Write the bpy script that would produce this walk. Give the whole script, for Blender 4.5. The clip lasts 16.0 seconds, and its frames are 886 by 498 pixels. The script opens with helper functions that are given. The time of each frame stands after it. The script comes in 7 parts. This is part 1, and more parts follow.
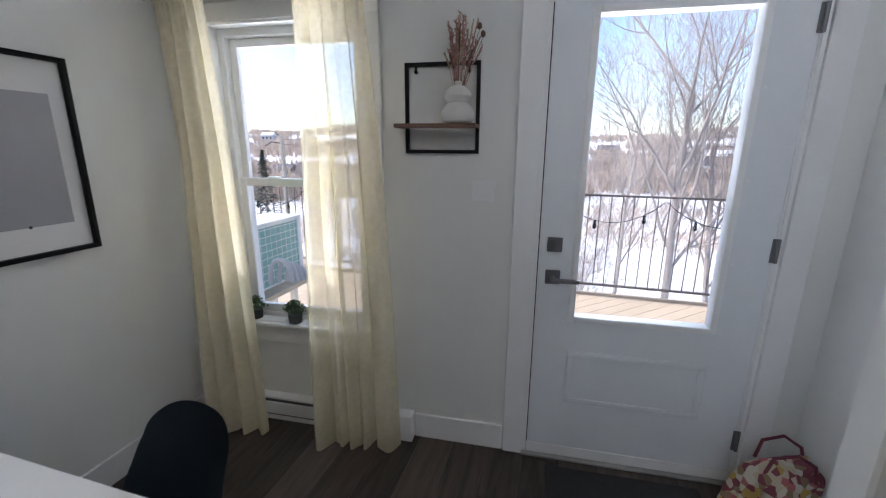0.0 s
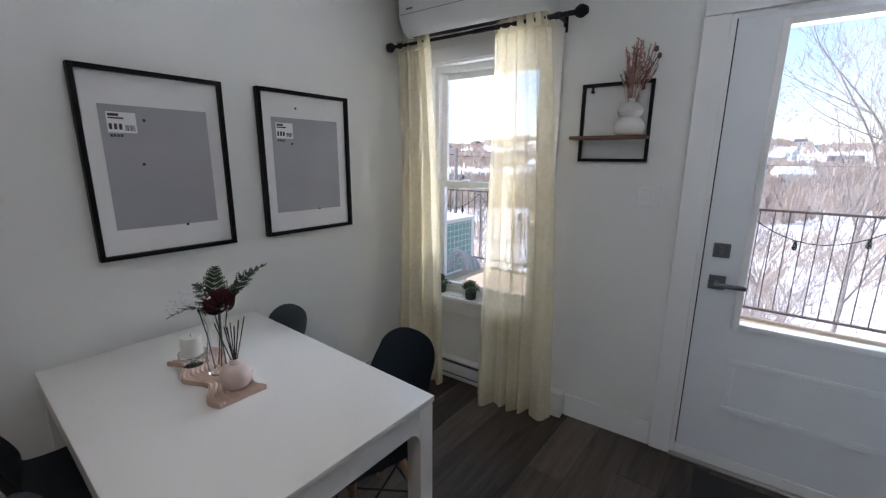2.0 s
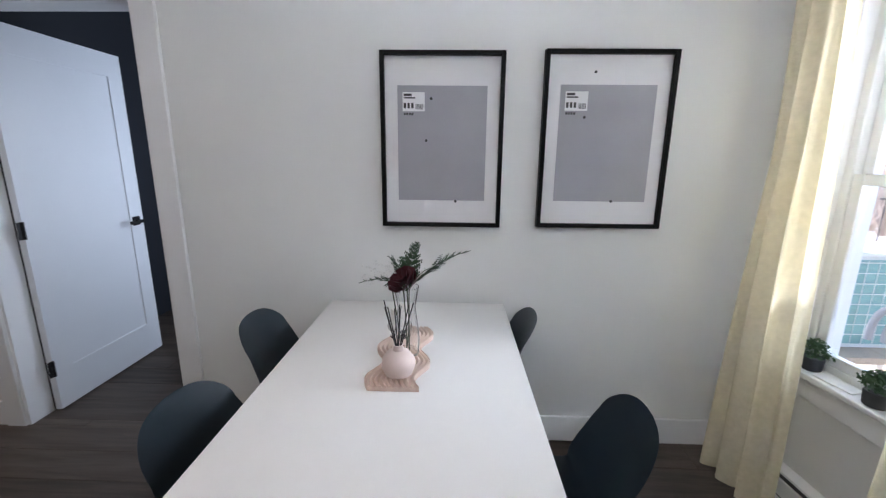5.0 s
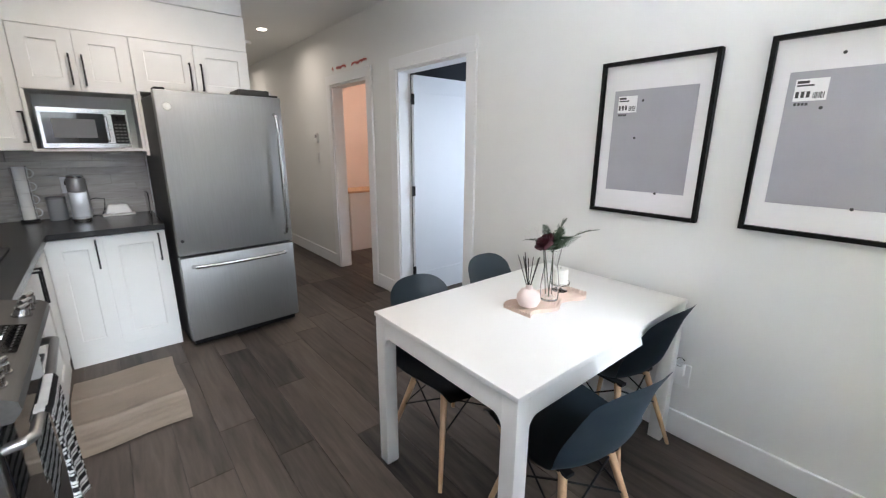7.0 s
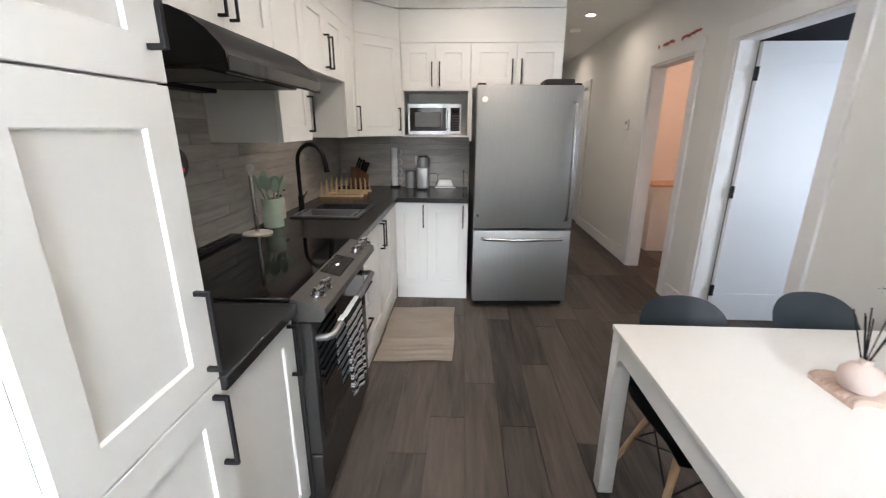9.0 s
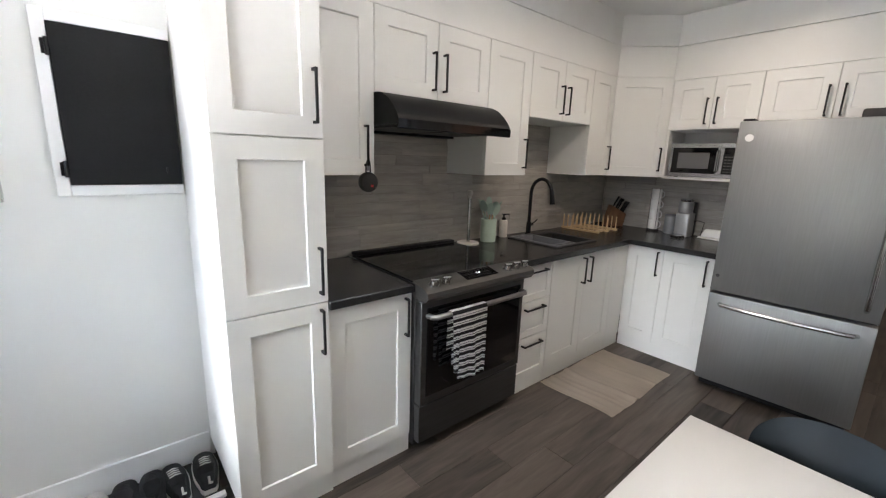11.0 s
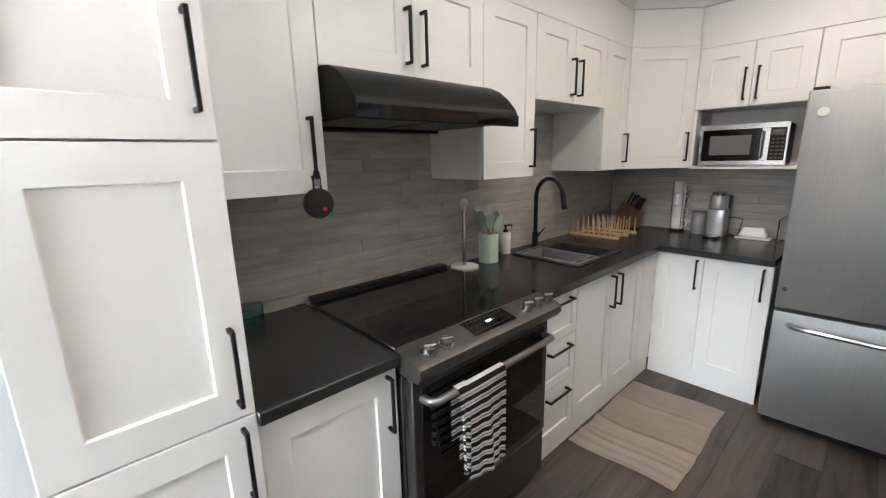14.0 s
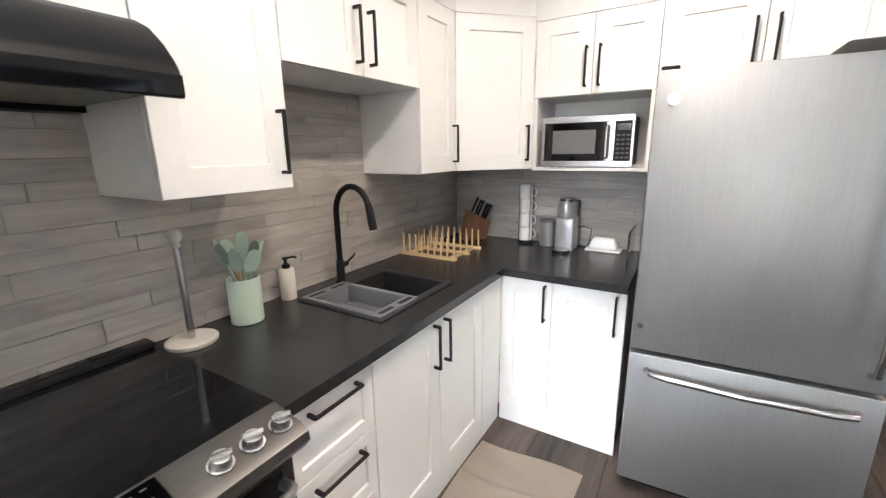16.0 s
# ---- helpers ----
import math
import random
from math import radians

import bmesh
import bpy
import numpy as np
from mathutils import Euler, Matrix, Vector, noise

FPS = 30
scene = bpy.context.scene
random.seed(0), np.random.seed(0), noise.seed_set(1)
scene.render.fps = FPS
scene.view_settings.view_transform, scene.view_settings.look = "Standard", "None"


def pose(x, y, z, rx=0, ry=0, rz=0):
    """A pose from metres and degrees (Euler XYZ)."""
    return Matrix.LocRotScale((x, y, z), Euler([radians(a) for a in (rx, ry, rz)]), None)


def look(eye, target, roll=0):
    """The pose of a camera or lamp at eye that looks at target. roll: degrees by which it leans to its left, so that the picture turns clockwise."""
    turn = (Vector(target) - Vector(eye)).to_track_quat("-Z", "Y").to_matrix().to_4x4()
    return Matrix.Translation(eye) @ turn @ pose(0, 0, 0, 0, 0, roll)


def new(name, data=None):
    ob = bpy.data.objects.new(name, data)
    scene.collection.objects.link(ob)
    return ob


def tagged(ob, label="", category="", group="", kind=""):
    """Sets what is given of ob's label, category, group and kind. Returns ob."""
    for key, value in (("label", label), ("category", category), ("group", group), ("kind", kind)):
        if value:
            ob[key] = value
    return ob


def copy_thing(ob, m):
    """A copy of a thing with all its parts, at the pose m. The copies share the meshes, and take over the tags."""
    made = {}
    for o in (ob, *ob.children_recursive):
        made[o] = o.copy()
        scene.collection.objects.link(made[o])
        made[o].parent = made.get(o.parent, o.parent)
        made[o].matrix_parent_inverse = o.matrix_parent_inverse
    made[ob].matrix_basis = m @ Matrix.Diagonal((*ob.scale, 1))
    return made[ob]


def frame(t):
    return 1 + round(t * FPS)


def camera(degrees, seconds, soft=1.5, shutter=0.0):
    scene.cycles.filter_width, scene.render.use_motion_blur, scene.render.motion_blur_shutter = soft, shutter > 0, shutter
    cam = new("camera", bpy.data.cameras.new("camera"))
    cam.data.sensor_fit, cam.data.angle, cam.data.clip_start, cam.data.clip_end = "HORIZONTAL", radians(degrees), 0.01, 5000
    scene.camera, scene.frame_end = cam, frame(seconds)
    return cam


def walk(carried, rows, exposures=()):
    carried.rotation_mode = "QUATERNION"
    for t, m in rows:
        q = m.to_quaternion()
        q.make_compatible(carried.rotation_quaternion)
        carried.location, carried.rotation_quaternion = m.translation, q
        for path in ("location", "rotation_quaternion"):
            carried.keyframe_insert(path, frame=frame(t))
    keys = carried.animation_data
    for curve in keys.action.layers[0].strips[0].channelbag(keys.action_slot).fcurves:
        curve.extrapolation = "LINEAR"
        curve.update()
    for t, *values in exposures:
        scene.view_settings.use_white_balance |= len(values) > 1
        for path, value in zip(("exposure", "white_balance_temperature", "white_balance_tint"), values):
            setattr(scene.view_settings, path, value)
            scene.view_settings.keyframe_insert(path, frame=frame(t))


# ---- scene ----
cam = camera(94.9, 16.0, soft=1.2, shutter=0.15)

# seconds, eye, target, roll
PATH = [
    (0, (1.91, -1.857, 1.529), (1.374, 0.009, 1.049), 0.4),
    (0.5, (1.974, -2.091, 1.541), (1.262, -0.279, 1.083), 0.4),
    (1, (2.018, -2.174, 1.528), (1.123, -0.443, 1.077), 0.3),
    (1.5, (2.032, -2.217, 1.52), (0.971, -0.58, 1.08), 0.3),
    (2, (2.037, -2.239, 1.516), (0.821, -0.712, 1.083), 0.4),
    (2.5, (2.025, -2.26, 1.52), (0.68, -0.845, 1.085), 0.3),
    (3, (2.015, -2.269, 1.519), (0.553, -0.979, 1.073), 0.0),
    (3.5, (1.964, -2.241, 1.516), (0.372, -1.12, 1.059), -0.2),
    (4, (1.914, -2.127, 1.508), (0.18, -1.255, 1.025), -0.2),
    (4.5, (1.905, -1.826, 1.455), (0.017, -1.351, 0.998), -0.2),
    (5, (1.852, -1.544, 1.414), (-0.099, -1.597, 0.975), 0.6),
    (7.3, (2.09, -0.616, 1.469), (0.977, -2.194, 0.951), 0.8),
    (7.5, (2.087, -0.603, 1.476), (1.051, -2.229, 0.946), 1.3),
    (8, (2.023, -0.61, 1.473), (1.27, -2.378, 0.917), 1.3),
    (8.5, (1.951, -0.618, 1.478), (1.567, -2.493, 0.898), 0.9),
    (9, (1.849, -0.668, 1.471), (1.941, -2.583, 0.9), 0.2),
    (9.5, (1.656, -0.795, 1.484), (2.26, -2.627, 0.954), 0.2),
    (10, (1.344, -0.853, 1.498), (2.402, -2.475, 0.995), 0.3),
    (10.2, (1.231, -0.849, 1.486), (2.413, -2.388, 1.002), 0.9),
    (12.3, (0.752, -0.748, 1.52), (2.388, -1.82, 1.101), 0.6),
    (12.5, (0.793, -0.771, 1.524), (2.422, -1.849, 1.096), 0.6),
    (13, (1.023, -0.863, 1.511), (2.613, -2.002, 1.092), 0.1),
    (13.5, (1.238, -1.002, 1.502), (2.765, -2.223, 1.08), -0.6),
    (14, (1.447, -1.211, 1.503), (2.884, -2.532, 1.066), -1.3),
    (14.5, (1.606, -1.416, 1.481), (2.971, -2.812, 1.048), -1.7),
    (15, (1.689, -1.638, 1.499), (2.976, -3.096, 1.033), -1.9),
    (15.5, (1.666, -1.926, 1.495), (2.84, -3.476, 1.029), -1.5),
    (16, (1.607, -2.137, 1.511), (2.621, -3.795, 1.038), -0.9),
]
# seconds, stops, kelvin, tint
EXPO = [(0.0, 1.25, 6000, 15), (2.5, 1.4, 6000, 15), (3.5, 1.65, 6000, 15), (5.0, 2.2, 5950, 16), (7.3, 2.8, 6250, 13), (9.0, 2.8, 6500, 14), (10.0, 2.65, 6550, 14),
        (12.5, 2.5, 6450, 14), (14.5, 3.0, 6500, 14), (15.5, 3.45, 6450, 15), (16.0, 3.62, 6400, 15)]
walk(cam, [(t, look(eye, target, roll)) for t, eye, target, roll in PATH], EXPO)

# world, sun and large lights
SUN_EL, SUN_AZ = radians(38), radians(-100)  # azimuth from +y, clockwise positive
world = bpy.data.worlds.new("world")
scene.world = world
world.use_nodes = True
wn, wl = world.node_tree.nodes, world.node_tree.links
sky = wn.new("ShaderNodeTexSky")
sky.sky_type, sky.sun_disc = "NISHITA", False
sky.sun_elevation, sky.sun_rotation, sky.dust_density = SUN_EL, SUN_AZ, 0.6
wl.new(sky.outputs[0], wn["Background"].inputs[0])
wn["Background"].inputs[1].default_value = 0.135

sun_data = bpy.data.lights.new("sun", "SUN")
sun_data.energy, sun_data.angle, sun_data.color = 3.6, radians(0.5), (1.0, 0.95, 0.87)
sun = new("sun", sun_data)
sun_dir = Vector((math.sin(SUN_AZ) * math.cos(SUN_EL), math.cos(SUN_AZ) * math.cos(SUN_EL), math.sin(SUN_EL)))
sun.matrix_world = look((0, 0, 30), Vector((0, 0, 30)) - sun_dir)


def sky_lamp(name, m, w, h, watts, col=(1.0, 0.98, 0.95)):
    """Daylight entering by an opening."""
    d = bpy.data.lights.new(name, "AREA")
    d.shape, d.size, d.size_y, d.energy, d.color = "RECTANGLE", w, h, watts, col
    d.spread = radians(42)
    ob = new(name, d)
    ob.matrix_world = m
    return ob


WALLM = pose(0, -0.13, 0, 0, 0, 4.0)
SKYC, SNOWC = (0.84, 0.93, 1.0), (0.93, 0.965, 1.0)
# light off the snow enters rising, light off the sky enters falling
sky_lamp("door_snow_light", WALLM @ pose(2.30, 0.09, 1.41, -128, 0, 0), 0.55, 1.2, 3.1, SNOWC)
sky_lamp("door_sky_light", WALLM @ pose(2.30, 0.09, 1.41, -68, 0, 0), 0.55, 1.2, 1.1, SKYC)
sky_lamp("window_snow_light", WALLM @ pose(0.62, 0.17, 1.34, -128, 0, 0), 0.60, 1.3, 3.5, SNOWC)
sky_lamp("window_sky_light", WALLM @ pose(0.62, 0.17, 1.34, -68, 0, 0), 0.60, 1.3, 0.7, SKYC)

# daylight of the bedroom's own window, which falls on its open door
sky_lamp("bedroom_daylight", pose(-1.3, -2.29, 1.3, -90, 0, 0), 0.9, 1.2, 3.6, (0.80, 0.90, 1.0)).data.spread = radians(150)

# recessed ceiling lights along the corridor; the kitchen's three are unseen, added for brightness
DOWNLIGHTS = [(1.75, -1.55, 0.3), (1.75, -2.65, 0.9), (1.75, -3.6, 1.4), (0.52, -5.6, 0.75), (0.52, -7.6, 0.75)]
for dx, dy, watts in DOWNLIGHTS:
    dl = sky_lamp("downlight", pose(dx, dy, 2.620), 0.1, 0.1, watts, (1.0, 0.87, 0.72))
    dl.data.shape = "DISK"
    dl.data.spread = radians(160)

# ---- small mesh tools ----
def add_box(bm, x0, y0, z0, x1, y1, z1, bevel=0.0, seg=1):
    """A box between two corners, its edges rounded by bevel."""
    x0, x1, y0, y1, z0, z1 = min(x0, x1), max(x0, x1), min(y0, y1), max(y0, y1), min(z0, z1), max(z0, z1)
    m = pose((x0 + x1) / 2, (y0 + y1) / 2, (z0 + z1) / 2) @ Matrix.Diagonal((x1 - x0, y1 - y0, z1 - z0, 1))
    made = bmesh.ops.create_cube(bm, size=1.0, matrix=m)
    if bevel:
        edges = list({e for v in made["verts"] for e in v.link_edges})
        bmesh.ops.bevel(bm, geom=edges, offset=bevel, segments=seg, profile=0.5, affect="EDGES")


def add_rod(bm, p0, p1, r0, r1=None, n=12):
    """A round bar or cone between two points."""
    p0, p1 = Vector(p0), Vector(p1)
    r1 = r0 if r1 is None else r1
    turn = (p1 - p0).to_track_quat("Z", "Y").to_matrix().to_4x4()
    m = Matrix.Translation((p0 + p1) / 2) @ turn
    bmesh.ops.create_cone(bm, cap_ends=True, segments=n, radius1=max(r0, 1e-4), radius2=max(r1, 1e-4), depth=(p1 - p0).length, matrix=m)


def add_tube(bm, pts, r, n=8):
    """A tube swept along a line of points; r is one radius or one for each point."""
    pts = [Vector(p) for p in pts]
    rs = r if isinstance(r, (list, tuple)) else [r] * len(pts)
    rings, side = [], None
    for i, p in enumerate(pts):
        d = (pts[min(i + 1, len(pts) - 1)] - pts[max(i - 1, 0)]).normalized()
        if side is None:
            side = d.orthogonal().normalized()
        side = (side - d * side.dot(d)).normalized()
        up = d.cross(side)
        rings.append([bm.verts.new(p + rs[i] * (math.cos(a) * side + math.sin(a) * up)) for a in [2 * math.pi * k / n for k in range(n)]])
    for a, b in zip(rings, rings[1:]):
        for k in range(n):
            bm.faces.new((a[k], a[(k + 1) % n], b[(k + 1) % n], b[k]))
    bm.faces.new(list(reversed(rings[0])))
    bm.faces.new(rings[-1])


def add_lathe(bm, profile, n=28, at=(0, 0, 0), squash=1.0):
    """A turned body from (radius, height) pairs, from the bottom up."""
    rings = []
    for r, z in profile:
        rings.append([bm.verts.new((at[0] + r * math.cos(2 * math.pi * k / n), at[1] + squash * r * math.sin(2 * math.pi * k / n), at[2] + z)) for k in range(n)])
    for a, b in zip(rings, rings[1:]):
        for k in range(n):
            bm.faces.new((a[k], a[(k + 1) % n], b[(k + 1) % n], b[k]))
    bm.faces.new(list(reversed(rings[0])))
    bm.faces.new(rings[-1])


def add_grid(bm, nu, nv, place, thick=0.0):
    """A sheet of nu x nv cells; place(u, v) gives its points for u, v from 0 to 1."""
    vs = [[bm.verts.new(place(i / nu, j / nv)) for j in range(nv + 1)] for i in range(nu + 1)]
    faces = [bm.faces.new((vs[i][j], vs[i + 1][j], vs[i + 1][j + 1], vs[i][j + 1])) for i in range(nu) for j in range(nv)]
    if thick:
        bmesh.ops.solidify(bm, geom=faces, thickness=thick)


def add_plate(bm, outline, z0, z1, bevel=0.0):
    """A flat plate from its outline in x, y."""
    low = [bm.verts.new((x, y, z0)) for x, y in outline]
    high = [bm.verts.new((x, y, z1)) for x, y in outline]
    top = bm.faces.new(high)
    bm.faces.new(list(reversed(low)))
    for k in range(len(low)):
        j = (k + 1) % len(low)
        bm.faces.new((low[k], low[j], high[j], high[k]))
    if bevel:
        bmesh.ops.bevel(bm, geom=list(top.edges), offset=bevel, segments=2, profile=0.5, affect="EDGES")


def mesh_of(name, bm, material, smooth=38):
    bmesh.ops.recalc_face_normals(bm, faces=bm.faces[:])
    me = bpy.data.meshes.new(name)
    bm.to_mesh(me)
    bm.free()
    me.materials.append(material)
    if smooth:
        me.polygons.foreach_set("use_smooth", [True] * len(me.polygons))
        me.set_sharp_from_angle(angle=radians(smooth))
    return me


def part(name, bm, material, parent, label="", smooth=38, m=None):
    """Links a bmesh as one mesh under a thing or a part."""
    ob = new(name, mesh_of(name, bm, material, smooth))
    ob.parent = parent
    if m is not None:
        ob.matrix_basis = m
    return tagged(ob, label)


def thing(name, m, label, category, group="", kind=""):
    """An Empty at a thing's base, to carry its parts."""
    ob = new(name)
    ob.empty_display_size = 0.05
    ob.matrix_basis = m
    return tagged(ob, label, category, group, kind)


def solid(name, bm, material, m, label, category="", group="", kind="", smooth=38):
    """A thing of one single mesh."""
    ob = new(name, mesh_of(name, bm, material, smooth))
    ob.matrix_basis = m
    return tagged(ob, label, category, group, kind)


def box_part(name, material, parent, *c, bevel=0.0, label="", m=None, seg=1):
    bm = bmesh.new()
    add_box(bm, *c, bevel=bevel, seg=seg)
    return part(name, bm, material, parent, label, m=m)


# ---- materials ----
def mat(name, col, rough=0.5, metal=0.0, var=0.06, scale=5.0, bump=0.0, bscale=150.0, stretch=(1, 1, 1), spec=0.5, rvar=0.06, per_object=0.0, trans=0.0, coat=0.0):
    """A surface with grain at two scales."""
    ma = bpy.data.materials.new(name)
    ma.use_nodes = True
    n, l = ma.node_tree.nodes, ma.node_tree.links
    b = n["Principled BSDF"]
    tc, mp = n.new("ShaderNodeTexCoord"), n.new("ShaderNodeMapping")
    mp.inputs["Scale"].default_value = stretch
    l.new(tc.outputs["Object"], mp.inputs[0])
    big, fine = n.new("ShaderNodeTexNoise"), n.new("ShaderNodeTexNoise")
    big.inputs["Scale"].default_value, fine.inputs["Scale"].default_value = scale, bscale
    big.inputs["Detail"].default_value, fine.inputs["Detail"].default_value = 5, 3
    l.new(mp.outputs[0], big.inputs[0]), l.new(mp.outputs[0], fine.inputs[0])
    mixn = n.new("ShaderNodeMath")
    mixn.operation = "MULTIPLY_ADD"
    mixn.inputs[1].default_value = 0.35
    l.new(fine.outputs[0], mixn.inputs[0]), l.new(big.outputs[0], mixn.inputs[2])
    src = mixn.outputs[0]
    if per_object:
        oi, ad = n.new("ShaderNodeObjectInfo"), n.new("ShaderNodeMath")
        ad.operation = "MULTIPLY_ADD"
        ad.inputs[1].default_value = per_object
        l.new(oi.outputs["Random"], ad.inputs[0]), l.new(src, ad.inputs[2])
        src = ad.outputs[0]
        sh = n.new("ShaderNodeVectorMath")
        sh.operation = "SCALE"
        sh.inputs[0].default_value = (13.0, 7.0, 5.0)
        l.new(oi.outputs["Random"], sh.inputs["Scale"]), l.new(sh.outputs[0], mp.inputs["Location"])
    rp = n.new("ShaderNodeMapRange")
    rp.inputs["From Min"].default_value, rp.inputs["From Max"].default_value = 0.4, 0.95 + per_object
    rp.inputs["To Min"].default_value, rp.inputs["To Max"].default_value = 1 - var, 1 + var
    l.new(src, rp.inputs[0])
    mul = n.new("ShaderNodeVectorMath")
    mul.operation = "SCALE"
    mul.inputs[0].default_value = col[:3]
    l.new(rp.outputs[0], mul.inputs["Scale"]), l.new(mul.outputs[0], b.inputs["Base Color"])
    rr = n.new("ShaderNodeMapRange")
    rr.inputs["To Min"].default_value, rr.inputs["To Max"].default_value = max(rough - rvar, 0.0), min(rough + rvar, 1)
    l.new(big.outputs[0], rr.inputs[0]), l.new(rr.outputs[0], b.inputs["Roughness"])
    b.inputs["Metallic"].default_value, b.inputs["Specular IOR Level"].default_value = metal, spec
    b.inputs["Transmission Weight"].default_value, b.inputs["Coat Weight"].default_value = trans, coat
    if bump:
        bp = n.new("ShaderNodeBump")
        bp.inputs["Strength"].default_value, bp.inputs["Distance"].default_value = bump, 0.002
        l.new(fine.outputs[0], bp.inputs["Height"]), l.new(bp.outputs[0], b.inputs["Normal"])
    return ma


def glass(name, col=(1, 1, 1), rough=0.0, ior=1.45):
    ma = bpy.data.materials.new(name)
    ma.use_nodes = True
    b = ma.node_tree.nodes["Principled BSDF"]
    b.inputs["Base Color"].default_value = (*col, 1)
    b.inputs["Roughness"].default_value, b.inputs["Transmission Weight"].default_value, b.inputs["IOR"].default_value = rough, 1.0, ior
    return ma


def streaked(name, dark, light, along, rough=0.45, gscale=9.0, squeeze=14.0, per_object=0.5, bump=0.25, contrast=(0.35, 0.75), metal=0.0):
    """Wood or stone with streaks along one axis (0 x, 1 y, 2 z), set off from piece to piece."""
    ma = bpy.data.materials.new(name)
    ma.use_nodes = True
    n, l = ma.node_tree.nodes, ma.node_tree.links
    b = n["Principled BSDF"]
    tc, mp, oi, sh = n.new("ShaderNodeTexCoord"), n.new("ShaderNodeMapping"), n.new("ShaderNodeObjectInfo"), n.new("ShaderNodeVectorMath")
    mp.inputs["Scale"].default_value = [1.0 if k == along else squeeze for k in range(3)]
    sh.operation = "SCALE"
    sh.inputs[0].default_value = (17.0, 23.0, 11.0)
    l.new(oi.outputs["Random"], sh.inputs["Scale"]), l.new(sh.outputs[0], mp.inputs["Location"])
    l.new(tc.outputs["Object"], mp.inputs[0])
    a, f = n.new("ShaderNodeTexNoise"), n.new("ShaderNodeTexNoise")
    a.inputs["Scale"].default_value, a.inputs["Detail"].default_value, a.inputs["Distortion"].default_value = gscale / squeeze * 3, 6, 0.6
    f.inputs["Scale"].default_value, f.inputs["Detail"].default_value = gscale * 1.6, 4
    l.new(mp.outputs[0], a.inputs[0]), l.new(mp.outputs[0], f.inputs[0])
    m1 = n.new("ShaderNodeMath")
    m1.operation = "MULTIPLY_ADD"
    m1.inputs[1].default_value = 0.3
    l.new(f.outputs[0], m1.inputs[0]), l.new(a.outputs[0], m1.inputs[2])
    m2 = n.new("ShaderNodeMath")
    m2.operation = "MULTIPLY_ADD"
    m2.inputs[1].default_value = per_object
    l.new(oi.outputs["Random"], m2.inputs[0]), l.new(m1.outputs[0], m2.inputs[2])
    rp = n.new("ShaderNodeValToRGB")
    rp.color_ramp.elements[0].color, rp.color_ramp.elements[1].color = (*dark, 1), (*light, 1)
    mr = n.new("ShaderNodeMapRange")
    mr.inputs["From Min"].default_value, mr.inputs["From Max"].default_value = contrast[0], contrast[1] + 0.3 + per_object
    l.new(m2.outputs[0], mr.inputs[0]), l.new(mr.outputs[0], rp.inputs[0])
    l.new(rp.outputs[0], b.inputs["Base Color"])
    r2 = n.new("ShaderNodeMapRange")
    r2.inputs["To Min"].default_value, r2.inputs["To Max"].default_value = rough - 0.08, rough + 0.1
    l.new(f.outputs[0], r2.inputs[0]), l.new(r2.outputs[0], b.inputs["Roughness"])
    b.inputs["Metallic"].default_value = metal
    bp = n.new("ShaderNodeBump")
    bp.inputs["Strength"].default_value, bp.inputs["Distance"].default_value = bump, 0.0015
    l.new(f.outputs[0], bp.inputs["Height"]), l.new(bp.outputs[0], b.inputs["Normal"])
    return ma


def fabric_sheer(name, col, clear=0.3):
    ma = bpy.data.materials.new(name)
    ma.use_nodes = True
    n, l = ma.node_tree.nodes, ma.node_tree.links
    n.remove(n["Principled BSDF"])
    tc, wv = n.new("ShaderNodeTexCoord"), n.new("ShaderNodeTexNoise")
    wv.inputs["Scale"].default_value, wv.inputs["Detail"].default_value = 40, 4
    l.new(tc.outputs["Object"], wv.inputs[0])
    d, t, c = n.new("ShaderNodeBsdfDiffuse"), n.new("ShaderNodeBsdfTranslucent"), n.new("ShaderNodeBsdfTransparent")
    d.inputs[0].default_value, t.inputs[0].default_value = (*col, 1), (*col, 1)
    m1, m2 = n.new("ShaderNodeMixShader"), n.new("ShaderNodeMixShader")
    m1.inputs[0].default_value = 0.3
    mr = n.new("ShaderNodeMapRange")
    mr.inputs["To Min"].default_value, mr.inputs["To Max"].default_value = clear - 0.08, clear + 0.08
    l.new(wv.outputs[0], mr.inputs[0]), l.new(mr.outputs[0], m2.inputs[0])
    l.new(d.outputs[0], m1.inputs[1]), l.new(t.outputs[0], m1.inputs[2])
    l.new(m1.outputs[0], m2.inputs[1]), l.new(c.outputs[0], m2.inputs[2])
    l.new(m2.outputs[0], n["Material Output"].inputs[0])
    return ma


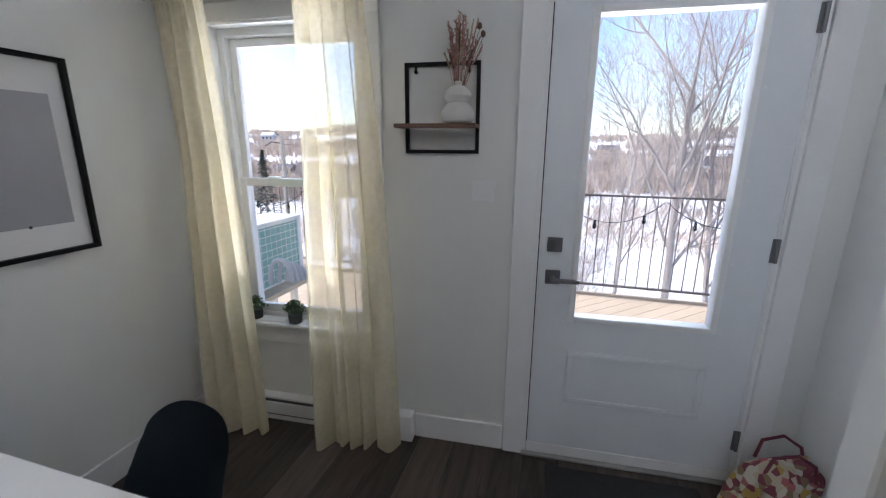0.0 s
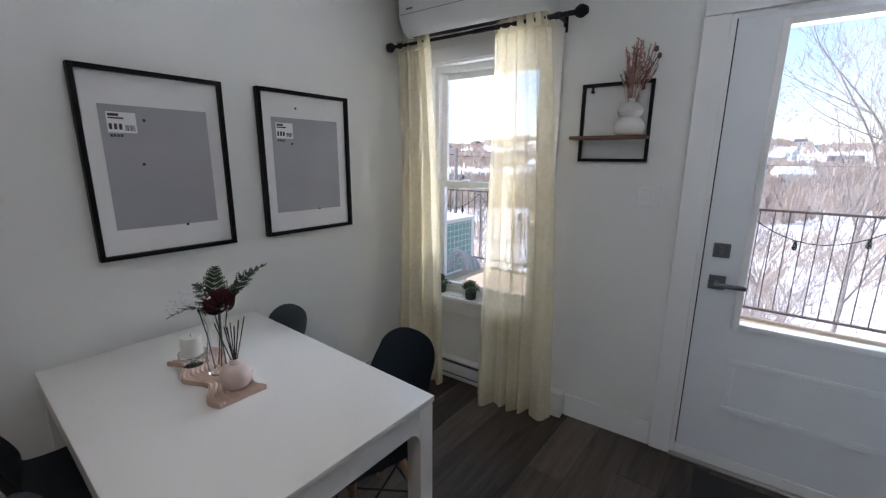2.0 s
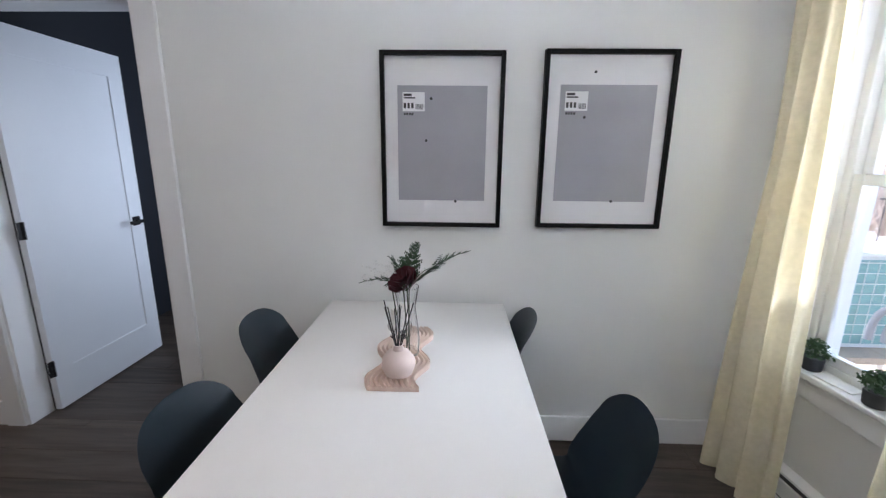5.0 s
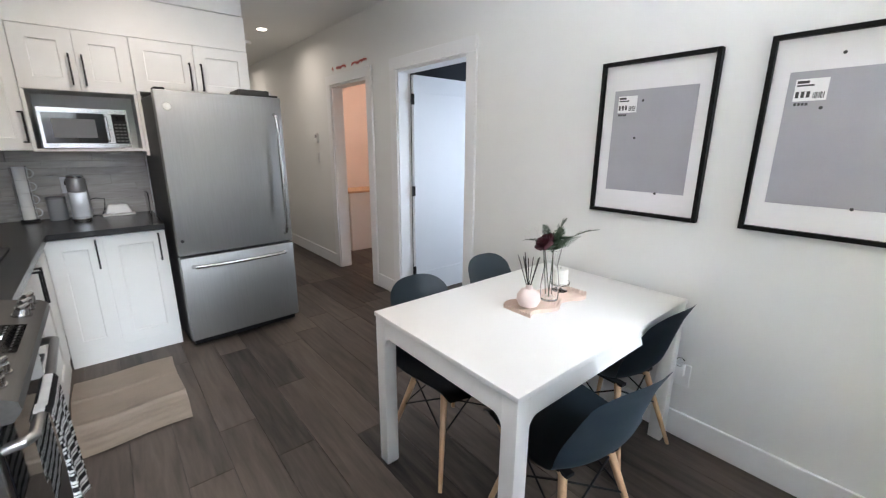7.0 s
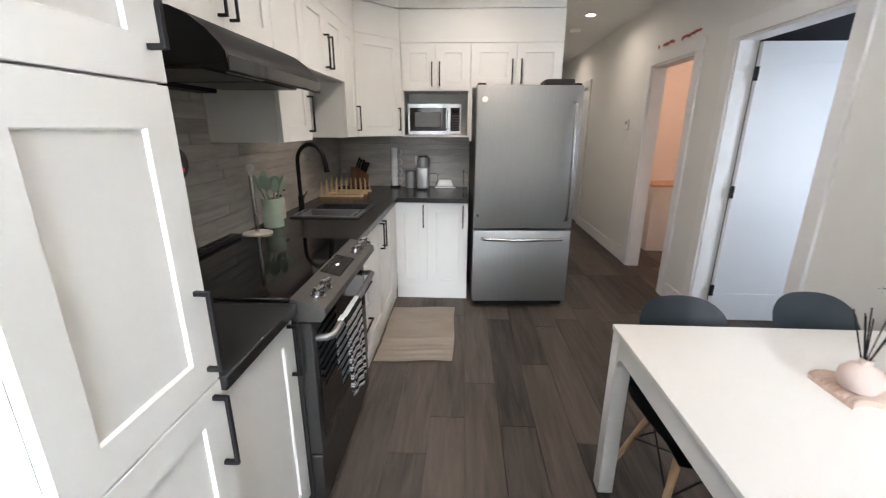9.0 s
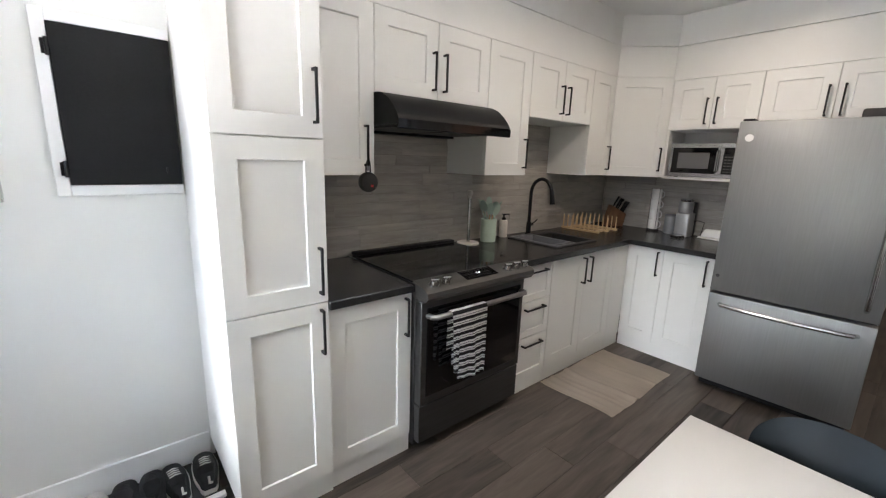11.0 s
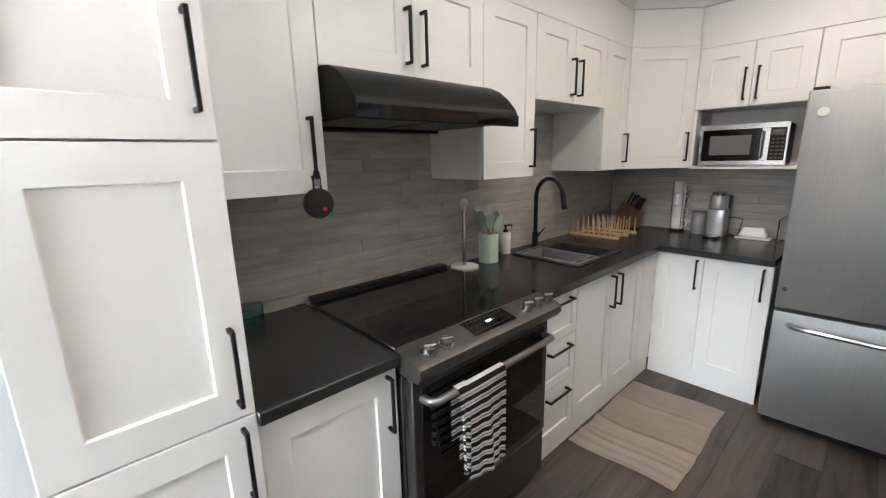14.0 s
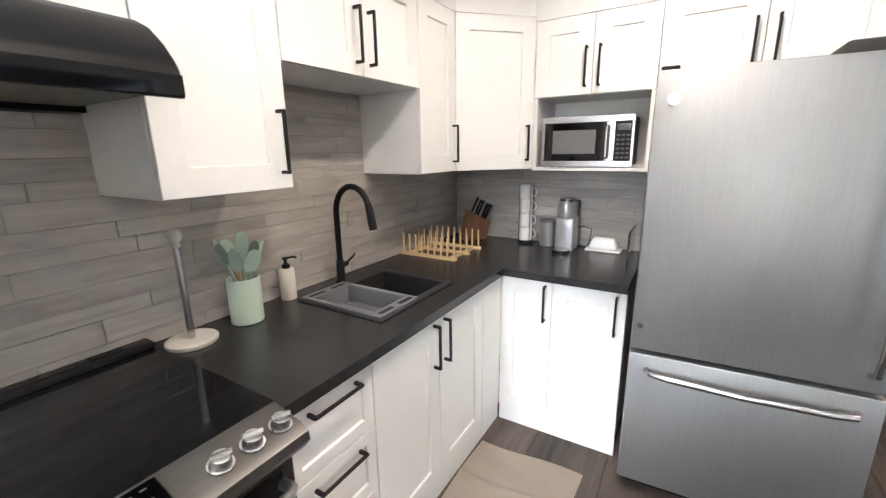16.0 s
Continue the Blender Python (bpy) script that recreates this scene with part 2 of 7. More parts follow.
def striped(name, a, b_col, period, edges, axis=2):
    """Woven cloth with bands across one axis; edges are (from, to) shares of a period in the second colour."""
    ma = mat(name, a, 0.9, var=0.08, scale=30, bump=0.4, bscale=500)
    n, l = ma.node_tree.nodes, ma.node_tree.links
    b = n["Principled BSDF"]
    base = b.inputs["Base Color"].links[0].from_socket
    tc, sep, dv, fr = n.new("ShaderNodeTexCoord"), n.new("ShaderNodeSeparateXYZ"), n.new("ShaderNodeMath"), n.new("ShaderNodeMath")
    dv.operation, fr.operation = "DIVIDE", "FRACT"
    dv.inputs[1].default_value = period
    l.new(tc.outputs["Object"], sep.inputs[0]), l.new(sep.outputs[axis], dv.inputs[0]), l.new(dv.outputs[0], fr.inputs[0])
    rp = n.new("ShaderNodeValToRGB")
    rp.color_ramp.interpolation = "CONSTANT"
    els = rp.color_ramp.elements
    els[0].position, els[0].color = 0.0, (0, 0, 0, 1)
    els[1].position, els[1].color = edges[0][0], (1, 1, 1, 1)
    for k, (lo, hi) in enumerate(edges):
        if k:
            els.new(lo).color = (1, 1, 1, 1)
        els.new(hi).color = (0, 0, 0, 1)
    l.new(fr.outputs[0], rp.inputs[0])
    mx = n.new("ShaderNodeMix")
    mx.data_type = "RGBA"
    l.new(rp.outputs[0], mx.inputs[0]), l.new(base, mx.inputs[6])
    mx.inputs[7].default_value = (*b_col, 1)
    l.new(mx.outputs[2], b.inputs["Base Color"])
    return ma


def glow(name, col, strength):
    ma = bpy.data.materials.new(name)
    ma.use_nodes = True
    b = ma.node_tree.nodes["Principled BSDF"]
    b.inputs["Base Color"].default_value = (*col, 1)
    b.inputs["Emission Color"].default_value, b.inputs["Emission Strength"].default_value = (*col, 1), strength
    return ma


WALL = mat("wall_paint", (0.76, 0.76, 0.74), 0.6, var=0.025, scale=1.2, bump=0.12, bscale=260)
CEIL = mat("ceiling_paint", (0.8, 0.8, 0.78), 0.8, var=0.02, scale=1.0, bump=0.1, bscale=200)
TRIM = mat("trim_paint", (0.8, 0.8, 0.8), 0.38, var=0.02, scale=3, bump=0.05, bscale=90)
DOORP = mat("door_paint", (0.74, 0.76, 0.79), 0.4, var=0.03, scale=2, bump=0.06, bscale=120)
CABW = mat("cabinet_white", (0.78, 0.775, 0.75), 0.36, var=0.02, scale=2, bump=0.04, bscale=60)
VINYL = mat("window_vinyl", (0.8, 0.81, 0.82), 0.35, var=0.02, scale=4)
BLACKM = mat("black_metal", (0.008, 0.008, 0.009), 0.45, metal=0.0, spec=0.25, var=0.2, scale=20, bump=0.05, bscale=300)
PLANK = streaked("vinyl_plank", (0.009, 0.0072, 0.0062), (0.125, 0.098, 0.08), 1, rough=0.46, gscale=9, squeeze=11, per_object=0.5, bump=0.25, contrast=(0.42, 0.62))
PLANK.node_tree.nodes["Principled BSDF"].inputs["Specular IOR Level"].default_value = 0.3
GROUT = mat("dark_joint", (0.04, 0.036, 0.033), 0.8)
TILE = streaked("grey_stone_tile", (0.25, 0.23, 0.208), (0.55, 0.505, 0.455), 0, rough=0.34, gscale=8, squeeze=7, per_object=0.12, bump=0.1)
TILEJ = mat("tile_joint", (0.21, 0.193, 0.178), 0.8)
COUNTER = mat("dark_counter", (0.022, 0.022, 0.023), 0.26, spec=0.5, var=0.15, scale=2.5, bump=0.06, bscale=160, rvar=0.03)
STEEL = streaked("slate_steel", (0.30, 0.30, 0.295), (0.345, 0.345, 0.34), 2, rough=0.42, gscale=60, squeeze=25, per_object=0.0, bump=0.01, metal=0.8)
DSTEEL = streaked("dark_slate_steel", (0.06, 0.057, 0.054), (0.085, 0.082, 0.08), 0, rough=0.4, gscale=30, squeeze=20, per_object=0.0, bump=0.03, metal=0.75)
PSTEEL = streaked("slate_panel_steel", (0.085, 0.08, 0.073), (0.115, 0.108, 0.1), 0, rough=0.38, gscale=30, squeeze=20, per_object=0.0, bump=0.02, metal=0.75)
CHROME = mat("polished_steel", (0.55, 0.55, 0.55), 0.22, metal=1.0, var=0.05, scale=15)
DULLS = mat("brushed_steel", (0.27, 0.26, 0.25), 0.36, metal=0.9, var=0.08, scale=25)
BGLASS = mat("black_glass", (0.004, 0.004, 0.005), 0.06, var=0.2, scale=3, rvar=0.03)
FGREY = mat("fridge_side_grey", (0.05, 0.05, 0.052), 0.5, var=0.1)
CLEAR = glass("clear_glass")
TABLEW = mat("table_white", (0.74, 0.72, 0.69), 0.3, var=0.015, scale=2, bump=0.03, bscale=50)
SHELL = mat("dark_teal_grey_plastic", (0.036, 0.05, 0.062), 0.42, var=0.1, scale=4, bump=0.15, bscale=400)
BEECH = streaked("beech_wood", (0.42, 0.25, 0.13), (0.6, 0.4, 0.24), 2, rough=0.5, gscale=14, squeeze=10, per_object=0.2)

# ---- structure ----
# The window wall leans 4 degrees off the other walls: u along it, v outwards, z up.
WM = pose(0, -0.13, 0, 0, 0, 4.0)
CEIL_Z = 2.63
KX = 3.07     # kitchen wall behind the cabinets
KE = 3.0      # its furred-out part in the entry corner
BY = -4.74    # wall behind the refrigerator


def wall(name, boxes, material, label, m=None):
    bm = bmesh.new()
    for c in boxes:
        add_box(bm, *c)
    return solid(name, bm, material, m or Matrix(), label, kind="structure", smooth=0)


wall("wall_north", [(-0.3, 0, -0.3, 0.225, 0.22, CEIL_Z), (0.225, 0, -0.3, 1.02, 0.22, 0.58), (0.225, 0, 2.10, 1.02, 0.22, CEIL_Z),
                    (1.02, 0, -0.3, 1.80, 0.22, CEIL_Z), (1.80, 0, 2.13, 2.80, 0.22, CEIL_Z), (2.80, 0, -0.3, 3.3, 0.22, CEIL_Z), (1.80, 0.001, -0.3, 2.80, 0.22, -0.02)],
     WALL, "off-white painted wall with a window and a glazed door", WM)
NEAR, FAR, THIRD = (-3.80, -2.905), (-5.10, -4.31), (-8.0, -7.2)
HEAD = 2.06
wall("wall_west", [(-0.12, -2.905, 0, 0, 0.3, CEIL_Z), (-0.12, -4.31, 0, 0, -3.80, CEIL_Z), (-0.12, -7.2, 0, 0, -5.10, CEIL_Z), (-0.12, -10, 0, 0, -8.0, CEIL_Z),
                   (-0.12, -3.80, HEAD, 0, -2.905, CEIL_Z), (-0.12, -5.10, HEAD, 0, -4.31, CEIL_Z), (-0.12, -8.0, HEAD, 0, -7.2, CEIL_Z)],
     WALL, "off-white painted wall with three door openings")
wall("wall_east", [(KX, -4.86, 0, KX + 0.15, -1.1, CEIL_Z), (KE, -1.1, 0, KX + 0.15, 0.3, CEIL_Z)], WALL, "off-white painted kitchen wall")
wall("wall_south", [(1.04, BY - 0.12, 0, KX, BY, CEIL_Z)], WALL, "off-white wall behind the refrigerator")
wall("wall_hall", [(1.04, -10, 0, 1.16, BY - 0.12, CEIL_Z)], WALL, "off-white corridor wall")
wall("wall_hall_end", [(-0.12, -10.12, 0, 1.16, -10, CEIL_Z)], WALL, "off-white wall at the corridor's end")
wall("ceiling", [(-3.1, -10.2, CEIL_Z, 3.3, 0.4, CEIL_Z + 0.15)], CEIL, "flat white painted ceiling")

# bedroom walls in a near-black blue
NAVY = mat("dark_navy", (0.01, 0.013, 0.02), 0.7, var=0.1, scale=2)
PINK = mat("warm_white_paint", (0.77, 0.67, 0.6), 0.7, var=0.04, scale=2)
wall("wall_bedroom", [(-2.6, -4.24, 0, -0.12, -4.18, CEIL_Z), (-2.66, -4.24, 0, -2.6, -2.2, CEIL_Z), (-2.6, -2.26, 0, -0.12, -2.2, CEIL_Z)], NAVY, "dark navy bedroom walls")
wall("wall_second_room", [(-2.6, -4.30, 0, -0.12, -4.25, CEIL_Z), (-2.66, -6.6, 0, -2.6, -4.25, CEIL_Z), (-2.6, -6.66, 0, -0.12, -6.6, CEIL_Z)], PINK, "warm lit pale walls of the second room")
wall("wall_third_room", [(-1.4, -8.4, 0, -0.12, -8.35, CEIL_Z), (-1.45, -8.4, 0, -1.4, -6.7, CEIL_Z)], PINK, "pale walls behind the third door opening")


def baseboard(m, x0, x1, label="white painted baseboard"):
    """Runs along local x, its face towards local -y."""
    bm = bmesh.new()
    add_box(bm, x0, -0.014, 0.001, x1, 0.0, 0.14, bevel=0.003)
    return solid("baseboard", bm, TRIM, m, label, kind="structure")


WESTM = pose(0, 0, 0, 0, 0, 90)   # local x runs to +y, local -y faces +x
baseboard(WESTM, -2.808, -0.125)
baseboard(WESTM, -4.215, -3.895)
baseboard(WESTM, -7.105, -5.195)
baseboard(WESTM, -9.99, -8.095)
baseboard(WM, 1.245, 1.71)
baseboard(WM, 2.90, 2.99)
baseboard(pose(KE, 0, 0, 0, 0, -90), -0.06, 1.08)
baseboard(pose(1.04, 0, 0, 0, 0, -90), 4.87, 9.99)


def casing(m, x0, x1, head, depth, width=0.095):
    """Flat boards round an opening from x0 to x1, with the lining inside it."""
    bm = bmesh.new()
    add_box(bm, x0 - width, -0.02, 0.0, x0 + 0.004, 0, head, bevel=0.002)
    add_box(bm, x1 - 0.004, -0.02, 0.0, x1 + width, 0, head, bevel=0.002)
    add_box(bm, x0 - width, -0.022, head, x1 + width, 0, head + width, bevel=0.002)
    add_box(bm, x0 - 0.001, -0.004, 0.0, x0 + 0.02, depth + 0.004, head)
    add_box(bm, x1 - 0.02, -0.004, 0.0, x1 + 0.001, depth + 0.004, head)
    add_box(bm, x0 + 0.02, -0.004, head - 0.02, x1 - 0.02, depth + 0.004, head + 0.001)
    return solid("trim", bm, TRIM, m, "white painted door casing", kind="structure")


casing(WESTM, NEAR[0], NEAR[1], HEAD, 0.12)
casing(WESTM, FAR[0], FAR[1], HEAD, 0.12)
casing(WESTM, THIRD[0], THIRD[1], HEAD, 0.12)
casing(WM, 1.81, 2.80, 2.12, 0.16)


def panel_door(name, m, w, h, label, handle_x, hinges):
    """A moulded door with two recessed panels; local x across, local -y its face."""
    d = thing(name, m, label, "door", kind="structure")
    bm = bmesh.new()
    t = 0.036
    s = 0.11
    add_box(bm, 0, 0, 0, s, t, h)
    add_box(bm, w - s, 0, 0, w, t, h)
    add_box(bm, s, 0, 0, w - s, t, 0.22)
    add_box(bm, s, 0, h - 0.14, w - s, t, h)
    add_box(bm, s, 0.008, 0.22, w - s, t - 0.008, h - 0.14)
    part("slab", bm, DOORP, d, smooth=0)
    bm = bmesh.new()
    add_box(bm, handle_x - 0.03, -0.008, 0.93, handle_x + 0.03, -0.0, 0.99, bevel=0.002)
    add_rod(bm, (handle_x, -0.008, 0.96), (handle_x, -0.05, 0.96), 0.009)
    add_box(bm, handle_x - 0.11 if handle_x > w / 2 else handle_x - 0.012, -0.058, 0.95, handle_x + 0.012 if handle_x > w / 2 else handle_x + 0.11, -0.044, 0.97, bevel=0.003)
    part("door_handle", bm, BLACKM, d, "black lever handle")
    for z in hinges:
        bm = bmesh.new()
        add_rod(bm, (-0.006, -0.006, z - 0.045), (-0.006, -0.006, z + 0.045), 0.008, n=8)
        add_box(bm, -0.03, -0.004, z - 0.045, -0.001, 0.0, z + 0.045)
        part("hinge", bm, BLACKM, d, "black butt hinge")
    return d


panel_door("door_1", pose(-0.125, -3.735, 0.008, 0, 0, 180), 0.80, 2.02, "white two-panel interior door standing wide open", 0.735, (0.25, 1.02, 1.82))
panel_door("door_2", pose(-0.125, -4.345, 0.008, 0, 0, 180), 0.74, 2.02, "white interior door of the warm lit room, open", 0.68, (0.25, 1.02, 1.82))
panel_door("door_3", pose(-0.045, -7.23, 0.008, 0, 0, -90), 0.755, 2.02, "white closed interior door in the corridor", 0.69, (0.25, 1.02, 1.82))

# second room: warm ceiling lamp and a low chest
lamp = thing("ceiling_lamp", pose(-1.3, -5.3, CEIL_Z), "warm round ceiling lamp in the second room", "lamp")
bm = bmesh.new()
add_lathe(bm, [(0.16, -0.08), (0.17, -0.05), (0.17, 0.0)], n=24)
part("shade", bm, glow("warm_lamp", (1.0, 0.68, 0.52), 7.0), lamp)
chest = thing("chest", pose(-0.95, -5.9, 0), "plain white low unit with a warm wooden top", "chest")
box_part("body", CABW, chest, -0.5, -0.22, 0.0, 0.5, 0.22, 0.80, bevel=0.004)
box_part("top", BEECH, chest, -0.52, -0.24, 0.80, 0.52, 0.24, 0.825, bevel=0.004)
# ---- window with two sashes ----
win = thing("window_1", WM @ pose(0.225, 0, 0.58), "white vinyl single-hung window in a deep reveal", "window", kind="structure")
W, H = 0.795, 1.52
bm = bmesh.new()
for c in ((0.0, 0.05, 0.0, 0.045, 0.14, H), (W - 0.045, 0.05, 0.0, W, 0.14, H), (0.045, 0.05, H - 0.05, W - 0.045, 0.14, H), (0.045, 0.05, 0.0, W - 0.045, 0.14, 0.05)):
    add_box(bm, *c, bevel=0.004)
part("window_frame", bm, VINYL, win)
for nm, z0, z1, v0 in (("upper_sash", 0.75, H - 0.05, 0.085), ("lower_sash", 0.05, 0.79, 0.055)):
    bm = bmesh.new()
    for c in ((0.045, v0, z0, 0.085, v0 + 0.03, z1), (W - 0.085, v0, z0, W - 0.045, v0 + 0.03, z1), (0.085, v0, z1 - 0.04, W - 0.085, v0 + 0.03, z1), (0.085, v0, z0, W - 0.085, v0 + 0.03, z0 + 0.04)):
        add_box(bm, *c, bevel=0.003)
    sash = part(nm, bm, VINYL, win)
    pane = box_part("pane", CLEAR, sash, 0.083, v0 + 0.012, z0 + 0.038, W - 0.083, v0 + 0.016, z1 - 0.038)
    pane.visible_shadow = False
bm = bmesh.new()
for x in (0.25, 0.55):
    add_box(bm, x - 0.03, 0.045, 0.79, x + 0.03, 0.08, 0.802, bevel=0.003)
part("latch", bm, VINYL, win)
bm = bmesh.new()
add_box(bm, -0.09, -0.055, 0.0, W + 0.09, 0.05, 0.022, bevel=0.004)
add_box(bm, -0.07, -0.02, -0.10, W + 0.07, -0.001, -0.001, bevel=0.002)
part("window_sill", bm, TRIM, win)
bm = bmesh.new()
add_box(bm, -0.08, -0.02, 0.023, 0.003, 0, H, bevel=0.002)
add_box(bm, W - 0.003, -0.02, 0.023, W + 0.08, 0, H, bevel=0.002)
add_box(bm, -0.08, -0.022, H, W + 0.08, 0, H + 0.08, bevel=0.002)
add_box(bm, 0.0, -0.01, 0.023, 0.012, 0.05, H)
add_box(bm, W - 0.012, -0.01, 0.023, W, 0.05, H)
add_box(bm, 0.012, -0.01, H - 0.012, W - 0.012, 0.05, H)
part("window_trim", bm, TRIM, win)

# ---- glazed back door ----
NICKEL = mat("satin_dark_nickel", (0.17, 0.17, 0.18), 0.42, metal=0.55, var=0.08, scale=20)
bd = thing("door_4", WM @ pose(1.835, 0.0, 0.012), "white steel exterior door with a tall glass light", "door", kind="structure")
DW, DH = 0.935, 2.09
gx0, gx1, gz0, gz1 = 0.165, 0.765, 0.745, 2.05
bm = bmesh.new()
add_box(bm, 0.004, 0, 0, gx0, 0.045, DH)
add_box(bm, gx1, 0, 0, DW, 0.045, DH)
add_box(bm, gx0, 0, 0, gx1, 0.045, gz0)
add_box(bm, gx0, 0, gz1, gx1, 0.045, DH)
part("slab", bm, DOORP, bd, smooth=0)
bm = bmesh.new()
for c in ((gx0 - 0.012, -0.01, gz0 - 0.012, gx0 + 0.016, 0.055, gz1 + 0.012), (gx1 - 0.016, -0.01, gz0 - 0.012, gx1 + 0.012, 0.055, gz1 + 0.012),
          (gx0 + 0.016, -0.01, gz1 - 0.016, gx1 - 0.016, 0.055, gz1 + 0.012), (gx0 + 0.016, -0.01, gz0 - 0.012, gx1 - 0.016, 0.055, gz0 + 0.016)):
    add_box(bm, *c, bevel=0.005, seg=2)
part("glazing_bead", bm, TRIM, bd)
pane = box_part("pane", CLEAR, bd, gx0 + 0.014, 0.02, gz0 + 0.014, gx1 - 0.014, 0.025, gz1 - 0.014)
pane.visible_shadow = False
bm = bmesh.new()
for z0, z1 in ((0.305, 0.585),):
    for c in ((0.165, z0, 0.765, z0 + 0.03), (0.165, z1 - 0.03, 0.765, z1), (0.165, z0 + 0.03, 0.195, z1 - 0.03), (0.735, z0 + 0.03, 0.765, z1 - 0.03)):
        add_box(bm, c[0], -0.007, c[1], c[2], 0.001, c[3], bevel=0.006, seg=2)
part("panel_moulding", bm, DOORP, bd)
# black strip put in for the shaded gap between door and frame
box_part("weather_strip", BLACKM, bd, -0.0012, 0.004, 0.0, 0.0035, 0.03, DH)
box_part("door_sweep", TRIM, bd, 0.0, -0.006, 0.0, DW, 0.0, 0.055, bevel=0.002)
for z, nm in ((1.10, "deadbolt"), (0.947, "door_handle")):
    bm = bmesh.new()
    add_box(bm, 0.038, -0.012, z - 0.033, 0.104, 0.0, z + 0.033, bevel=0.003)
    if nm == "deadbolt":
        add_box(bm, 0.062, -0.026, z - 0.018, 0.08, -0.012, z + 0.018, bevel=0.003)
    else:
        add_rod(bm, (0.071, -0.012, z), (0.071, -0.055, z), 0.011)
        add_box(bm, 0.06, -0.066, z - 0.011, 0.185, -0.05, z + 0.009, bevel=0.004)
    part(nm, bm, NICKEL, bd, "satin grey square lock plate")
for z in (0.22, 1.12, 1.98):
    bm = bmesh.new()
    add_rod(bm, (DW + 0.006, -0.008, z - 0.05), (DW + 0.006, -0.008, z + 0.05), 0.008, n=8)
    add_box(bm, DW - 0.012, -0.003, z - 0.05, DW + 0.024, 0.0, z + 0.05)
    part("hinge", bm, NICKEL, bd, "satin grey steel hinge")
for z in (0.735, 1.05, 1.4, 1.75, 2.07):
    for x in (gx0 - 0.03, gx1 + 0.03):
        bm = bmesh.new()
        add_rod(bm, (x, 0.0, z), (x, -0.003, z), 0.005, n=8)
        part("screw_cap", bm, TRIM, bd)
bm = bmesh.new()
add_box(bm, 1.81, -0.03, 0.0, 2.80, 0.2, 0.011, bevel=0.003)
solid("threshold", bm, mat("aluminium_sill", (0.4, 0.39, 0.38), 0.4, metal=0.8), WM, "worn aluminium door threshold", kind="structure")
bm = bmesh.new()
for x0, x1 in ((1.81, 1.834), (2.772, 2.80)):
    add_box(bm, x0, 0.0, 0.011, x1, 0.16, 2.12)
add_box(bm, 1.81, 0.0, 2.104, 2.80, 0.16, 2.13)
solid("door_frame", bm, TRIM, WM, "white door frame", kind="structure")

# ---- outside: deck, snow, hills ----
SNOW = mat("old_snow", (0.74, 0.74, 0.75), 0.75, var=0.16, scale=0.15, bump=0.3, bscale=3)
DECKW = streaked("pale_deck_wood", (0.38, 0.29, 0.2), (0.56, 0.45, 0.33), 1, rough=0.7, gscale=8, squeeze=12, per_object=0.35)
BARK = mat("grey_bark", (0.29, 0.25, 0.23), 0.9, var=0.25, scale=15, bump=0.6, bscale=80)


def hill(x, y):
    """Height of the land under the balcony, across the valley and up the far slope."""
    r = math.hypot(x - 2, y)
    z = -6.5 - 5.0 * min(max((r - 25) / 80, 0), 1)
    z += (36 + 9 * math.sin(math.atan2(y, x - 2) * 7 + 1.0)) * max(0.0, min((r - 125) / 420, 1)) ** 1.1
    z += (0.35 + 4.0 * min(r / 400, 1)) * noise.noise(Vector((x * 0.012, y * 0.012, 0))) * min(r / 30, 1)
    return z


bm = bmesh.new()
N = 96
radii = [6 * 1.12 ** k for k in range(52)]
rings = [[bm.verts.new((2 + r * math.cos(2 * math.pi * k / N), r * math.sin(2 * math.pi * k / N), hill(2 + r * math.cos(2 * math.pi * k / N), r * math.sin(2 * math.pi * k / N)))) for k in range(N)] for r in radii]
center = bm.verts.new((2, 0, hill(2, 0)))
for k in range(N):
    bm.faces.new((center, rings[0][k], rings[0][(k + 1) % N]))
for a, b in zip(rings, rings[1:]):
    for k in range(N):
        bm.faces.new((a[k], b[k], b[(k + 1) % N], a[(k + 1) % N]))
solid("ground", bm, SNOW, Matrix(), "snow-covered yard and hillside", kind="structure")

# the house's own outer wall below and above the flat
bm = bmesh.new()
add_box(bm, -0.6, 0.03, -7.5, 3.8, 0.215, -0.31)
add_box(bm, -0.6, 0.03, 2.80, 3.8, 0.215, 5.0)
solid("outer_wall", bm, mat("house_siding", (0.5, 0.5, 0.48), 0.7, var=0.1), WM, "plain outer wall of the house", kind="structure", smooth=0)

DZ = -0.15
deck = thing("deck", pose(0, 0, DZ), "pale wooden balcony deck with diagonal boards", "deck", kind="structure")
bm = bmesh.new()
w = 0.19
add_plate(bm, [(0, 0), (w, 0), (w + 2.72, 2.72), (2.72, 2.72)], -0.03, 0.0)
bme = mesh_of("deck_board", bm, DECKW, 0)
for k in range(52):
    ob = new("deck_board", bme)
    ob.parent = deck
    ob.location = (-5.2 + 0.198 * k, 0.30, 0)
for c in ((-2.6, 3.02, -0.2, 5.6, 3.06, 0.03), (-2.6, 0.3, -0.2, 5.6, 0.34, -0.031), (-2.6, 1.6, -0.2, 5.6, 1.64, -0.031)):
    box_part("joist", DECKW, deck, *c)
for x in (-2.4, 1.5, 5.4):
    box_part("deck_post", DECKW, deck, x - 0.07, 2.86, -6.6, x + 0.07, 3.0, -0.2)

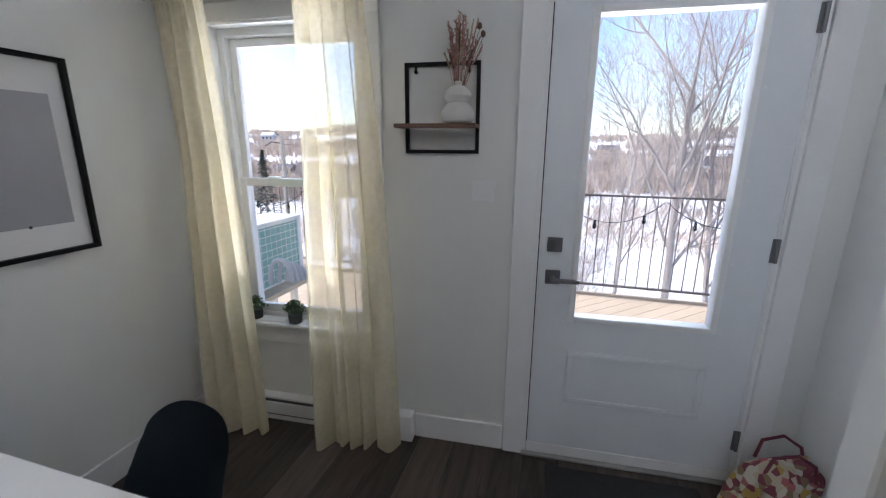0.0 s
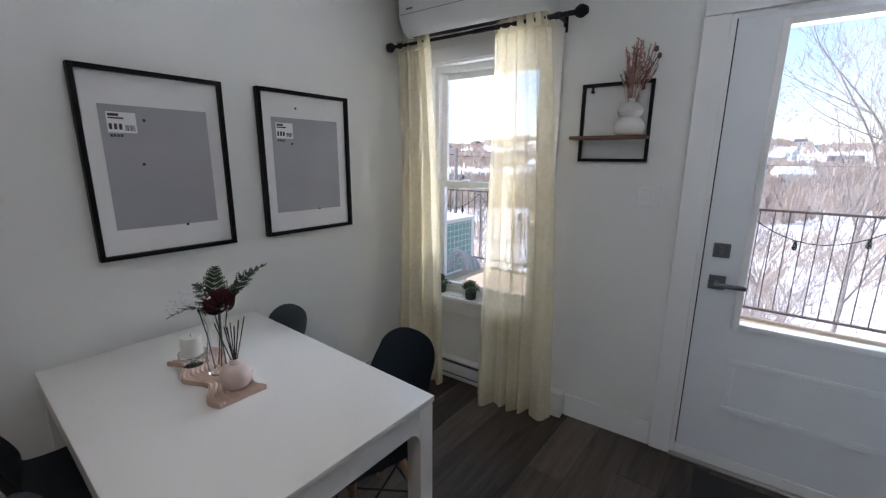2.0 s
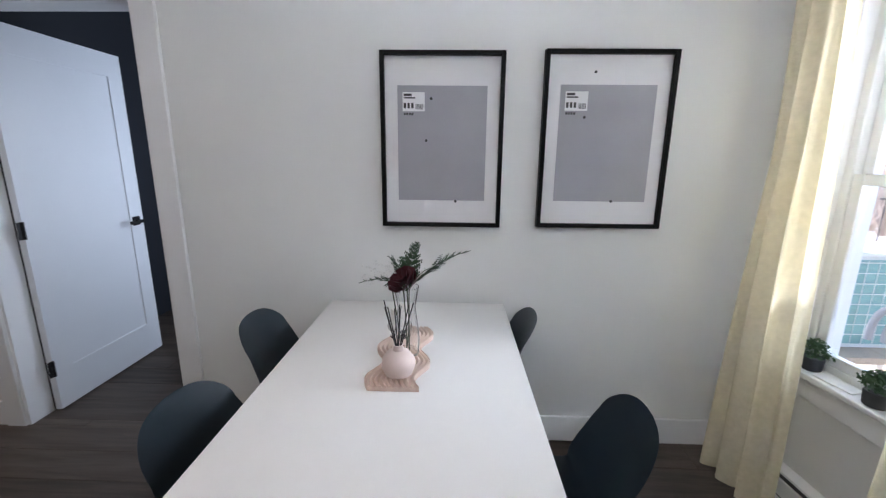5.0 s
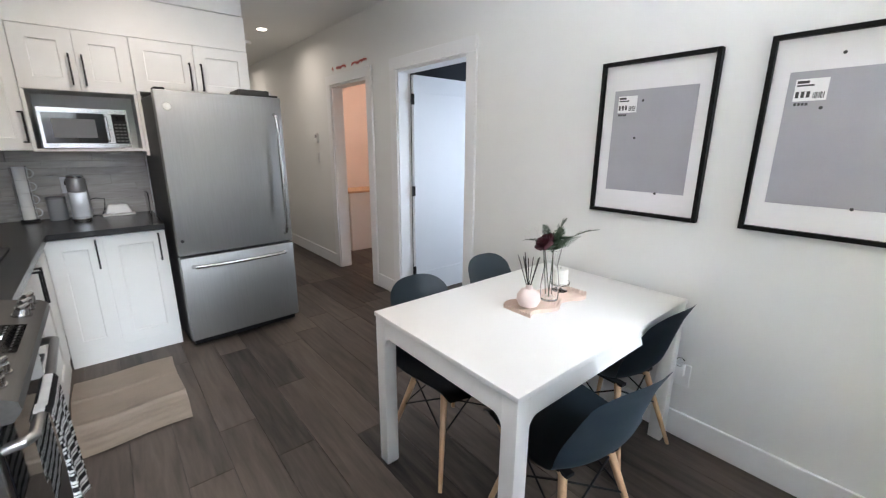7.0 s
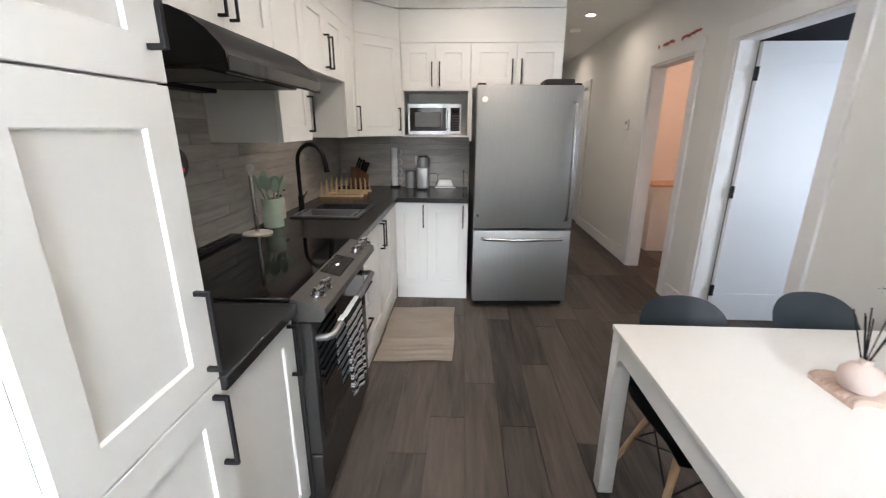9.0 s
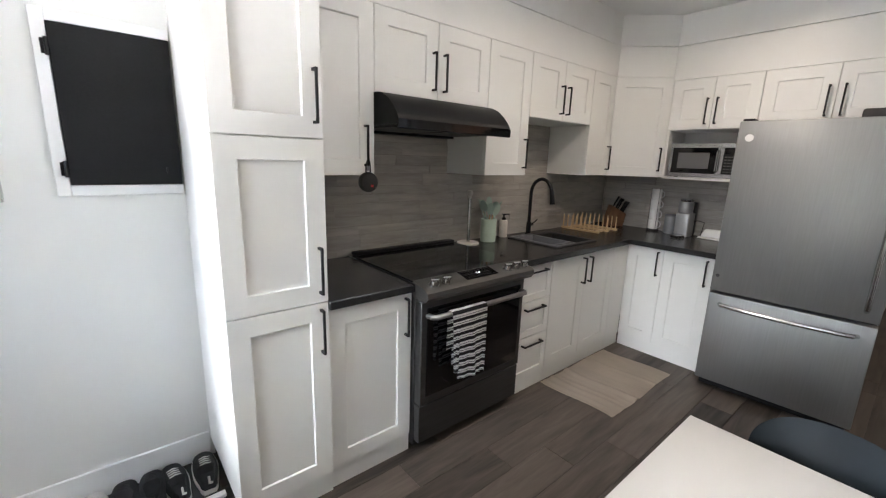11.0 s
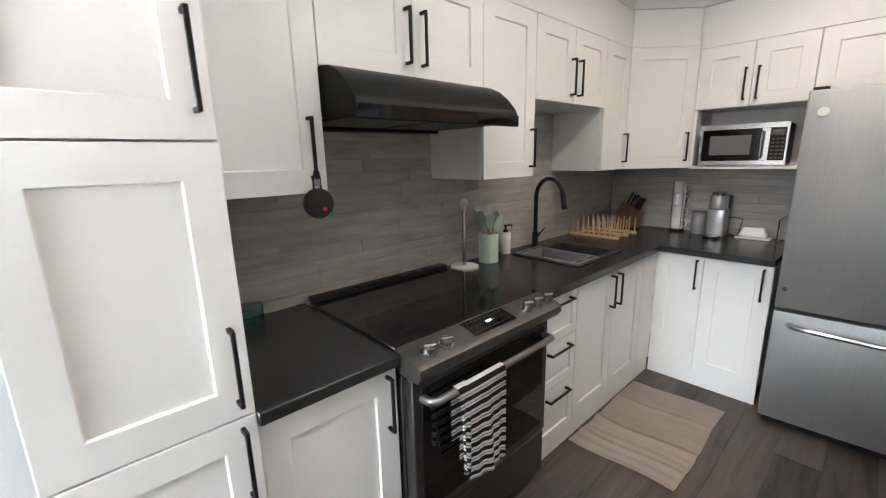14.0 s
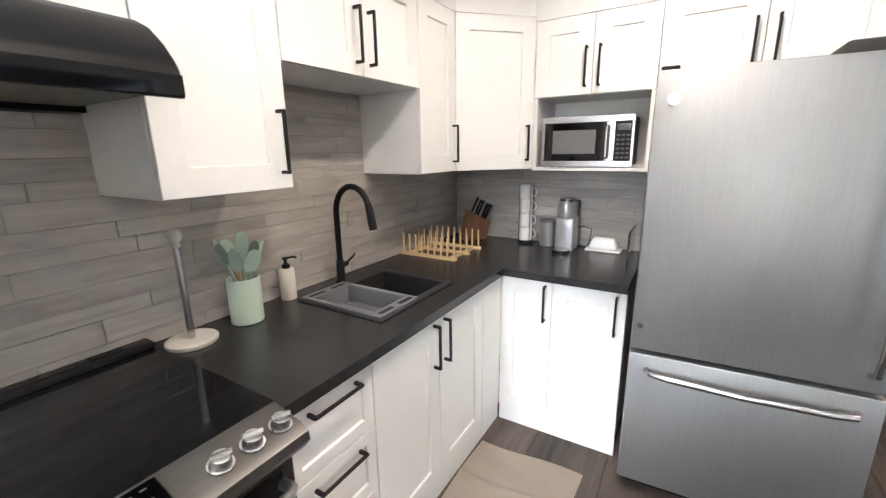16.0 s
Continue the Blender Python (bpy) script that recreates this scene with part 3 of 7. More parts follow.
RAILM = mat("brown_black_steel", (0.075, 0.058, 0.05), 0.5, var=0.15, scale=12)
rl = thing("railing", pose(0, 2.98, 0), "black metal balcony railing with thin balusters", "railing")
for z in (1.035, 0.0):
    box_part("rail", RAILM, rl, -2.6, -0.018, z - 0.011, 5.6, 0.018, z + 0.011)
bm = bmesh.new()
add_box(bm, -0.005, -0.005, 0.0, 0.005, 0.005, 1.022)
bal = mesh_of("baluster", bm, RAILM, 0)
for k in range(70):
    ob = new("baluster", bal)
    ob.parent = rl
    ob.location = (-2.55 + 0.1165 * k, 0, 0)
for x in (-2.4, 5.4):
    box_part("rail_post", RAILM, rl, x - 0.02, -0.02, DZ, x + 0.02, 0.02, 1.05)
sl = thing("string_lights", pose(0, 2.95, 1.02), "black cable of string lights looped along the railing", "string lights")
pts = []
for k in range(81):
    x = -2.5 + 8.0 * k / 80
    pts.append((x, -0.01, -0.02 - 0.26 * abs(math.sin(math.pi * (x + 0.3) / 1.1)) ** 0.8))
bm = bmesh.new()
add_tube(bm, pts, 0.005, n=5)
part("cable", bm, BLACKM, sl)
for k in range(3, 80, 5):
    bm = bmesh.new()
    add_lathe(bm, [(0.004, -0.1), (0.02, -0.085), (0.024, -0.065), (0.016, -0.04), (0.014, 0.0)], n=10, at=pts[k])
    part("bulb", bm, BGLASS, sl)

# outdoor condenser on a stand
CW = mat("weathered_white_steel", (0.68, 0.68, 0.65), 0.5, var=0.06, scale=6)
FIN = mat("green_fins", (0.2, 0.36, 0.34), 0.5, metal=0.3, var=0.2, scale=12, stretch=(1, 1, 6))
cu = thing("condenser_unit", pose(-0.45, 0.58, 0.33, 0, 0, 90), "white outdoor heat pump unit with green fins behind a wire guard", "heat pump")
box_part("cabinet", CW, cu, 0.0, 0.012, 0.0, 0.85, 0.34, 0.56, bevel=0.008, seg=2)
box_part("coil", FIN, cu, 0.02, 0.004, 0.03, 0.80, 0.0125, 0.54)
box_part("top_cover", CW, cu, -0.012, -0.01, 0.56, 0.862, 0.352, 0.585, bevel=0.008, seg=2)
box_part("corner_post", CW, cu, 0.80, -0.004, 0.0, 0.852, 0.011, 0.56, bevel=0.003)
for k in range(1, 9):
    bm = bmesh.new()
    add_rod(bm, (0.02, -0.004, 0.03 + 0.062 * k), (0.80, -0.004, 0.03 + 0.062 * k), 0.003, n=5)
    part("guard_wire", bm, CW, cu)
for k in range(12):
    bm = bmesh.new()
    add_rod(bm, (0.03 + 0.066 * k, -0.003, 0.03), (0.03 + 0.066 * k, -0.003, 0.54), 0.002, n=5)
    part("guard_wire", bm, CW, cu)
for x in (0.1, 0.75):
    box_part("stand_leg", CW, cu, x - 0.025, 0.03, -0.48, x + 0.025, 0.08, 0.0)
    box_part("stand_leg", CW, cu, x - 0.025, 0.27, -0.48, x + 0.025, 0.32, 0.0)
box_part("stand_shelf", DECKW, cu, -0.05, -0.12, -0.04, 0.98, 0.36, -0.002)
hs = thing("insulated_hoses", pose(0.11, 0.52, 0.53), "grey insulated pipe loops beside the heat pump", "hose")
for k in range(4):
    bm = bmesh.new()
    r = 0.125 - 0.02 * k
    add_tube(bm, [(-r * 0.75 * math.cos(a) - 0.1 + 0.035 * k, 0.0 + 0.03 * k, 0.06 + r * 1.25 * math.sin(a)) for a in [math.pi * (j - 1) / 14 for j in range(16)]], 0.017, n=8)
    part("hose", bm, mat("grey_foam", (0.42, 0.42, 0.43), 0.8, bump=0.3, bscale=120), hs)

# ---- kitchen ----
def shaker(w, h, t=0.02, rail=0.076):
    """A framed door front: local x across, z up, face at y = 0 towards -y."""
    bm = bmesh.new()
    b, s = 0.0015, 0.008
    loops = []
    for ins, y in ((0, t), (0, b), (b, 0), (rail - b, 0), (rail, b), (rail + 0.002, s), (rail + 0.004, s)):
        loops.append([bm.verts.new((x, y, z)) for x, z in ((ins, ins), (w - ins, ins), (w - ins, h - ins), (ins, h - ins))])
    for p, q in zip(loops, loops[1:]):
        for k in range(4):
            bm.faces.new((p[k], p[(k + 1) % 4], q[(k + 1) % 4], q[k]))
    bm.faces.new(loops[0]), bm.faces.new(loops[-1])
    return bm


def bar_handle(vertical, length=0.19):
    """A square black bar on two posts, from its lower or left end."""
    bm = bmesh.new()
    if vertical:
        add_box(bm, -0.005, -0.036, 0, 0.005, -0.026, length, bevel=0.0015)
        for z in (0.0, length - 0.01):
            add_box(bm, -0.005, -0.03, z, 0.005, 0.0, z + 0.01)
    else:
        add_box(bm, 0, -0.036, -0.005, length, -0.026, 0.005, bevel=0.0015)
        for x in (0.0, length - 0.01):
            add_box(bm, x, -0.03, -0.005, x + 0.01, 0.0, 0.005)
    return bm


def cabinet(name, label, m, w, h, d, fronts, plinth=0.0, group="", hollow=0.0):
    """fronts: x0, z0, width, height and the handle (vertical, x, z) of each door or drawer. Local z starts at the cabinet's underside."""
    c = thing(name, m, label, "cabinet", group)
    bm = bmesh.new()
    add_box(bm, 0.001, 0.022, plinth, w - 0.001, d, h - hollow)
    if hollow:
        add_box(bm, 0.001, 0.022, h - hollow, 0.019, d, h)
        add_box(bm, w - 0.019, 0.022, h - hollow, w - 0.001, d, h)
        add_box(bm, 0.019, 0.022, h - hollow, w - 0.019, 0.04, h)
    part("body", bm, CABW, c, smooth=0)
    if plinth:
        box_part("plinth", CABW, c, 0.001, 0.010, 0.0, w - 0.001, 0.03, plinth)
    for x0, z0, fw, fh, (vert, hx, hz) in fronts:
        drawer = not vert
        f = part("drawer" if drawer else "door", shaker(fw - 0.003, fh - 0.003, rail=0.045 if drawer and fh < 0.3 else 0.076), CABW, c, m=pose(x0 + 0.0015, 0, z0 + 0.0015))
        part("handle", bar_handle(vert), BLACKM, f, "black bar handle", m=pose(hx - x0, 0, hz - z0))
    return c


def KM(y, z=0.0, x=2.42):
    return pose(x, y, z, 0, 0, -90)


def BM(x, z=0.0, y=-4.05):
    return pose(x, y, z, 0, 0, 180)


TOP = 2.175
cabinet("pantry_cabinet", "tall white shaker pantry cabinet with black handles", KM(-1.085, 0, 2.407), 0.381, TOP, 0.655,
        [(0, 0.10, 0.381, 0.81, (True, 0.345, 0.695)), (0, 0.912, 0.381, 0.634, (True, 0.345, 0.95)), (0, 1.548, 0.381, TOP - 1.548, (True, 0.345, 1.60))], plinth=0.10)
cabinet("base_cabinet", "white shaker base cabinet beside the range", KM(-1.467), 0.424, 0.87, 0.64, [(0, 0.10, 0.424, 0.765, (True, 0.385, 0.655))], plinth=0.10, group="base cabinets")
cabinet("drawer_cabinet", "white cabinet with three shaker drawers", KM(-2.678), 0.339, 0.87, 0.64,
        [(0, 0.10, 0.339, 0.285, (False, 0.075, 0.335)), (0, 0.387, 0.339, 0.24, (False, 0.075, 0.58)), (0, 0.629, 0.339, 0.236, (False, 0.075, 0.825))], plinth=0.10, group="base cabinets")
cabinet("sink_cabinet", "white two-door shaker cabinet under the sink", KM(-3.019), 0.81, 0.87, 0.64,
        [(0, 0.10, 0.405, 0.765, (True, 0.365, 0.65)), (0.405, 0.10, 0.405, 0.765, (True, 0.445, 0.65))], plinth=0.10, group="base cabinets", hollow=0.25)
bm = bmesh.new()
add_box(bm, 0, 0.0, 0.10, 0.218, 0.02, 0.87)
add_box(bm, 0, 0.010, 0.0, 0.229, 0.03, 0.0995)
solid("corner_filler", bm, CABW, KM(-3.831), "white filler panel at the cabinets' inner corner", "panel", smooth=0)
cabinet("base_cabinet", "white two-door shaker base cabinet beside the refrigerator", BM(2.42), 0.62, 0.87, 0.68,
        [(0.0, 0.10, 0.275, 0.765, (True, 0.24, 0.655)), (0.275, 0.10, 0.345, 0.765, (True, 0.575, 0.655))], plinth=0.10, group="base cabinets")

UX = 2.703
UD = 0.362
cabinet("wall_cabinet", "white single-door shaker wall cabinet beside the hood", KM(-1.467, 1.40, UX), 0.388, TOP - 1.40, UD, [(0, 0, 0.388, TOP - 1.40, (True, 0.335, 0.045))], group="wall cabinets")
cabinet("wall_cabinet", "white two-door wall cabinet above the range hood", KM(-1.856, 1.795, UX), 0.77, TOP - 1.795, UD,
        [(0, 0, 0.385, TOP - 1.795, (True, 0.348, 0.04)), (0.385, 0, 0.385, TOP - 1.795, (True, 0.422, 0.04))], group="wall cabinets")
cabinet("wall_cabinet", "white single-door wall cabinet between hood and sink", KM(-2.627, 1.40, UX), 0.389, TOP - 1.40, UD, [(0, 0, 0.389, TOP - 1.40, (True, 0.352, 0.045))], group="wall cabinets")
cabinet("wall_cabinet", "white short two-door wall cabinet above the sink", KM(-3.017, 1.78, UX), 0.731, TOP - 1.78, UD,
        [(0, 0, 0.365, TOP - 1.78, (True, 0.328, 0.04)), (0.365, 0, 0.366, TOP - 1.78, (True, 0.402, 0.04))], group="wall cabinets")
cabinet("wall_cabinet", "white narrow wall cabinet past the sink", KM(-3.749, 1.40, UX), 0.33, TOP - 1.40, UD, [(0, 0, 0.33, TOP - 1.40, (True, 0.295, 0.045))], group="wall cabinets")

# diagonal corner cabinet
cc = thing("corner_cabinet", pose(0, 0, 1.40), "white diagonal corner wall cabinet", "cabinet", group="wall cabinets")
bm = bmesh.new()
add_plate(bm, [(3.065, -4.08), (3.065, -4.735), (2.392, -4.735), (2.392, -4.405), (2.72, -4.08)], 0.0, TOP - 1.40)
part("body", bm, CABW, cc, smooth=0)
f = part("door", shaker(0.437, TOP - 1.403), CABW, cc, m=pose(2.703, -4.081, 0.0015, 0, 0, -135.3))
part("handle", bar_handle(True), BLACKM, f, "black bar handle", m=pose(0.4, 0, 0.045))

# microwave niche and the cabinets over it and over the refrigerator
NY = -4.39
cabinet("wall_cabinet", "white two-door wall cabinet above the microwave niche", BM(2.39, 1.774, NY), 0.59, 2.15 - 1.774, 0.345,
        [(0, 0, 0.295, 2.15 - 1.774, (True, 0.262, 0.035)), (0.295, 0, 0.295, 2.15 - 1.774, (True, 0.328, 0.035))], group="wall cabinets")
cabinet("wall_cabinet", "white two-door wall cabinet above the refrigerator", BM(1.799, 1.80, NY), 0.764, 2.15 - 1.80, 0.345,
        [(0, 0, 0.382, 2.15 - 1.80, (True, 0.345, 0.03)), (0.382, 0, 0.382, 2.15 - 1.80, (True, 0.42, 0.03))], group="wall cabinets")
nic = thing("microwave_niche", BM(2.39, 1.392, NY), "open white shelf niche for the microwave", "shelf")
for nm, c in (("side_panel", (0.001, 0.0, 0.0, 0.019, 0.345, 0.38)), ("side_panel", (0.571, 0.0, 0.0, 0.589, 0.345, 0.38)), ("back_panel", (0.019, 0.327, 0.0, 0.571, 0.345, 0.38))):
    box_part(nm, CABW, nic, *c)
box_part("shelf", CABW, nic, 0.019, 0.0, 0.0, 0.571, 0.327, 0.018, bevel=0.001)
bm = bmesh.new()
add_box(bm, 1.78, NY, 1.36, 1.799, BY + 0.002, 1.80)
solid("end_panel", bm, CABW, Matrix(), "white panel beside the refrigerator", "panel", smooth=0)

# closed panels from the cabinets up to the ceiling
for c in ((2.705, -4.085, TOP + 0.002, KX, -1.466, 2.40), (2.709, -4.085, 2.406, KX, -1.466, CEIL_Z - 0.001), (2.409, -1.466, TOP + 0.002, KX, -1.085, 2.40),
          (2.413, -1.466, 2.406, KX, -1.089, CEIL_Z - 0.001), (1.037, BY, 2.152, 2.40, NY - 0.002, 2.40), (1.041, BY, 2.406, 2.40, NY - 0.006, CEIL_Z - 0.001)):
    wall("bulkhead", [c], CABW, "white bulkhead panel above the wall cabinets")
for e, z0, z1 in ((0.0, TOP + 0.002, 2.40), (0.004, 2.406, CEIL_Z - 0.001)):
    bm = bmesh.new()
    add_plate(bm, [(3.068, -4.086), (3.068, -4.738), (2.401, -4.738), (2.396 + e, -4.394 - e), (2.703 + e, -4.086 - e / 4)], z0, z1)
    solid("bulkhead", bm, CABW, Matrix(), "white diagonal bulkhead panel in the corner", kind="structure", smooth=0)

# worktop with a cut-out for the sink
SX0, SX1, SY0, SY1 = 2.525, 2.945, -3.69, -3.195
bm = bmesh.new()
add_box(bm, 2.395, -1.894, 0.872, KX - 0.002, -1.467, 0.91, bevel=0.004)
solid("worktop", bm, COUNTER, Matrix(), "short dark stone-look worktop beside the pantry", "worktop")
bm = bmesh.new()
add_box(bm, 2.395, SY1, 0.872, KX - 0.002, -2.672, 0.91)
add_box(bm, 2.395, SY0, 0.872, SX0, SY1, 0.91)
add_box(bm, SX1, SY0, 0.872, KX - 0.002, SY1, 0.91)
add_box(bm, 2.395, -4.02, 0.872, KX - 0.002, SY0, 0.91)
add_box(bm, 1.80, BY + 0.002, 0.872, KX - 0.002, -4.02, 0.91)
bmesh.ops.remove_doubles(bm, verts=bm.verts[:], dist=0.0002)
solid("worktop", bm, COUNTER, Matrix(), "dark stone-look worktop running round the corner", "worktop", smooth=0)
SINKM = mat("black_composite", (0.02, 0.02, 0.021), 0.55, var=0.25, scale=60, bump=0.2, bscale=500)
sk = thing("sink", pose(0, 0, 0.91), "black composite drop-in sink", "sink")
bm = bmesh.new()
a, b, c, d = SX0 - 0.015, SX1 + 0.015, SY0 - 0.015, SY1 + 0.015
for q in ((a, c, 0.0005, a + 0.035, d, 0.008), (b - 0.06, c, 0.0005, b, d, 0.008), (a + 0.035, c, 0.0005, b - 0.06, c + 0.035, 0.008), (a + 0.035, d - 0.035, 0.0005, b - 0.06, d, 0.008)):
    add_box(bm, *q, bevel=0.002)
part("rim", bm, SINKM, sk)
bm = bmesh.new()
a, b, c, d = SX0 + 0.005, SX1 - 0.03, SY0 + 0.005, SY1 - 0.005
for q in ((a, c, -0.2, a + 0.012, d, 0.0), (b - 0.012, c, -0.2, b, d, 0.0), (a, c, -0.2, b, c + 0.012, 0.0), (a, d - 0.012, -0.2, b, d, 0.0), (a, c, -0.21, b, d, -0.2)):
    add_box(bm, *q)
part("basin", bm, SINKM, sk, smooth=0)
bm = bmesh.new()
add_lathe(bm, [(0.045, -0.2), (0.045, -0.196), (0.03, -0.194), (0.0, -0.194)], n=20, at=(2.74, -3.5, 0))
part("drain", bm, CHROME, sk, "steel drain")
GREYP = mat("grey_plastic", (0.22, 0.22, 0.24), 0.5, var=0.05)
COLG = mat("dark_grey_plastic", (0.16, 0.16, 0.175), 0.5, var=0.05)
col = thing("colander_tray", pose(0, 0, 0.918), "grey slotted plastic colander tray across the sink", "colander")
bm = bmesh.new()
a, b, c, d = SX0 + 0.0, SX1 + 0.005, SY1 - 0.24, SY1 + 0.0
for q in ((a, c, 0, a + 0.05, d, 0.006), (b - 0.05, c, 0, b, d, 0.006), (a + 0.05, c, 0, b - 0.05, c + 0.02, 0.006), (a + 0.05, d - 0.02, 0, b - 0.05, d, 0.006)):
    add_box(bm, *q, bevel=0.001)
part("rim", bm, COLG, col)
bm = bmesh.new()
a, b, c, d = a + 0.05, b - 0.05, c + 0.02, d - 0.02
for q in ((a, c, -0.07, a + 0.003, d, 0.003), (b - 0.003, c, -0.07, b, d, 0.003), (a, c, -0.07, b, c + 0.003, 0.003), (a, d - 0.003, -0.07, b, d, 0.003)):
    add_box(bm, *q)
bsk = part("basket", bm, COLG, col, smooth=0)
for k in range(9):
    y = c + (d - c) * k / 9
    box_part("slat", COLG, bsk, a, y, -0.073, b, y + (d - c) / 13, -0.0702)
for x0 in (SX0 + 0.012, SX1 - 0.035):
    for y0 in (SY1 - 0.22, SY1 - 0.10):
        box_part("slot", BLACKM, col, x0, y0, 0.0055, x0 + 0.02, y0 + 0.08, 0.0068)

# ---- refrigerator ----
fr = thing("refrigerator", pose(1.757, -3.868, 0, 0, 0, 183.2), "grey slate refrigerator with a bottom freezer drawer", "refrigerator")
FW = 0.79
box_part("body", FGREY, fr, 0.005, 0.075, 0.03, FW - 0.005, 0.72, 1.75, bevel=0.004)
bm = bmesh.new()
add_box(bm, 0.02, 0.05, 0.012, FW - 0.02, 0.3, 0.05)
part("kick_grille", bm, BLACKM, fr, smooth=0)
for x, y in ((0.05, 0.1), (FW - 0.05, 0.1), (0.05, 0.66), (FW - 0.05, 0.66)):
    bm = bmesh.new()
    add_rod(bm, (x, y, 0.0), (x, y, 0.03), 0.018)
    part("foot", bm, BLACKM, fr)
dr = box_part("upper_door", STEEL, fr, 0.0, 0.0, 0.695, FW, 0.072, 1.775, bevel=0.008, seg=2)
bm = bmesh.new()
add_tube(bm, [(FW - 0.06, -0.005, 0.76), (FW - 0.06, -0.04, 0.775), (FW - 0.06, -0.056, 0.85), (FW - 0.06, -0.06, 1.2), (FW - 0.06, -0.056, 1.56), (FW - 0.06, -0.04, 1.64), (FW - 0.06, -0.005, 1.655)], 0.0125, n=10)
part("handle", bm, CHROME, dr, "curved steel door handle")
bm = bmesh.new()
add_rod(bm, (0.062, 0.0, 1.675), (0.062, -0.004, 1.675), 0.022, n=20)
part("badge", bm, mat("white_badge", (0.8, 0.8, 0.78), 0.4), dr, "round white badge")
bm = bmesh.new()
add_rod(bm, (0.03, 0.0, 0.80), (0.03, -0.002, 0.80), 0.011, n=14)
part("sticker", bm, FGREY, dr, "small round dark sticker")
dw = box_part("freezer_drawer", STEEL, fr, 0.0, 0.0, 0.06, FW, 0.072, 0.678, bevel=0.008, seg=2)
bm = bmesh.new()
add_tube(bm, [(0.07, -0.004, 0.612), (0.085, -0.04, 0.615), (0.15, -0.056, 0.615), (FW / 2, -0.064, 0.612), (FW - 0.15, -0.056, 0.615), (FW - 0.085, -0.04, 0.615), (FW - 0.07, -0.004, 0.612)], 0.0135, n=10)
part("handle", bm, CHROME, dw, "curved steel drawer handle")
for x in (0.04, FW - 0.04):
    box_part("hinge_cover", BLACKM, fr, x - 0.03, 0.02, 1.7755, x + 0.03, 0.12, 1.79, bevel=0.004)
tray = thing("black_tray", pose(1.13, -4.1, 1.751), "flat black tray lying on the refrigerator", "tray")
bm = bmesh.new()
add_box(bm, -0.11, -0.12, 0.0, 0.11, 0.12, 0.075, bevel=0.012, seg=2)
part("tray", bm, mat("black_plastic", (0.012, 0.011, 0.011), 0.55, var=0.2), tray)

# ---- range ----
rg = thing("range", KM(-1.900, 0, 2.380), "dark slate slide-in electric range with a glass cooktop", "range")
RW = 0.765
box_part("body", DSTEEL, rg, 0.002, 0.03, 0.03, RW - 0.002, 0.66, 0.895, bevel=0.002)
for x, y in ((0.05, 0.1), (RW - 0.05, 0.1), (0.05, 0.5), (RW - 0.05, 0.5)):
    bm = bmesh.new()
    add_rod(bm, (x, y, 0.0), (x, y, 0.03), 0.02)
    part("foot", bm, BLACKM, rg)
ck = box_part("cooktop", BGLASS, rg, -0.008, 0.04, 0.912, RW + 0.008, 0.645, 0.922, bevel=0.003)
bm = bmesh.new()
add_box(bm, 0.0, 0.617, 0.921, RW, 0.673, 0.942, bevel=0.005, seg=2)
vr = part("rear_vent", bm, BLACKM, rg)
for k in range(6):
    box_part("vent_slot", BGLASS, vr, 0.06 + 0.11 * k, 0.629, 0.9415, 0.14 + 0.11 * k, 0.661, 0.9435)
# sloping control panel
bm = bmesh.new()
prof = [(0.045, 0.922), (-0.055, 0.898), (-0.075, 0.885), (-0.078, 0.862), (-0.06, 0.838), (0.03, 0.838), (0.045, 0.86)]
ends = [[bm.verts.new((x, y, z)) for y, z in prof] for x in (-0.004, RW + 0.004)]
for k in range(len(prof)):
    j = (k + 1) % len(prof)
    bm.faces.new((ends[0][k], ends[0][j], ends[1][j], ends[1][k]))
bm.faces.new(ends[0]), bm.faces.new(list(reversed(ends[1])))
cp = part("control_panel", bm, PSTEEL, rg, smooth=20)
nrm = Vector((0, -0.233, 0.972)).normalized()
for x in (0.07, 0.145, 0.59, 0.66, 0.73):
    bm = bmesh.new()
    p = Vector((x, -0.028, 0.904))
    add_rod(bm, p, p + nrm * 0.006, 0.026, 0.026, n=20)
    add_rod(bm, p + nrm * 0.006, p + nrm * 0.026, 0.022, 0.019, n=20)
    side = Vector((0.9, -0.42, 0)).normalized()
    e = p + nrm * 0.03
    add_tube(bm, [e - side * 0.02, e + side * 0.02], 0.007, n=8)
    part("knob", bm, CHROME, cp, "steel burner knob")
bm = bmesh.new()
vs = [Vector((x, y, 0.9217 + (y - 0.045) * 0.24)) + nrm * 0.002 for x, y in ((0.27, 0.035), (0.27, -0.048), (0.5, -0.048), (0.5, 0.035))]
bm.faces.new([bm.verts.new(v) for v in vs])
bmesh.ops.solidify(bm, geom=bm.faces[:], thickness=0.0015)
dsp = part("display", bm, BGLASS, cp, "black touch display")
LEGEND = mat("legend_grey", (0.07, 0.07, 0.07), 0.5)
for row in range(3):
    for colm in range(9):
        if row == 1 and 3 <= colm <= 4:
            continue
        x, y = 0.285 + 0.023 * colm, 0.02 - 0.027 * row
        p = Vector((x, y, 0.9217 + (y - 0.045) * 0.24)) + nrm * 0.0037
        bm = bmesh.new()
        add_box(bm, p.x, p.y - 0.0025, p.z - 0.0003, p.x + 0.011, p.y + 0.0025, p.z + 0.0003)
        part("key", bm, LEGEND, dsp, smooth=0)
fc = bpy.data.curves.new("clock", "FONT")
fc.body, fc.size, fc.extrude = "12:11", 0.014, 0.0003
ck2 = new("clock_digits", fc)
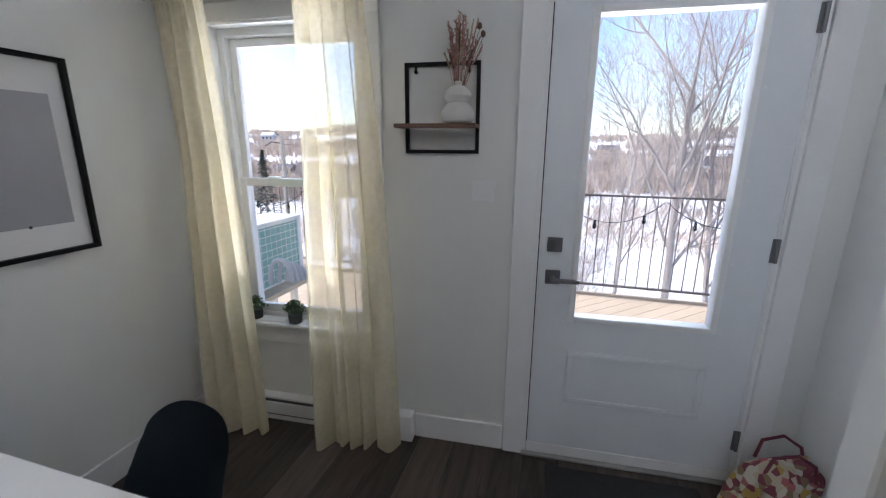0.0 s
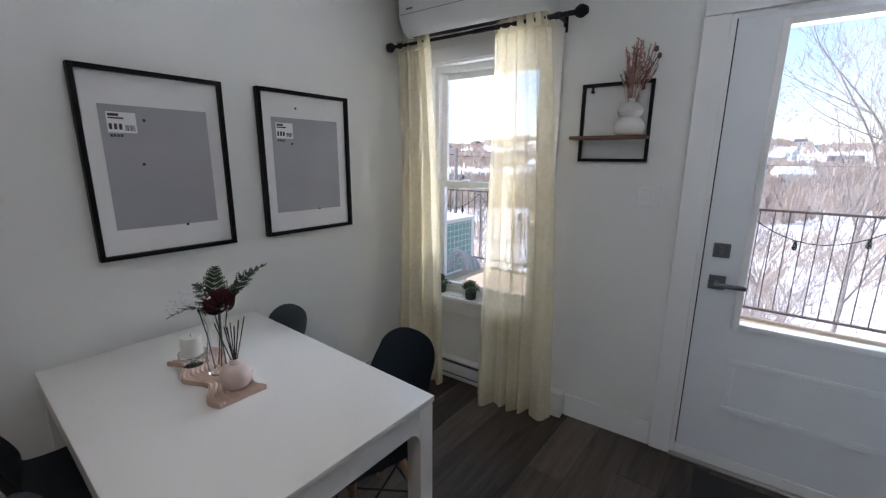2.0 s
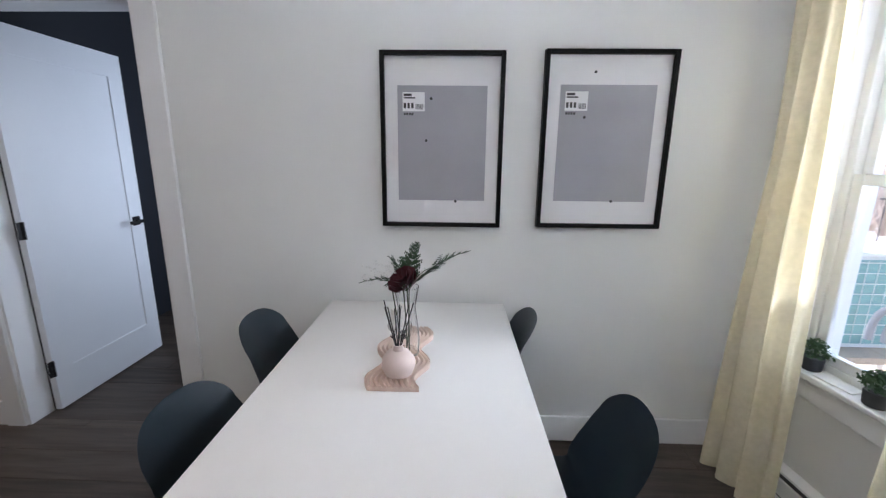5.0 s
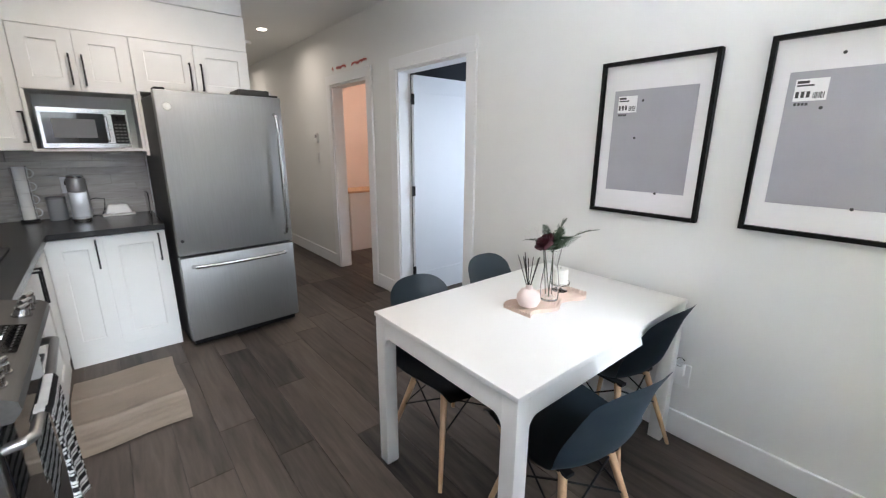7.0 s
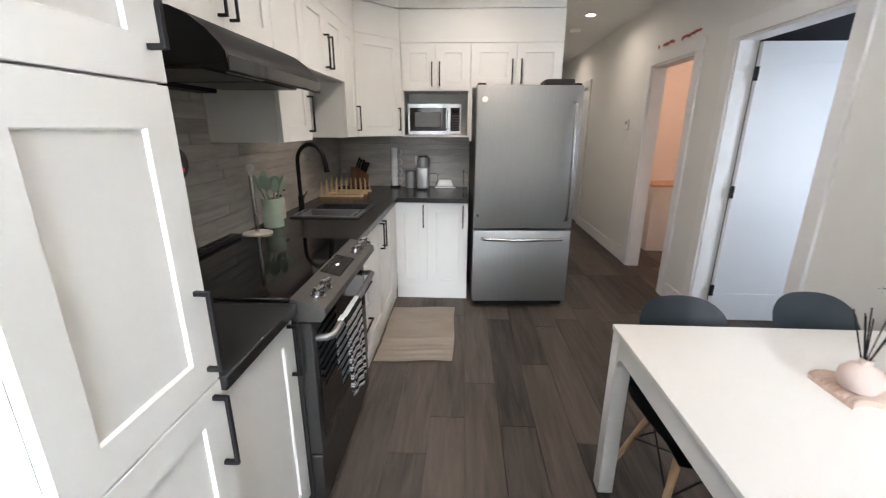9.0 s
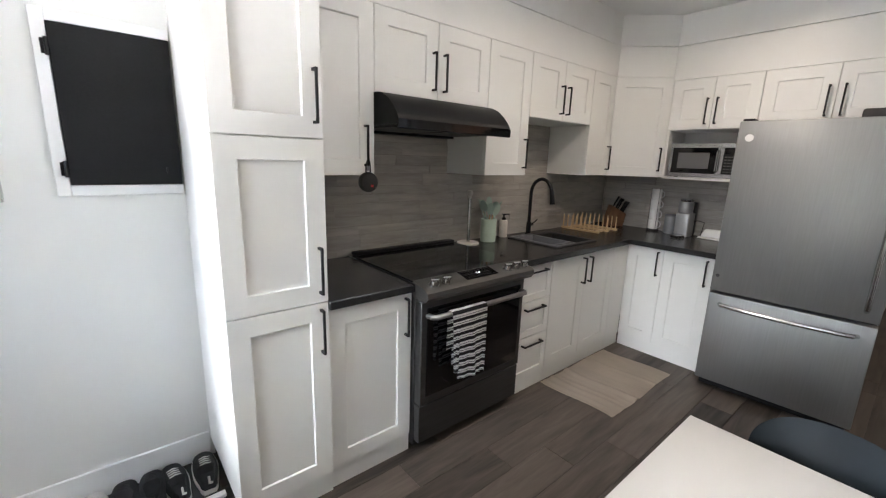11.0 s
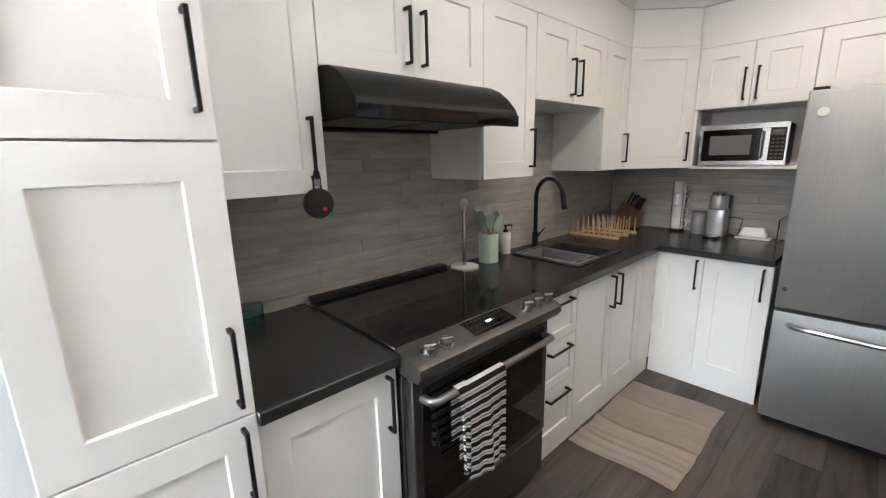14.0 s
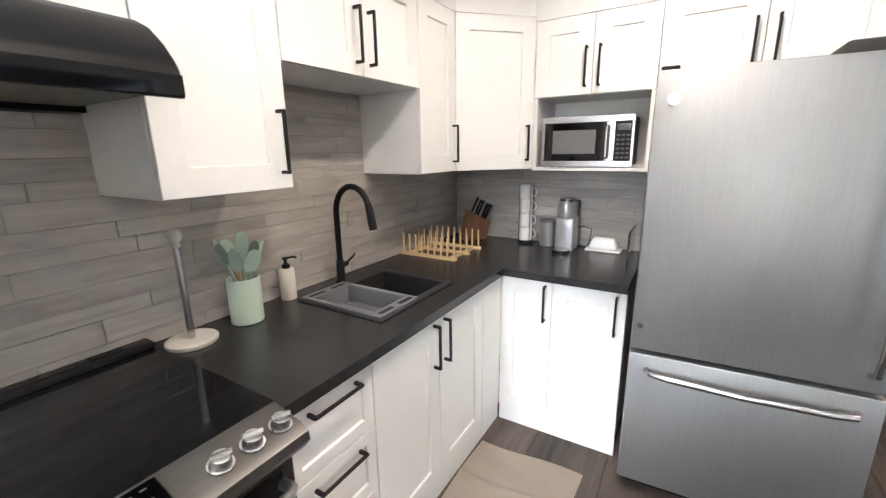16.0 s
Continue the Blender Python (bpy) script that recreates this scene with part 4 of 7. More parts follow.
fc.materials.append(glow("display_white", (0.9, 0.95, 1.0), 1.2))
ck2.parent = dsp
ck2.matrix_basis = pose(0.372, -0.008, 0.9115, 14, 0, 0)
# oven door, window, handle, drawer
od = box_part("oven_door", DSTEEL, rg, 0.006, -0.02, 0.275, RW - 0.006, 0.03, 0.825, bevel=0.004)
box_part("oven_window", BGLASS, od, 0.04, -0.024, 0.32, RW - 0.04, -0.018, 0.79, bevel=0.002)
bm = bmesh.new()
add_tube(bm, [(0.045, -0.02, 0.752), (0.045, -0.06, 0.756), (0.06, -0.075, 0.758), (RW / 2, -0.083, 0.76), (RW - 0.06, -0.075, 0.758), (RW - 0.045, -0.06, 0.756), (RW - 0.045, -0.02, 0.752)], 0.0135, n=12)
part("handle", bm, DULLS, od, "brushed steel bow handle")
box_part("storage_drawer", DSTEEL, rg, 0.006, -0.015, 0.06, RW - 0.006, 0.03, 0.268, bevel=0.004)

# striped towel over the oven handle
TOWEL = striped("striped_towel", (0.84, 0.835, 0.82), (0.012, 0.012, 0.013), 0.075, [(0.08, 0.32), (0.42, 0.46), (0.58, 0.8), (0.9, 0.93)])
tw = thing("dish_towel", KM(-1.900, 0, 2.380), "black and white striped dish towel hung over the oven handle", "towel")


def towel_at(x0, x1, drop_front, drop_back, seed):
    def at(u, v):
        x = x0 + (x1 - x0) * u
        total = drop_front + drop_back + 0.05
        s = v * total
        fold = 0.006 * math.sin(9 * u + seed) + 0.004 * math.sin(21 * u + 2 * seed)
        top = 0.7785
        if s < drop_front:
            k = 1 - s / drop_front
            return (x + 0.02 * k * math.sin(3 * u + seed), -0.102 + fold * k * 1.4 - 0.006 * k, top - 0.014 - (drop_front - s))
        if s < drop_front + 0.05:
            a = math.pi * (s - drop_front) / 0.05
            return (x, -0.081 - 0.0195 * math.cos(a), top - 0.014 + 0.013 * math.sin(a))
        return (x, -0.061 + 0.3 * fold * (s - drop_front) / total, top - 0.014 - (s - drop_front - 0.05))
    return at


bm = bmesh.new()
add_grid(bm, 18, 40, towel_at(0.17, 0.37, 0.36, 0.30, 0.6), thick=0.004)
part("towel", bm, TOWEL, tw)
bm = bmesh.new()
add_grid(bm, 8, 34, lambda u, v: tuple(Vector(towel_at(0.135, 0.19, 0.31, 0.2, 2.2)(u, v)) + Vector((0, -0.0 + 0.002, 0.0005))), thick=0.003)
part("towel_fold", bm, TOWEL, tw)

# ---- range hood ----
HOODB = mat("black_satin_paint", (0.006, 0.0063, 0.007), 0.42, spec=0.12, var=0.15, scale=6)
hd = thing("range_hood", KM(-1.862, 1.62, 0) @ pose(0, 0, 0), "black under-cabinet range hood", "range hood")
HW = 0.75
bm = bmesh.new()
prof = [(3.065, 0.0), (3.065, 0.172), (2.685, 0.172), (2.65, 0.167), (2.6, 0.145), (2.555, 0.11), (2.52, 0.072), (2.507, 0.052), (2.502, 0.0), (2.515, 0.0), (2.515, 0.02), (2.985, 0.02), (2.985, 0.0)]
ends = [[bm.verts.new((x, y, z)) for y, z in prof] for x in (0.0, HW)]
for k in range(len(prof)):
    j = (k + 1) % len(prof)
    bm.faces.new((ends[0][k], ends[0][j], ends[1][j], ends[1][k]))
bm.faces.new(ends[0]), bm.faces.new(list(reversed(ends[1])))
bmesh.ops.triangulate(bm, faces=[q for q in bm.faces if len(q.verts) > 4])
part("canopy", bm, HOODB, hd, smooth=30)
box_part("front_lip", BGLASS, hd, 0.0, 2.5, 0.004, HW, 2.5025, 0.043)
for x in (0.03, 0.39):
    bm = bmesh.new()
    add_box(bm, x, 2.6, 0.01, x + 0.33, 2.93, 0.019)
    part("filter", bm, DSTEEL, hd, "grey mesh filter", smooth=0)
box_part("light_lens", mat("frosted_lens", (0.6, 0.6, 0.58), 0.4), hd, 0.14, 2.53, 0.012, 0.36, 2.59, 0.0195)

# ---- dining corner ----
tb = thing("dining_table", pose(0.657, -1.711, 0), "white rectangular dining table with square legs", "table")
TL, TWD = 1.216, 0.805
box_part("tabletop", TABLEW, tb, -TL / 2, -TWD / 2, 0.732, TL / 2, TWD / 2, 0.752, bevel=0.003, seg=2)
for sx in (-1, 1):
    for sy in (-1, 1):
        bm = bmesh.new()
        x, y = sx * (TL / 2 - 0.004), sy * (TWD / 2 - 0.004)
        x1, y1 = x - sx * 0.062, y - sy * 0.062
        add_box(bm, x, y, 0.0, x1, y1, 0.7315, bevel=0.004, seg=2)
        # rounded brackets towards the aprons
        for axis in (0, 1):
            pts = [(0, 0), (0.05, 0)] + [(0.05 - 0.05 * math.sin(a), -0.05 + 0.05 * math.cos(a)) for a in [math.pi / 2 * k / 6 for k in range(1, 7)]]
            lo, hi = [], []
            for d, z in pts:
                if axis == 0:
                    lo.append(bm.verts.new((x1 - sx * d, y - sy * 0.004, 0.655 + z))), hi.append(bm.verts.new((x1 - sx * d, y - sy * 0.03, 0.655 + z)))
                else:
                    lo.append(bm.verts.new((x - sx * 0.004, y1 - sy * d, 0.655 + z))), hi.append(bm.verts.new((x - sx * 0.03, y1 - sy * d, 0.655 + z)))
            bm.faces.new(lo), bm.faces.new(list(reversed(hi)))
            for k in range(len(lo)):
                j = (k + 1) % len(lo)
                bm.faces.new((lo[k], lo[j], hi[j], hi[k]))
        part("leg", bm, TABLEW, tb)
for sy in (-1, 1):
    box_part("apron", TABLEW, tb, -TL / 2 + 0.066, sy * (TWD / 2 - 0.006), 0.655, TL / 2 - 0.066, sy * (TWD / 2 - 0.028), 0.7315)
for sx in (-1, 1):
    box_part("apron", TABLEW, tb, sx * (TL / 2 - 0.006), -TWD / 2 + 0.066, 0.655, sx * (TL / 2 - 0.028), TWD / 2 - 0.066, 0.7315)


def shell_point(u, v):
    """A moulded one-piece chair shell: v runs from the seat's front lip up to the back's top, u across. Local +y is the back."""
    s = 2 * u - 1
    path = [(-0.235, 0.428), (-0.19, 0.446), (-0.06, 0.436), (0.08, 0.43), (0.165, 0.462), (0.205, 0.535), (0.232, 0.625), (0.256, 0.71), (0.279, 0.765), (0.3, 0.812)]
    wide = [0.2, 0.222, 0.23, 0.232, 0.225, 0.21, 0.193, 0.174, 0.14, 0.0]
    f = v * (len(path) - 1)
    i = min(int(f), len(path) - 2)
    k = f - i

    def bend(seq):
        p0, p1, p2, p3 = seq[max(i - 1, 0)], seq[i], seq[i + 1], seq[min(i + 2, len(seq) - 1)]
        return 0.5 * (2 * p1 + (p2 - p0) * k + (2 * p0 - 5 * p1 + 4 * p2 - p3) * k * k + (3 * p1 - p0 - 3 * p2 + p3) * k ** 3)

    y, z, half = bend([p[0] for p in path]), bend([p[1] for p in path]), bend(wide)
    if f > 7.0:
        half = 0.174 * math.sqrt(max(1 - ((f - 7.0) / 2.0) ** 2.4, 0.0))
    bowl = s * s * min(half / 0.2, 1.0) ** 2
    up = min(max((v - 0.35) / 0.25, 0.0), 1.0)
    up = up * up * (3 - 2 * up)
    z += 0.05 * bowl * (1 - up) * min(1.0, 0.5 + 4 * v)
    y -= bowl * up * 0.085 * (1 - 0.5 * v)
    return (s * max(half, 0.003), y, z)


def dining_chair(m, label):
    ch = thing("dining_chair", m, label, "chair", group="chairs round the table")
    bm = bmesh.new()
    add_grid(bm, 18, 36, lambda u, v: shell_point(u, 1 - (1 - v) ** 1.5), thick=0.008)
    part("seat_shell", bm, SHELL, ch)
    feet = {}
    for sx in (-1, 1):
        for sy in (-1, 1):
            bm = bmesh.new()
            top, foot = (sx * 0.115, sy * 0.10 + 0.0, 0.405), (sx * 0.215, sy * 0.205 + 0.01, 0.0)
            add_rod(bm, foot, top, 0.009, 0.016, n=12)
            part("leg", bm, BEECH, ch, "pale beech dowel leg")
            feet[sx, sy] = [Vector(foot).lerp(Vector(top), t) for t in (0.55, 0.93)]
    for a, b in (((-1, -1), (1, -1)), ((1, -1), (1, 1)), ((1, 1), (-1, 1)), ((-1, 1), (-1, -1))):
        for p, q in ((a, b), (b, a)):
            bm = bmesh.new()
            add_rod(bm, feet[p][0], feet[q][1], 0.004, n=6)
            part("wire_brace", bm, BLACKM, ch, "thin black wire brace")
    bm = bmesh.new()
    for sx in (-1, 1):
        add_box(bm, sx * 0.13, -0.12, 0.403, sx * 0.095, 0.13, 0.415)
    add_box(bm, -0.1, -0.02, 0.405, 0.1, 0.02, 0.427)
    part("mount", bm, BLACKM, ch, smooth=0)
    return ch


first = dining_chair(pose(0.925, -1.355, 0, 0, 0, -9), "dark blue-grey moulded shell chair standing slightly askew at the table")
for m in (pose(0.30, -1.51, 0, 0, 0, -4), pose(0.955, -1.97, 0, 0, 0, 180), pose(0.385, -2.04, 0, 0, 0, 182)):
    mate = copy_thing(first, m)
    tagged(mate, "dark blue-grey moulded shell chair tucked under the table", "chair", "chairs round the table")

# ---- framed pictures ----
MATB = mat("white_mount_board", (0.76, 0.75, 0.75), 0.7, var=0.02)
GREYC = mat("grey_card_insert", (0.36, 0.355, 0.385), 0.5, var=0.05, scale=6, bump=0.06, bscale=300)
FRAMEB = mat("black_frame", (0.007, 0.007, 0.007), 0.45, spec=0.15, var=0.15)
LABELW = mat("label_white", (0.78, 0.78, 0.78), 0.5)
INK = mat("print_dark", (0.05, 0.05, 0.05), 0.6)
FRONT = glass("picture_glass")


def picture(y0, y1, z0, z1, label, knots):
    """Black frame on the wall x = 0; local x runs to +y, local -y faces the room."""
    p = thing("picture_frame", pose(0, y0, z0, 0, 0, 90), label, "picture", group="framed pictures")
    w, h = y1 - y0, z1 - z0
    bm = bmesh.new()
    for c in ((0, 0, 0.018, h), (w - 0.018, 0, w, h), (0.018, 0, w - 0.018, 0.018), (0.018, h - 0.018, w - 0.018, h)):
        add_box(bm, c[0], -0.036, c[1], c[2], -0.0005, c[3], bevel=0.0015)
    part("frame", bm, FRAMEB, p)
    box_part("mount", MATB, p, 0.017, -0.014, 0.017, w - 0.017, -0.004, h - 0.017)
    ix0, ix1, iz0, iz1 = 0.072, w - 0.072, 0.118, h - 0.136
    card = box_part("insert", GREYC, p, ix0, -0.0162, iz0, ix1, -0.0142, iz1)
    lx, lz = ix0 + 0.022, iz1 - 0.105
    lab = box_part("label", LABELW, card, lx, -0.0172, lz, lx + 0.095, -0.0163, lz + 0.078)
    bm = bmesh.new()
    add_box(bm, lx + 0.005, -0.0178, lz + 0.062, lx + 0.04, -0.0173, lz + 0.072)
    add_box(bm, lx + 0.005, -0.0178, lz + 0.052, lx + 0.055, -0.0173, lz + 0.058)
    for k in range(3):
        add_box(bm, lx + 0.005 + 0.016 * k, -0.0178, lz + 0.012, lx + 0.015 + 0.016 * k, -0.0173, lz + 0.034)
    for k in range(8):
        add_box(bm, lx + 0.056 + 0.0042 * k, -0.0178, lz + 0.008, lx + 0.056 + 0.0042 * k + (0.0028 if k % 3 else 0.0016), -0.0173, lz + 0.03)
    for k in range(4):
        add_box(bm, lx + 0.005 + 0.011 * k, -0.0168, lz - 0.016, lx + 0.013 + 0.011 * k, -0.0163, lz - 0.006)
    part("print", bm, INK, card, smooth=0)
    for kx, kz in knots:
        bm = bmesh.new()
        add_lathe(bm, [(0.006, 0.0), (0.006, 0.001), (0.0035, 0.001), (0.0035, 0.0)], n=14)
        part("mark", bm, INK, card, m=pose(kx * w, -0.0163, kz * h, 90, 0, 0))
    return p


picture(-1.868, -1.340, 1.108, 1.848, "black framed empty picture with grey card insert and price label", [(0.41, 0.745), (0.37, 0.51), (0.62, 0.155)])
picture(-1.176, -0.630, 1.112, 1.855, "black framed picture hung nearer the window, grey insert and label", [(0.39, 0.885), (0.33, 0.64), (0.6, 0.16)])

# ---- things on the window wall ----
SHEER = fabric_sheer("sheer_cream_cloth", (0.94, 0.85, 0.61), 0.4)


def curtain(label, u0t, u1t, u0b, u1b, folds, seed):
    """A sheer panel gathered on the rod, falling to the floor in folds."""
    c = thing("curtain", WM, label, "curtain", group="sheer curtains")

    def at(u, v):
        z = 2.235 - v * 2.215
        k = v ** 0.7
        uu = (u0t + (u1t - u0t) * u) * (1 - k) + (u0b + (u1b - u0b) * u) * k
        ph = 2 * math.pi * folds * (u + 0.05 * math.sin(5.3 * u + 2.1 * seed) + 0.025 * v * math.sin(9 * u + seed)) + seed
        amp = 0.012 + 0.022 * min(v * 2.2, 1)
        d = amp * math.sin(ph) + 0.45 * amp * math.sin(1.63 * ph + 1.3 * seed + 1.5 * v) + 0.014 * math.sin(4 * v + 4 * u + seed)
        gather = 0.005 * math.sin(34 * math.pi * u + 1.5 * math.sin(9 * u)) * max(0, 1 - v * 9)
        out = -0.125 - 0.075 * max(0, v - 0.35) / 0.65 * (0.6 + 0.4 * math.sin(2.2 * u + seed))
        hem = 0.02 * math.sin(ph * 0.5 + seed) * max(0, v - 0.9) * 10
        return (uu + 0.008 * math.cos(ph), out + d + gather, max(z + hem * 0.6, 0.012))
    bm = bmesh.new()
    add_grid(bm, 110, 60, at)
    part("cloth", bm, SHEER, c)
    bm = bmesh.new()
    add_tube(bm, [Vector(at(i / 60, 0.03)) + Vector((0, -0.004, 0)) for i in range(61)], 0.007, n=6)
    part("heading", bm, SHEER, c, "gathered rod pocket")
    return c


curtain("sheer cream curtain gathered against the room's corner, to the floor", 0.05, 0.315, 0.10, 0.455, 4, 0.4)
curtain("sheer cream curtain half across the window, touching the floor", 0.745, 1.06, 0.735, 1.195, 5, 1.7)
rod = thing("curtain_rod", WM @ pose(0, -0.125, 2.205), "black metal curtain rod with faceted end knobs", "curtain rod")
bm = bmesh.new()
add_rod(bm, (0.03, 0, 0), (0.62, 0, 0), 0.0095, n=14)
add_rod(bm, (0.62, 0, 0), (1.19, 0, 0), 0.0125, n=14)
part("rod", bm, BLACKM, rod)
for u, s in ((0.005, -1), (1.215, 1)):
    bm = bmesh.new()
    add_lathe(bm, [(0.013, -0.03), (0.02, -0.028), (0.03, -0.008), (0.03, 0.008), (0.016, 0.03), (0.004, 0.033)], n=7)
    part("finial", bm, BLACKM, rod, m=pose(u, 0, 0, 0, 90 * s, 0))
for u in (0.09, 1.1):
    bm = bmesh.new()
    add_box(bm, u - 0.006, 0.0, -0.006, u + 0.006, 0.124, 0.006)
    add_box(bm, u - 0.012, 0.118, -0.05, u + 0.012, 0.124, 0.03, bevel=0.002)
    add_rod(bm, (u - 0.012, 0, 0), (u + 0.012, 0, 0), 0.017, n=12)
    part("bracket", bm, BLACKM, rod)

ACW = mat("white_abs_plastic", (0.78, 0.78, 0.77), 0.3, var=0.02, scale=5)
ac = thing("wall_air_conditioner", WM @ pose(0.13, 0, 2.245), "white wall-mounted mini-split indoor unit", "air conditioner")
AL = 0.93
bm = bmesh.new()
prof = [(0.0, 0.0), (-0.13, 0.0), (-0.18, 0.03), (-0.205, 0.08), (-0.21, 0.2), (-0.19, 0.27), (-0.15, 0.29), (0.0, 0.29)]
xs = [(0.0, 0.84), (0.012, 0.94), (0.035, 1.0), (AL - 0.035, 1.0), (AL - 0.012, 0.94), (AL, 0.84)]
rings = [[bm.verts.new((x, y * k, 0.145 + (z - 0.145) * (0.5 + 0.5 * k))) for y, z in prof] for x, k in xs]
for a, b in zip(rings, rings[1:]):
    for k in range(len(prof)):
        j = (k + 1) % len(prof)
        bm.faces.new((a[k], a[j], b[j], b[k]))
bm.faces.new(rings[0]), bm.faces.new(list(reversed(rings[-1])))
part("housing", bm, ACW, ac, smooth=50)
box_part("louvre", ACW, ac, 0.05, -0.178, 0.006, AL - 0.05, -0.115, 0.012, bevel=0.003, m=pose(0, 0, 0, -10, 0, 0))
bm = bmesh.new()
add_box(bm, 0.05, -0.112, -0.001, AL - 0.05, -0.06, 0.0)
part("air_slot", bm, BLACKM, ac, smooth=0)
bm = bmesh.new()
add_box(bm, 0.03, -0.2085, 0.098, AL - 0.03, -0.2065, 0.1005)
part("panel_seam", bm, GREYP, ac, smooth=0)
box_part("badge", GREYP, ac, 0.08, -0.2105, 0.12, 0.125, -0.2085, 0.13)

ht = thing("baseboard_heater", WM @ pose(0.16, 0, 0), "white electric baseboard heater under the window", "heater")
HL = 1.08
bm = bmesh.new()
add_box(bm, 0.0, -0.055, 0.005, HL - 0.075, -0.0, 0.03)
add_box(bm, 0.0, -0.062, 0.045, HL - 0.075, -0.052, 0.118, bevel=0.002)
add_box(bm, 0.0, -0.058, 0.138, HL - 0.075, -0.0, 0.15, bevel=0.002)
add_box(bm, 0.0, -0.006, 0.03, HL - 0.075, -0.0, 0.138)
part("casing", bm, TRIM, ht)
bm = bmesh.new()
add_box(bm, 0.004, -0.05, 0.03, HL - 0.08, -0.008, 0.136)
part("element", bm, mat("heater_dark", (0.06, 0.06, 0.065), 0.6), ht, "dark element behind the grille", smooth=0)
box_part("end_cap", TRIM, ht, HL - 0.075, -0.066, 0.0, HL, -0.0, 0.153, bevel=0.004)

sw = thing("light_switch", WM @ pose(1.523, 0, 1.294), "white double rocker light switch on the wall", "switch")
box_part("plate", TRIM, sw, 0.0, -0.006, 0.0, 0.104, -0.0005, 0.1, bevel=0.002)
for k in (0.02, 0.056):
    box_part("rocker", ACW, sw, k, -0.009, 0.018, k + 0.029, -0.006, 0.082, bevel=0.002)

# square wall shelf with vase and dried flowers
SHW = streaked("walnut_board", (0.12, 0.06, 0.04), (0.26, 0.14, 0.1), 0, rough=0.55, gscale=10, squeeze=12, per_object=0.1)
sf = thing("wall_shelf", WM @ pose(1.215, 0, 1.507), "black square metal wall shelf with a wooden board", "shelf")
bm = bmesh.new()
for c in ((0, 0, 0.016, 0.383), (0.319, 0, 0.335, 0.383), (0.016, 0, 0.319, 0.016), (0.016, 0.367, 0.319, 0.383)):
    add_box(bm, c[0], -0.018, c[1], c[2], -0.001, c[3], bevel=0.001)
part("frame", bm, BLACKM, sf)
for x in (0.05, 0.285):
    bm = bmesh.new()
    add_rod(bm, (x, -0.009, 0.345), (x, -0.009, 0.367), 0.006, n=8)
    add_rod(bm, (x, -0.018, 0.345), (x, -0.001, 0.345), 0.008, n=8)
    part("hook", bm, BLACKM, sf)
box_part("board", SHW, sf, -0.018, -0.13, 0.108, 0.335, -0.0185, 0.124, bevel=0.002)
CERAM = mat("matte_white_ceramic", (0.72, 0.69, 0.66), 0.6, var=0.04, scale=10, bump=0.15, bscale=200)
vs = thing("ceramic_vase", WM @ pose(1.465, -0.075, 1.6315), "matte white two-bubble ceramic vase on the wall shelf", "vase")
bm = bmesh.new()
add_lathe(bm, [(0.04, 0), (0.06, 0.008), (0.071, 0.03), (0.066, 0.055), (0.05, 0.075), (0.042, 0.083), (0.05, 0.092), (0.058, 0.11), (0.052, 0.13), (0.033, 0.146), (0.02, 0.152), (0.019, 0.168), (0.014, 0.168), (0.014, 0.15)], n=28)
part("body", bm, CERAM, vs)
rnd = random.Random(3)
df = thing("dried_bouquet", WM @ pose(1.465, -0.075, 1.70), "dusty pink and brown dried flower bouquet in the vase", "flowers")
DRY = [mat("dry_pink", (0.42, 0.22, 0.19), 0.8, var=0.3, scale=40), mat("dry_brown", (0.16, 0.09, 0.07), 0.85, var=0.3, scale=40), mat("dry_straw", (0.45, 0.33, 0.24), 0.85, var=0.2, scale=40)]
for k in range(46):
    a, sp = rnd.uniform(0, 2 * math.pi), rnd.uniform(0.0, 0.09)
    h = rnd.uniform(0.22, 0.365) - sp * 0.6
    tip = Vector((math.cos(a) * sp + 0.01, math.sin(a) * sp * 0.5, h))
    base = Vector((math.cos(a) * 0.008, math.sin(a) * 0.008, 0.02))
    bm = bmesh.new()
    mid = base.lerp(tip, 0.6) + Vector((0, 0, 0.02))
    add_tube(bm, [base, mid, tip], 0.0012, n=4)
    for j in range(12):
        q = mid.lerp(tip, j / 11)
        d = Vector((rnd.uniform(-1, 1), rnd.uniform(-1, 1), rnd.uniform(0.2, 1.4))).normalized() * rnd.uniform(0.008, 0.02)
        add_rod(bm, q, q + d, 0.004, 0.001, n=4)
    part("dried_stem", bm, DRY[0 if k % 5 < 3 else (1 if k % 5 == 3 else 2)], df)
for dx, dz in ((0.085, 0.29), (0.1, 0.26)):
    bm = bmesh.new()
    add_tube(bm, [(0.0, 0, 0.03), (dx * 0.5, -0.01, 0.15), (dx, -0.01, dz)], 0.0013, n=4)
    add_lathe(bm, [(0.002, 0), (0.01, 0.006), (0.009, 0.02), (0.003, 0.026)], n=8, at=(dx, -0.01, dz))
    part("seed_head", bm, DRY[1], df)

# small plants on the sill
LEAF = mat("small_leaf_green", (0.05, 0.1, 0.045), 0.6, var=0.4, scale=30)
POT = mat("dark_grey_pot", (0.04, 0.042, 0.045), 0.7, var=0.2, scale=20)


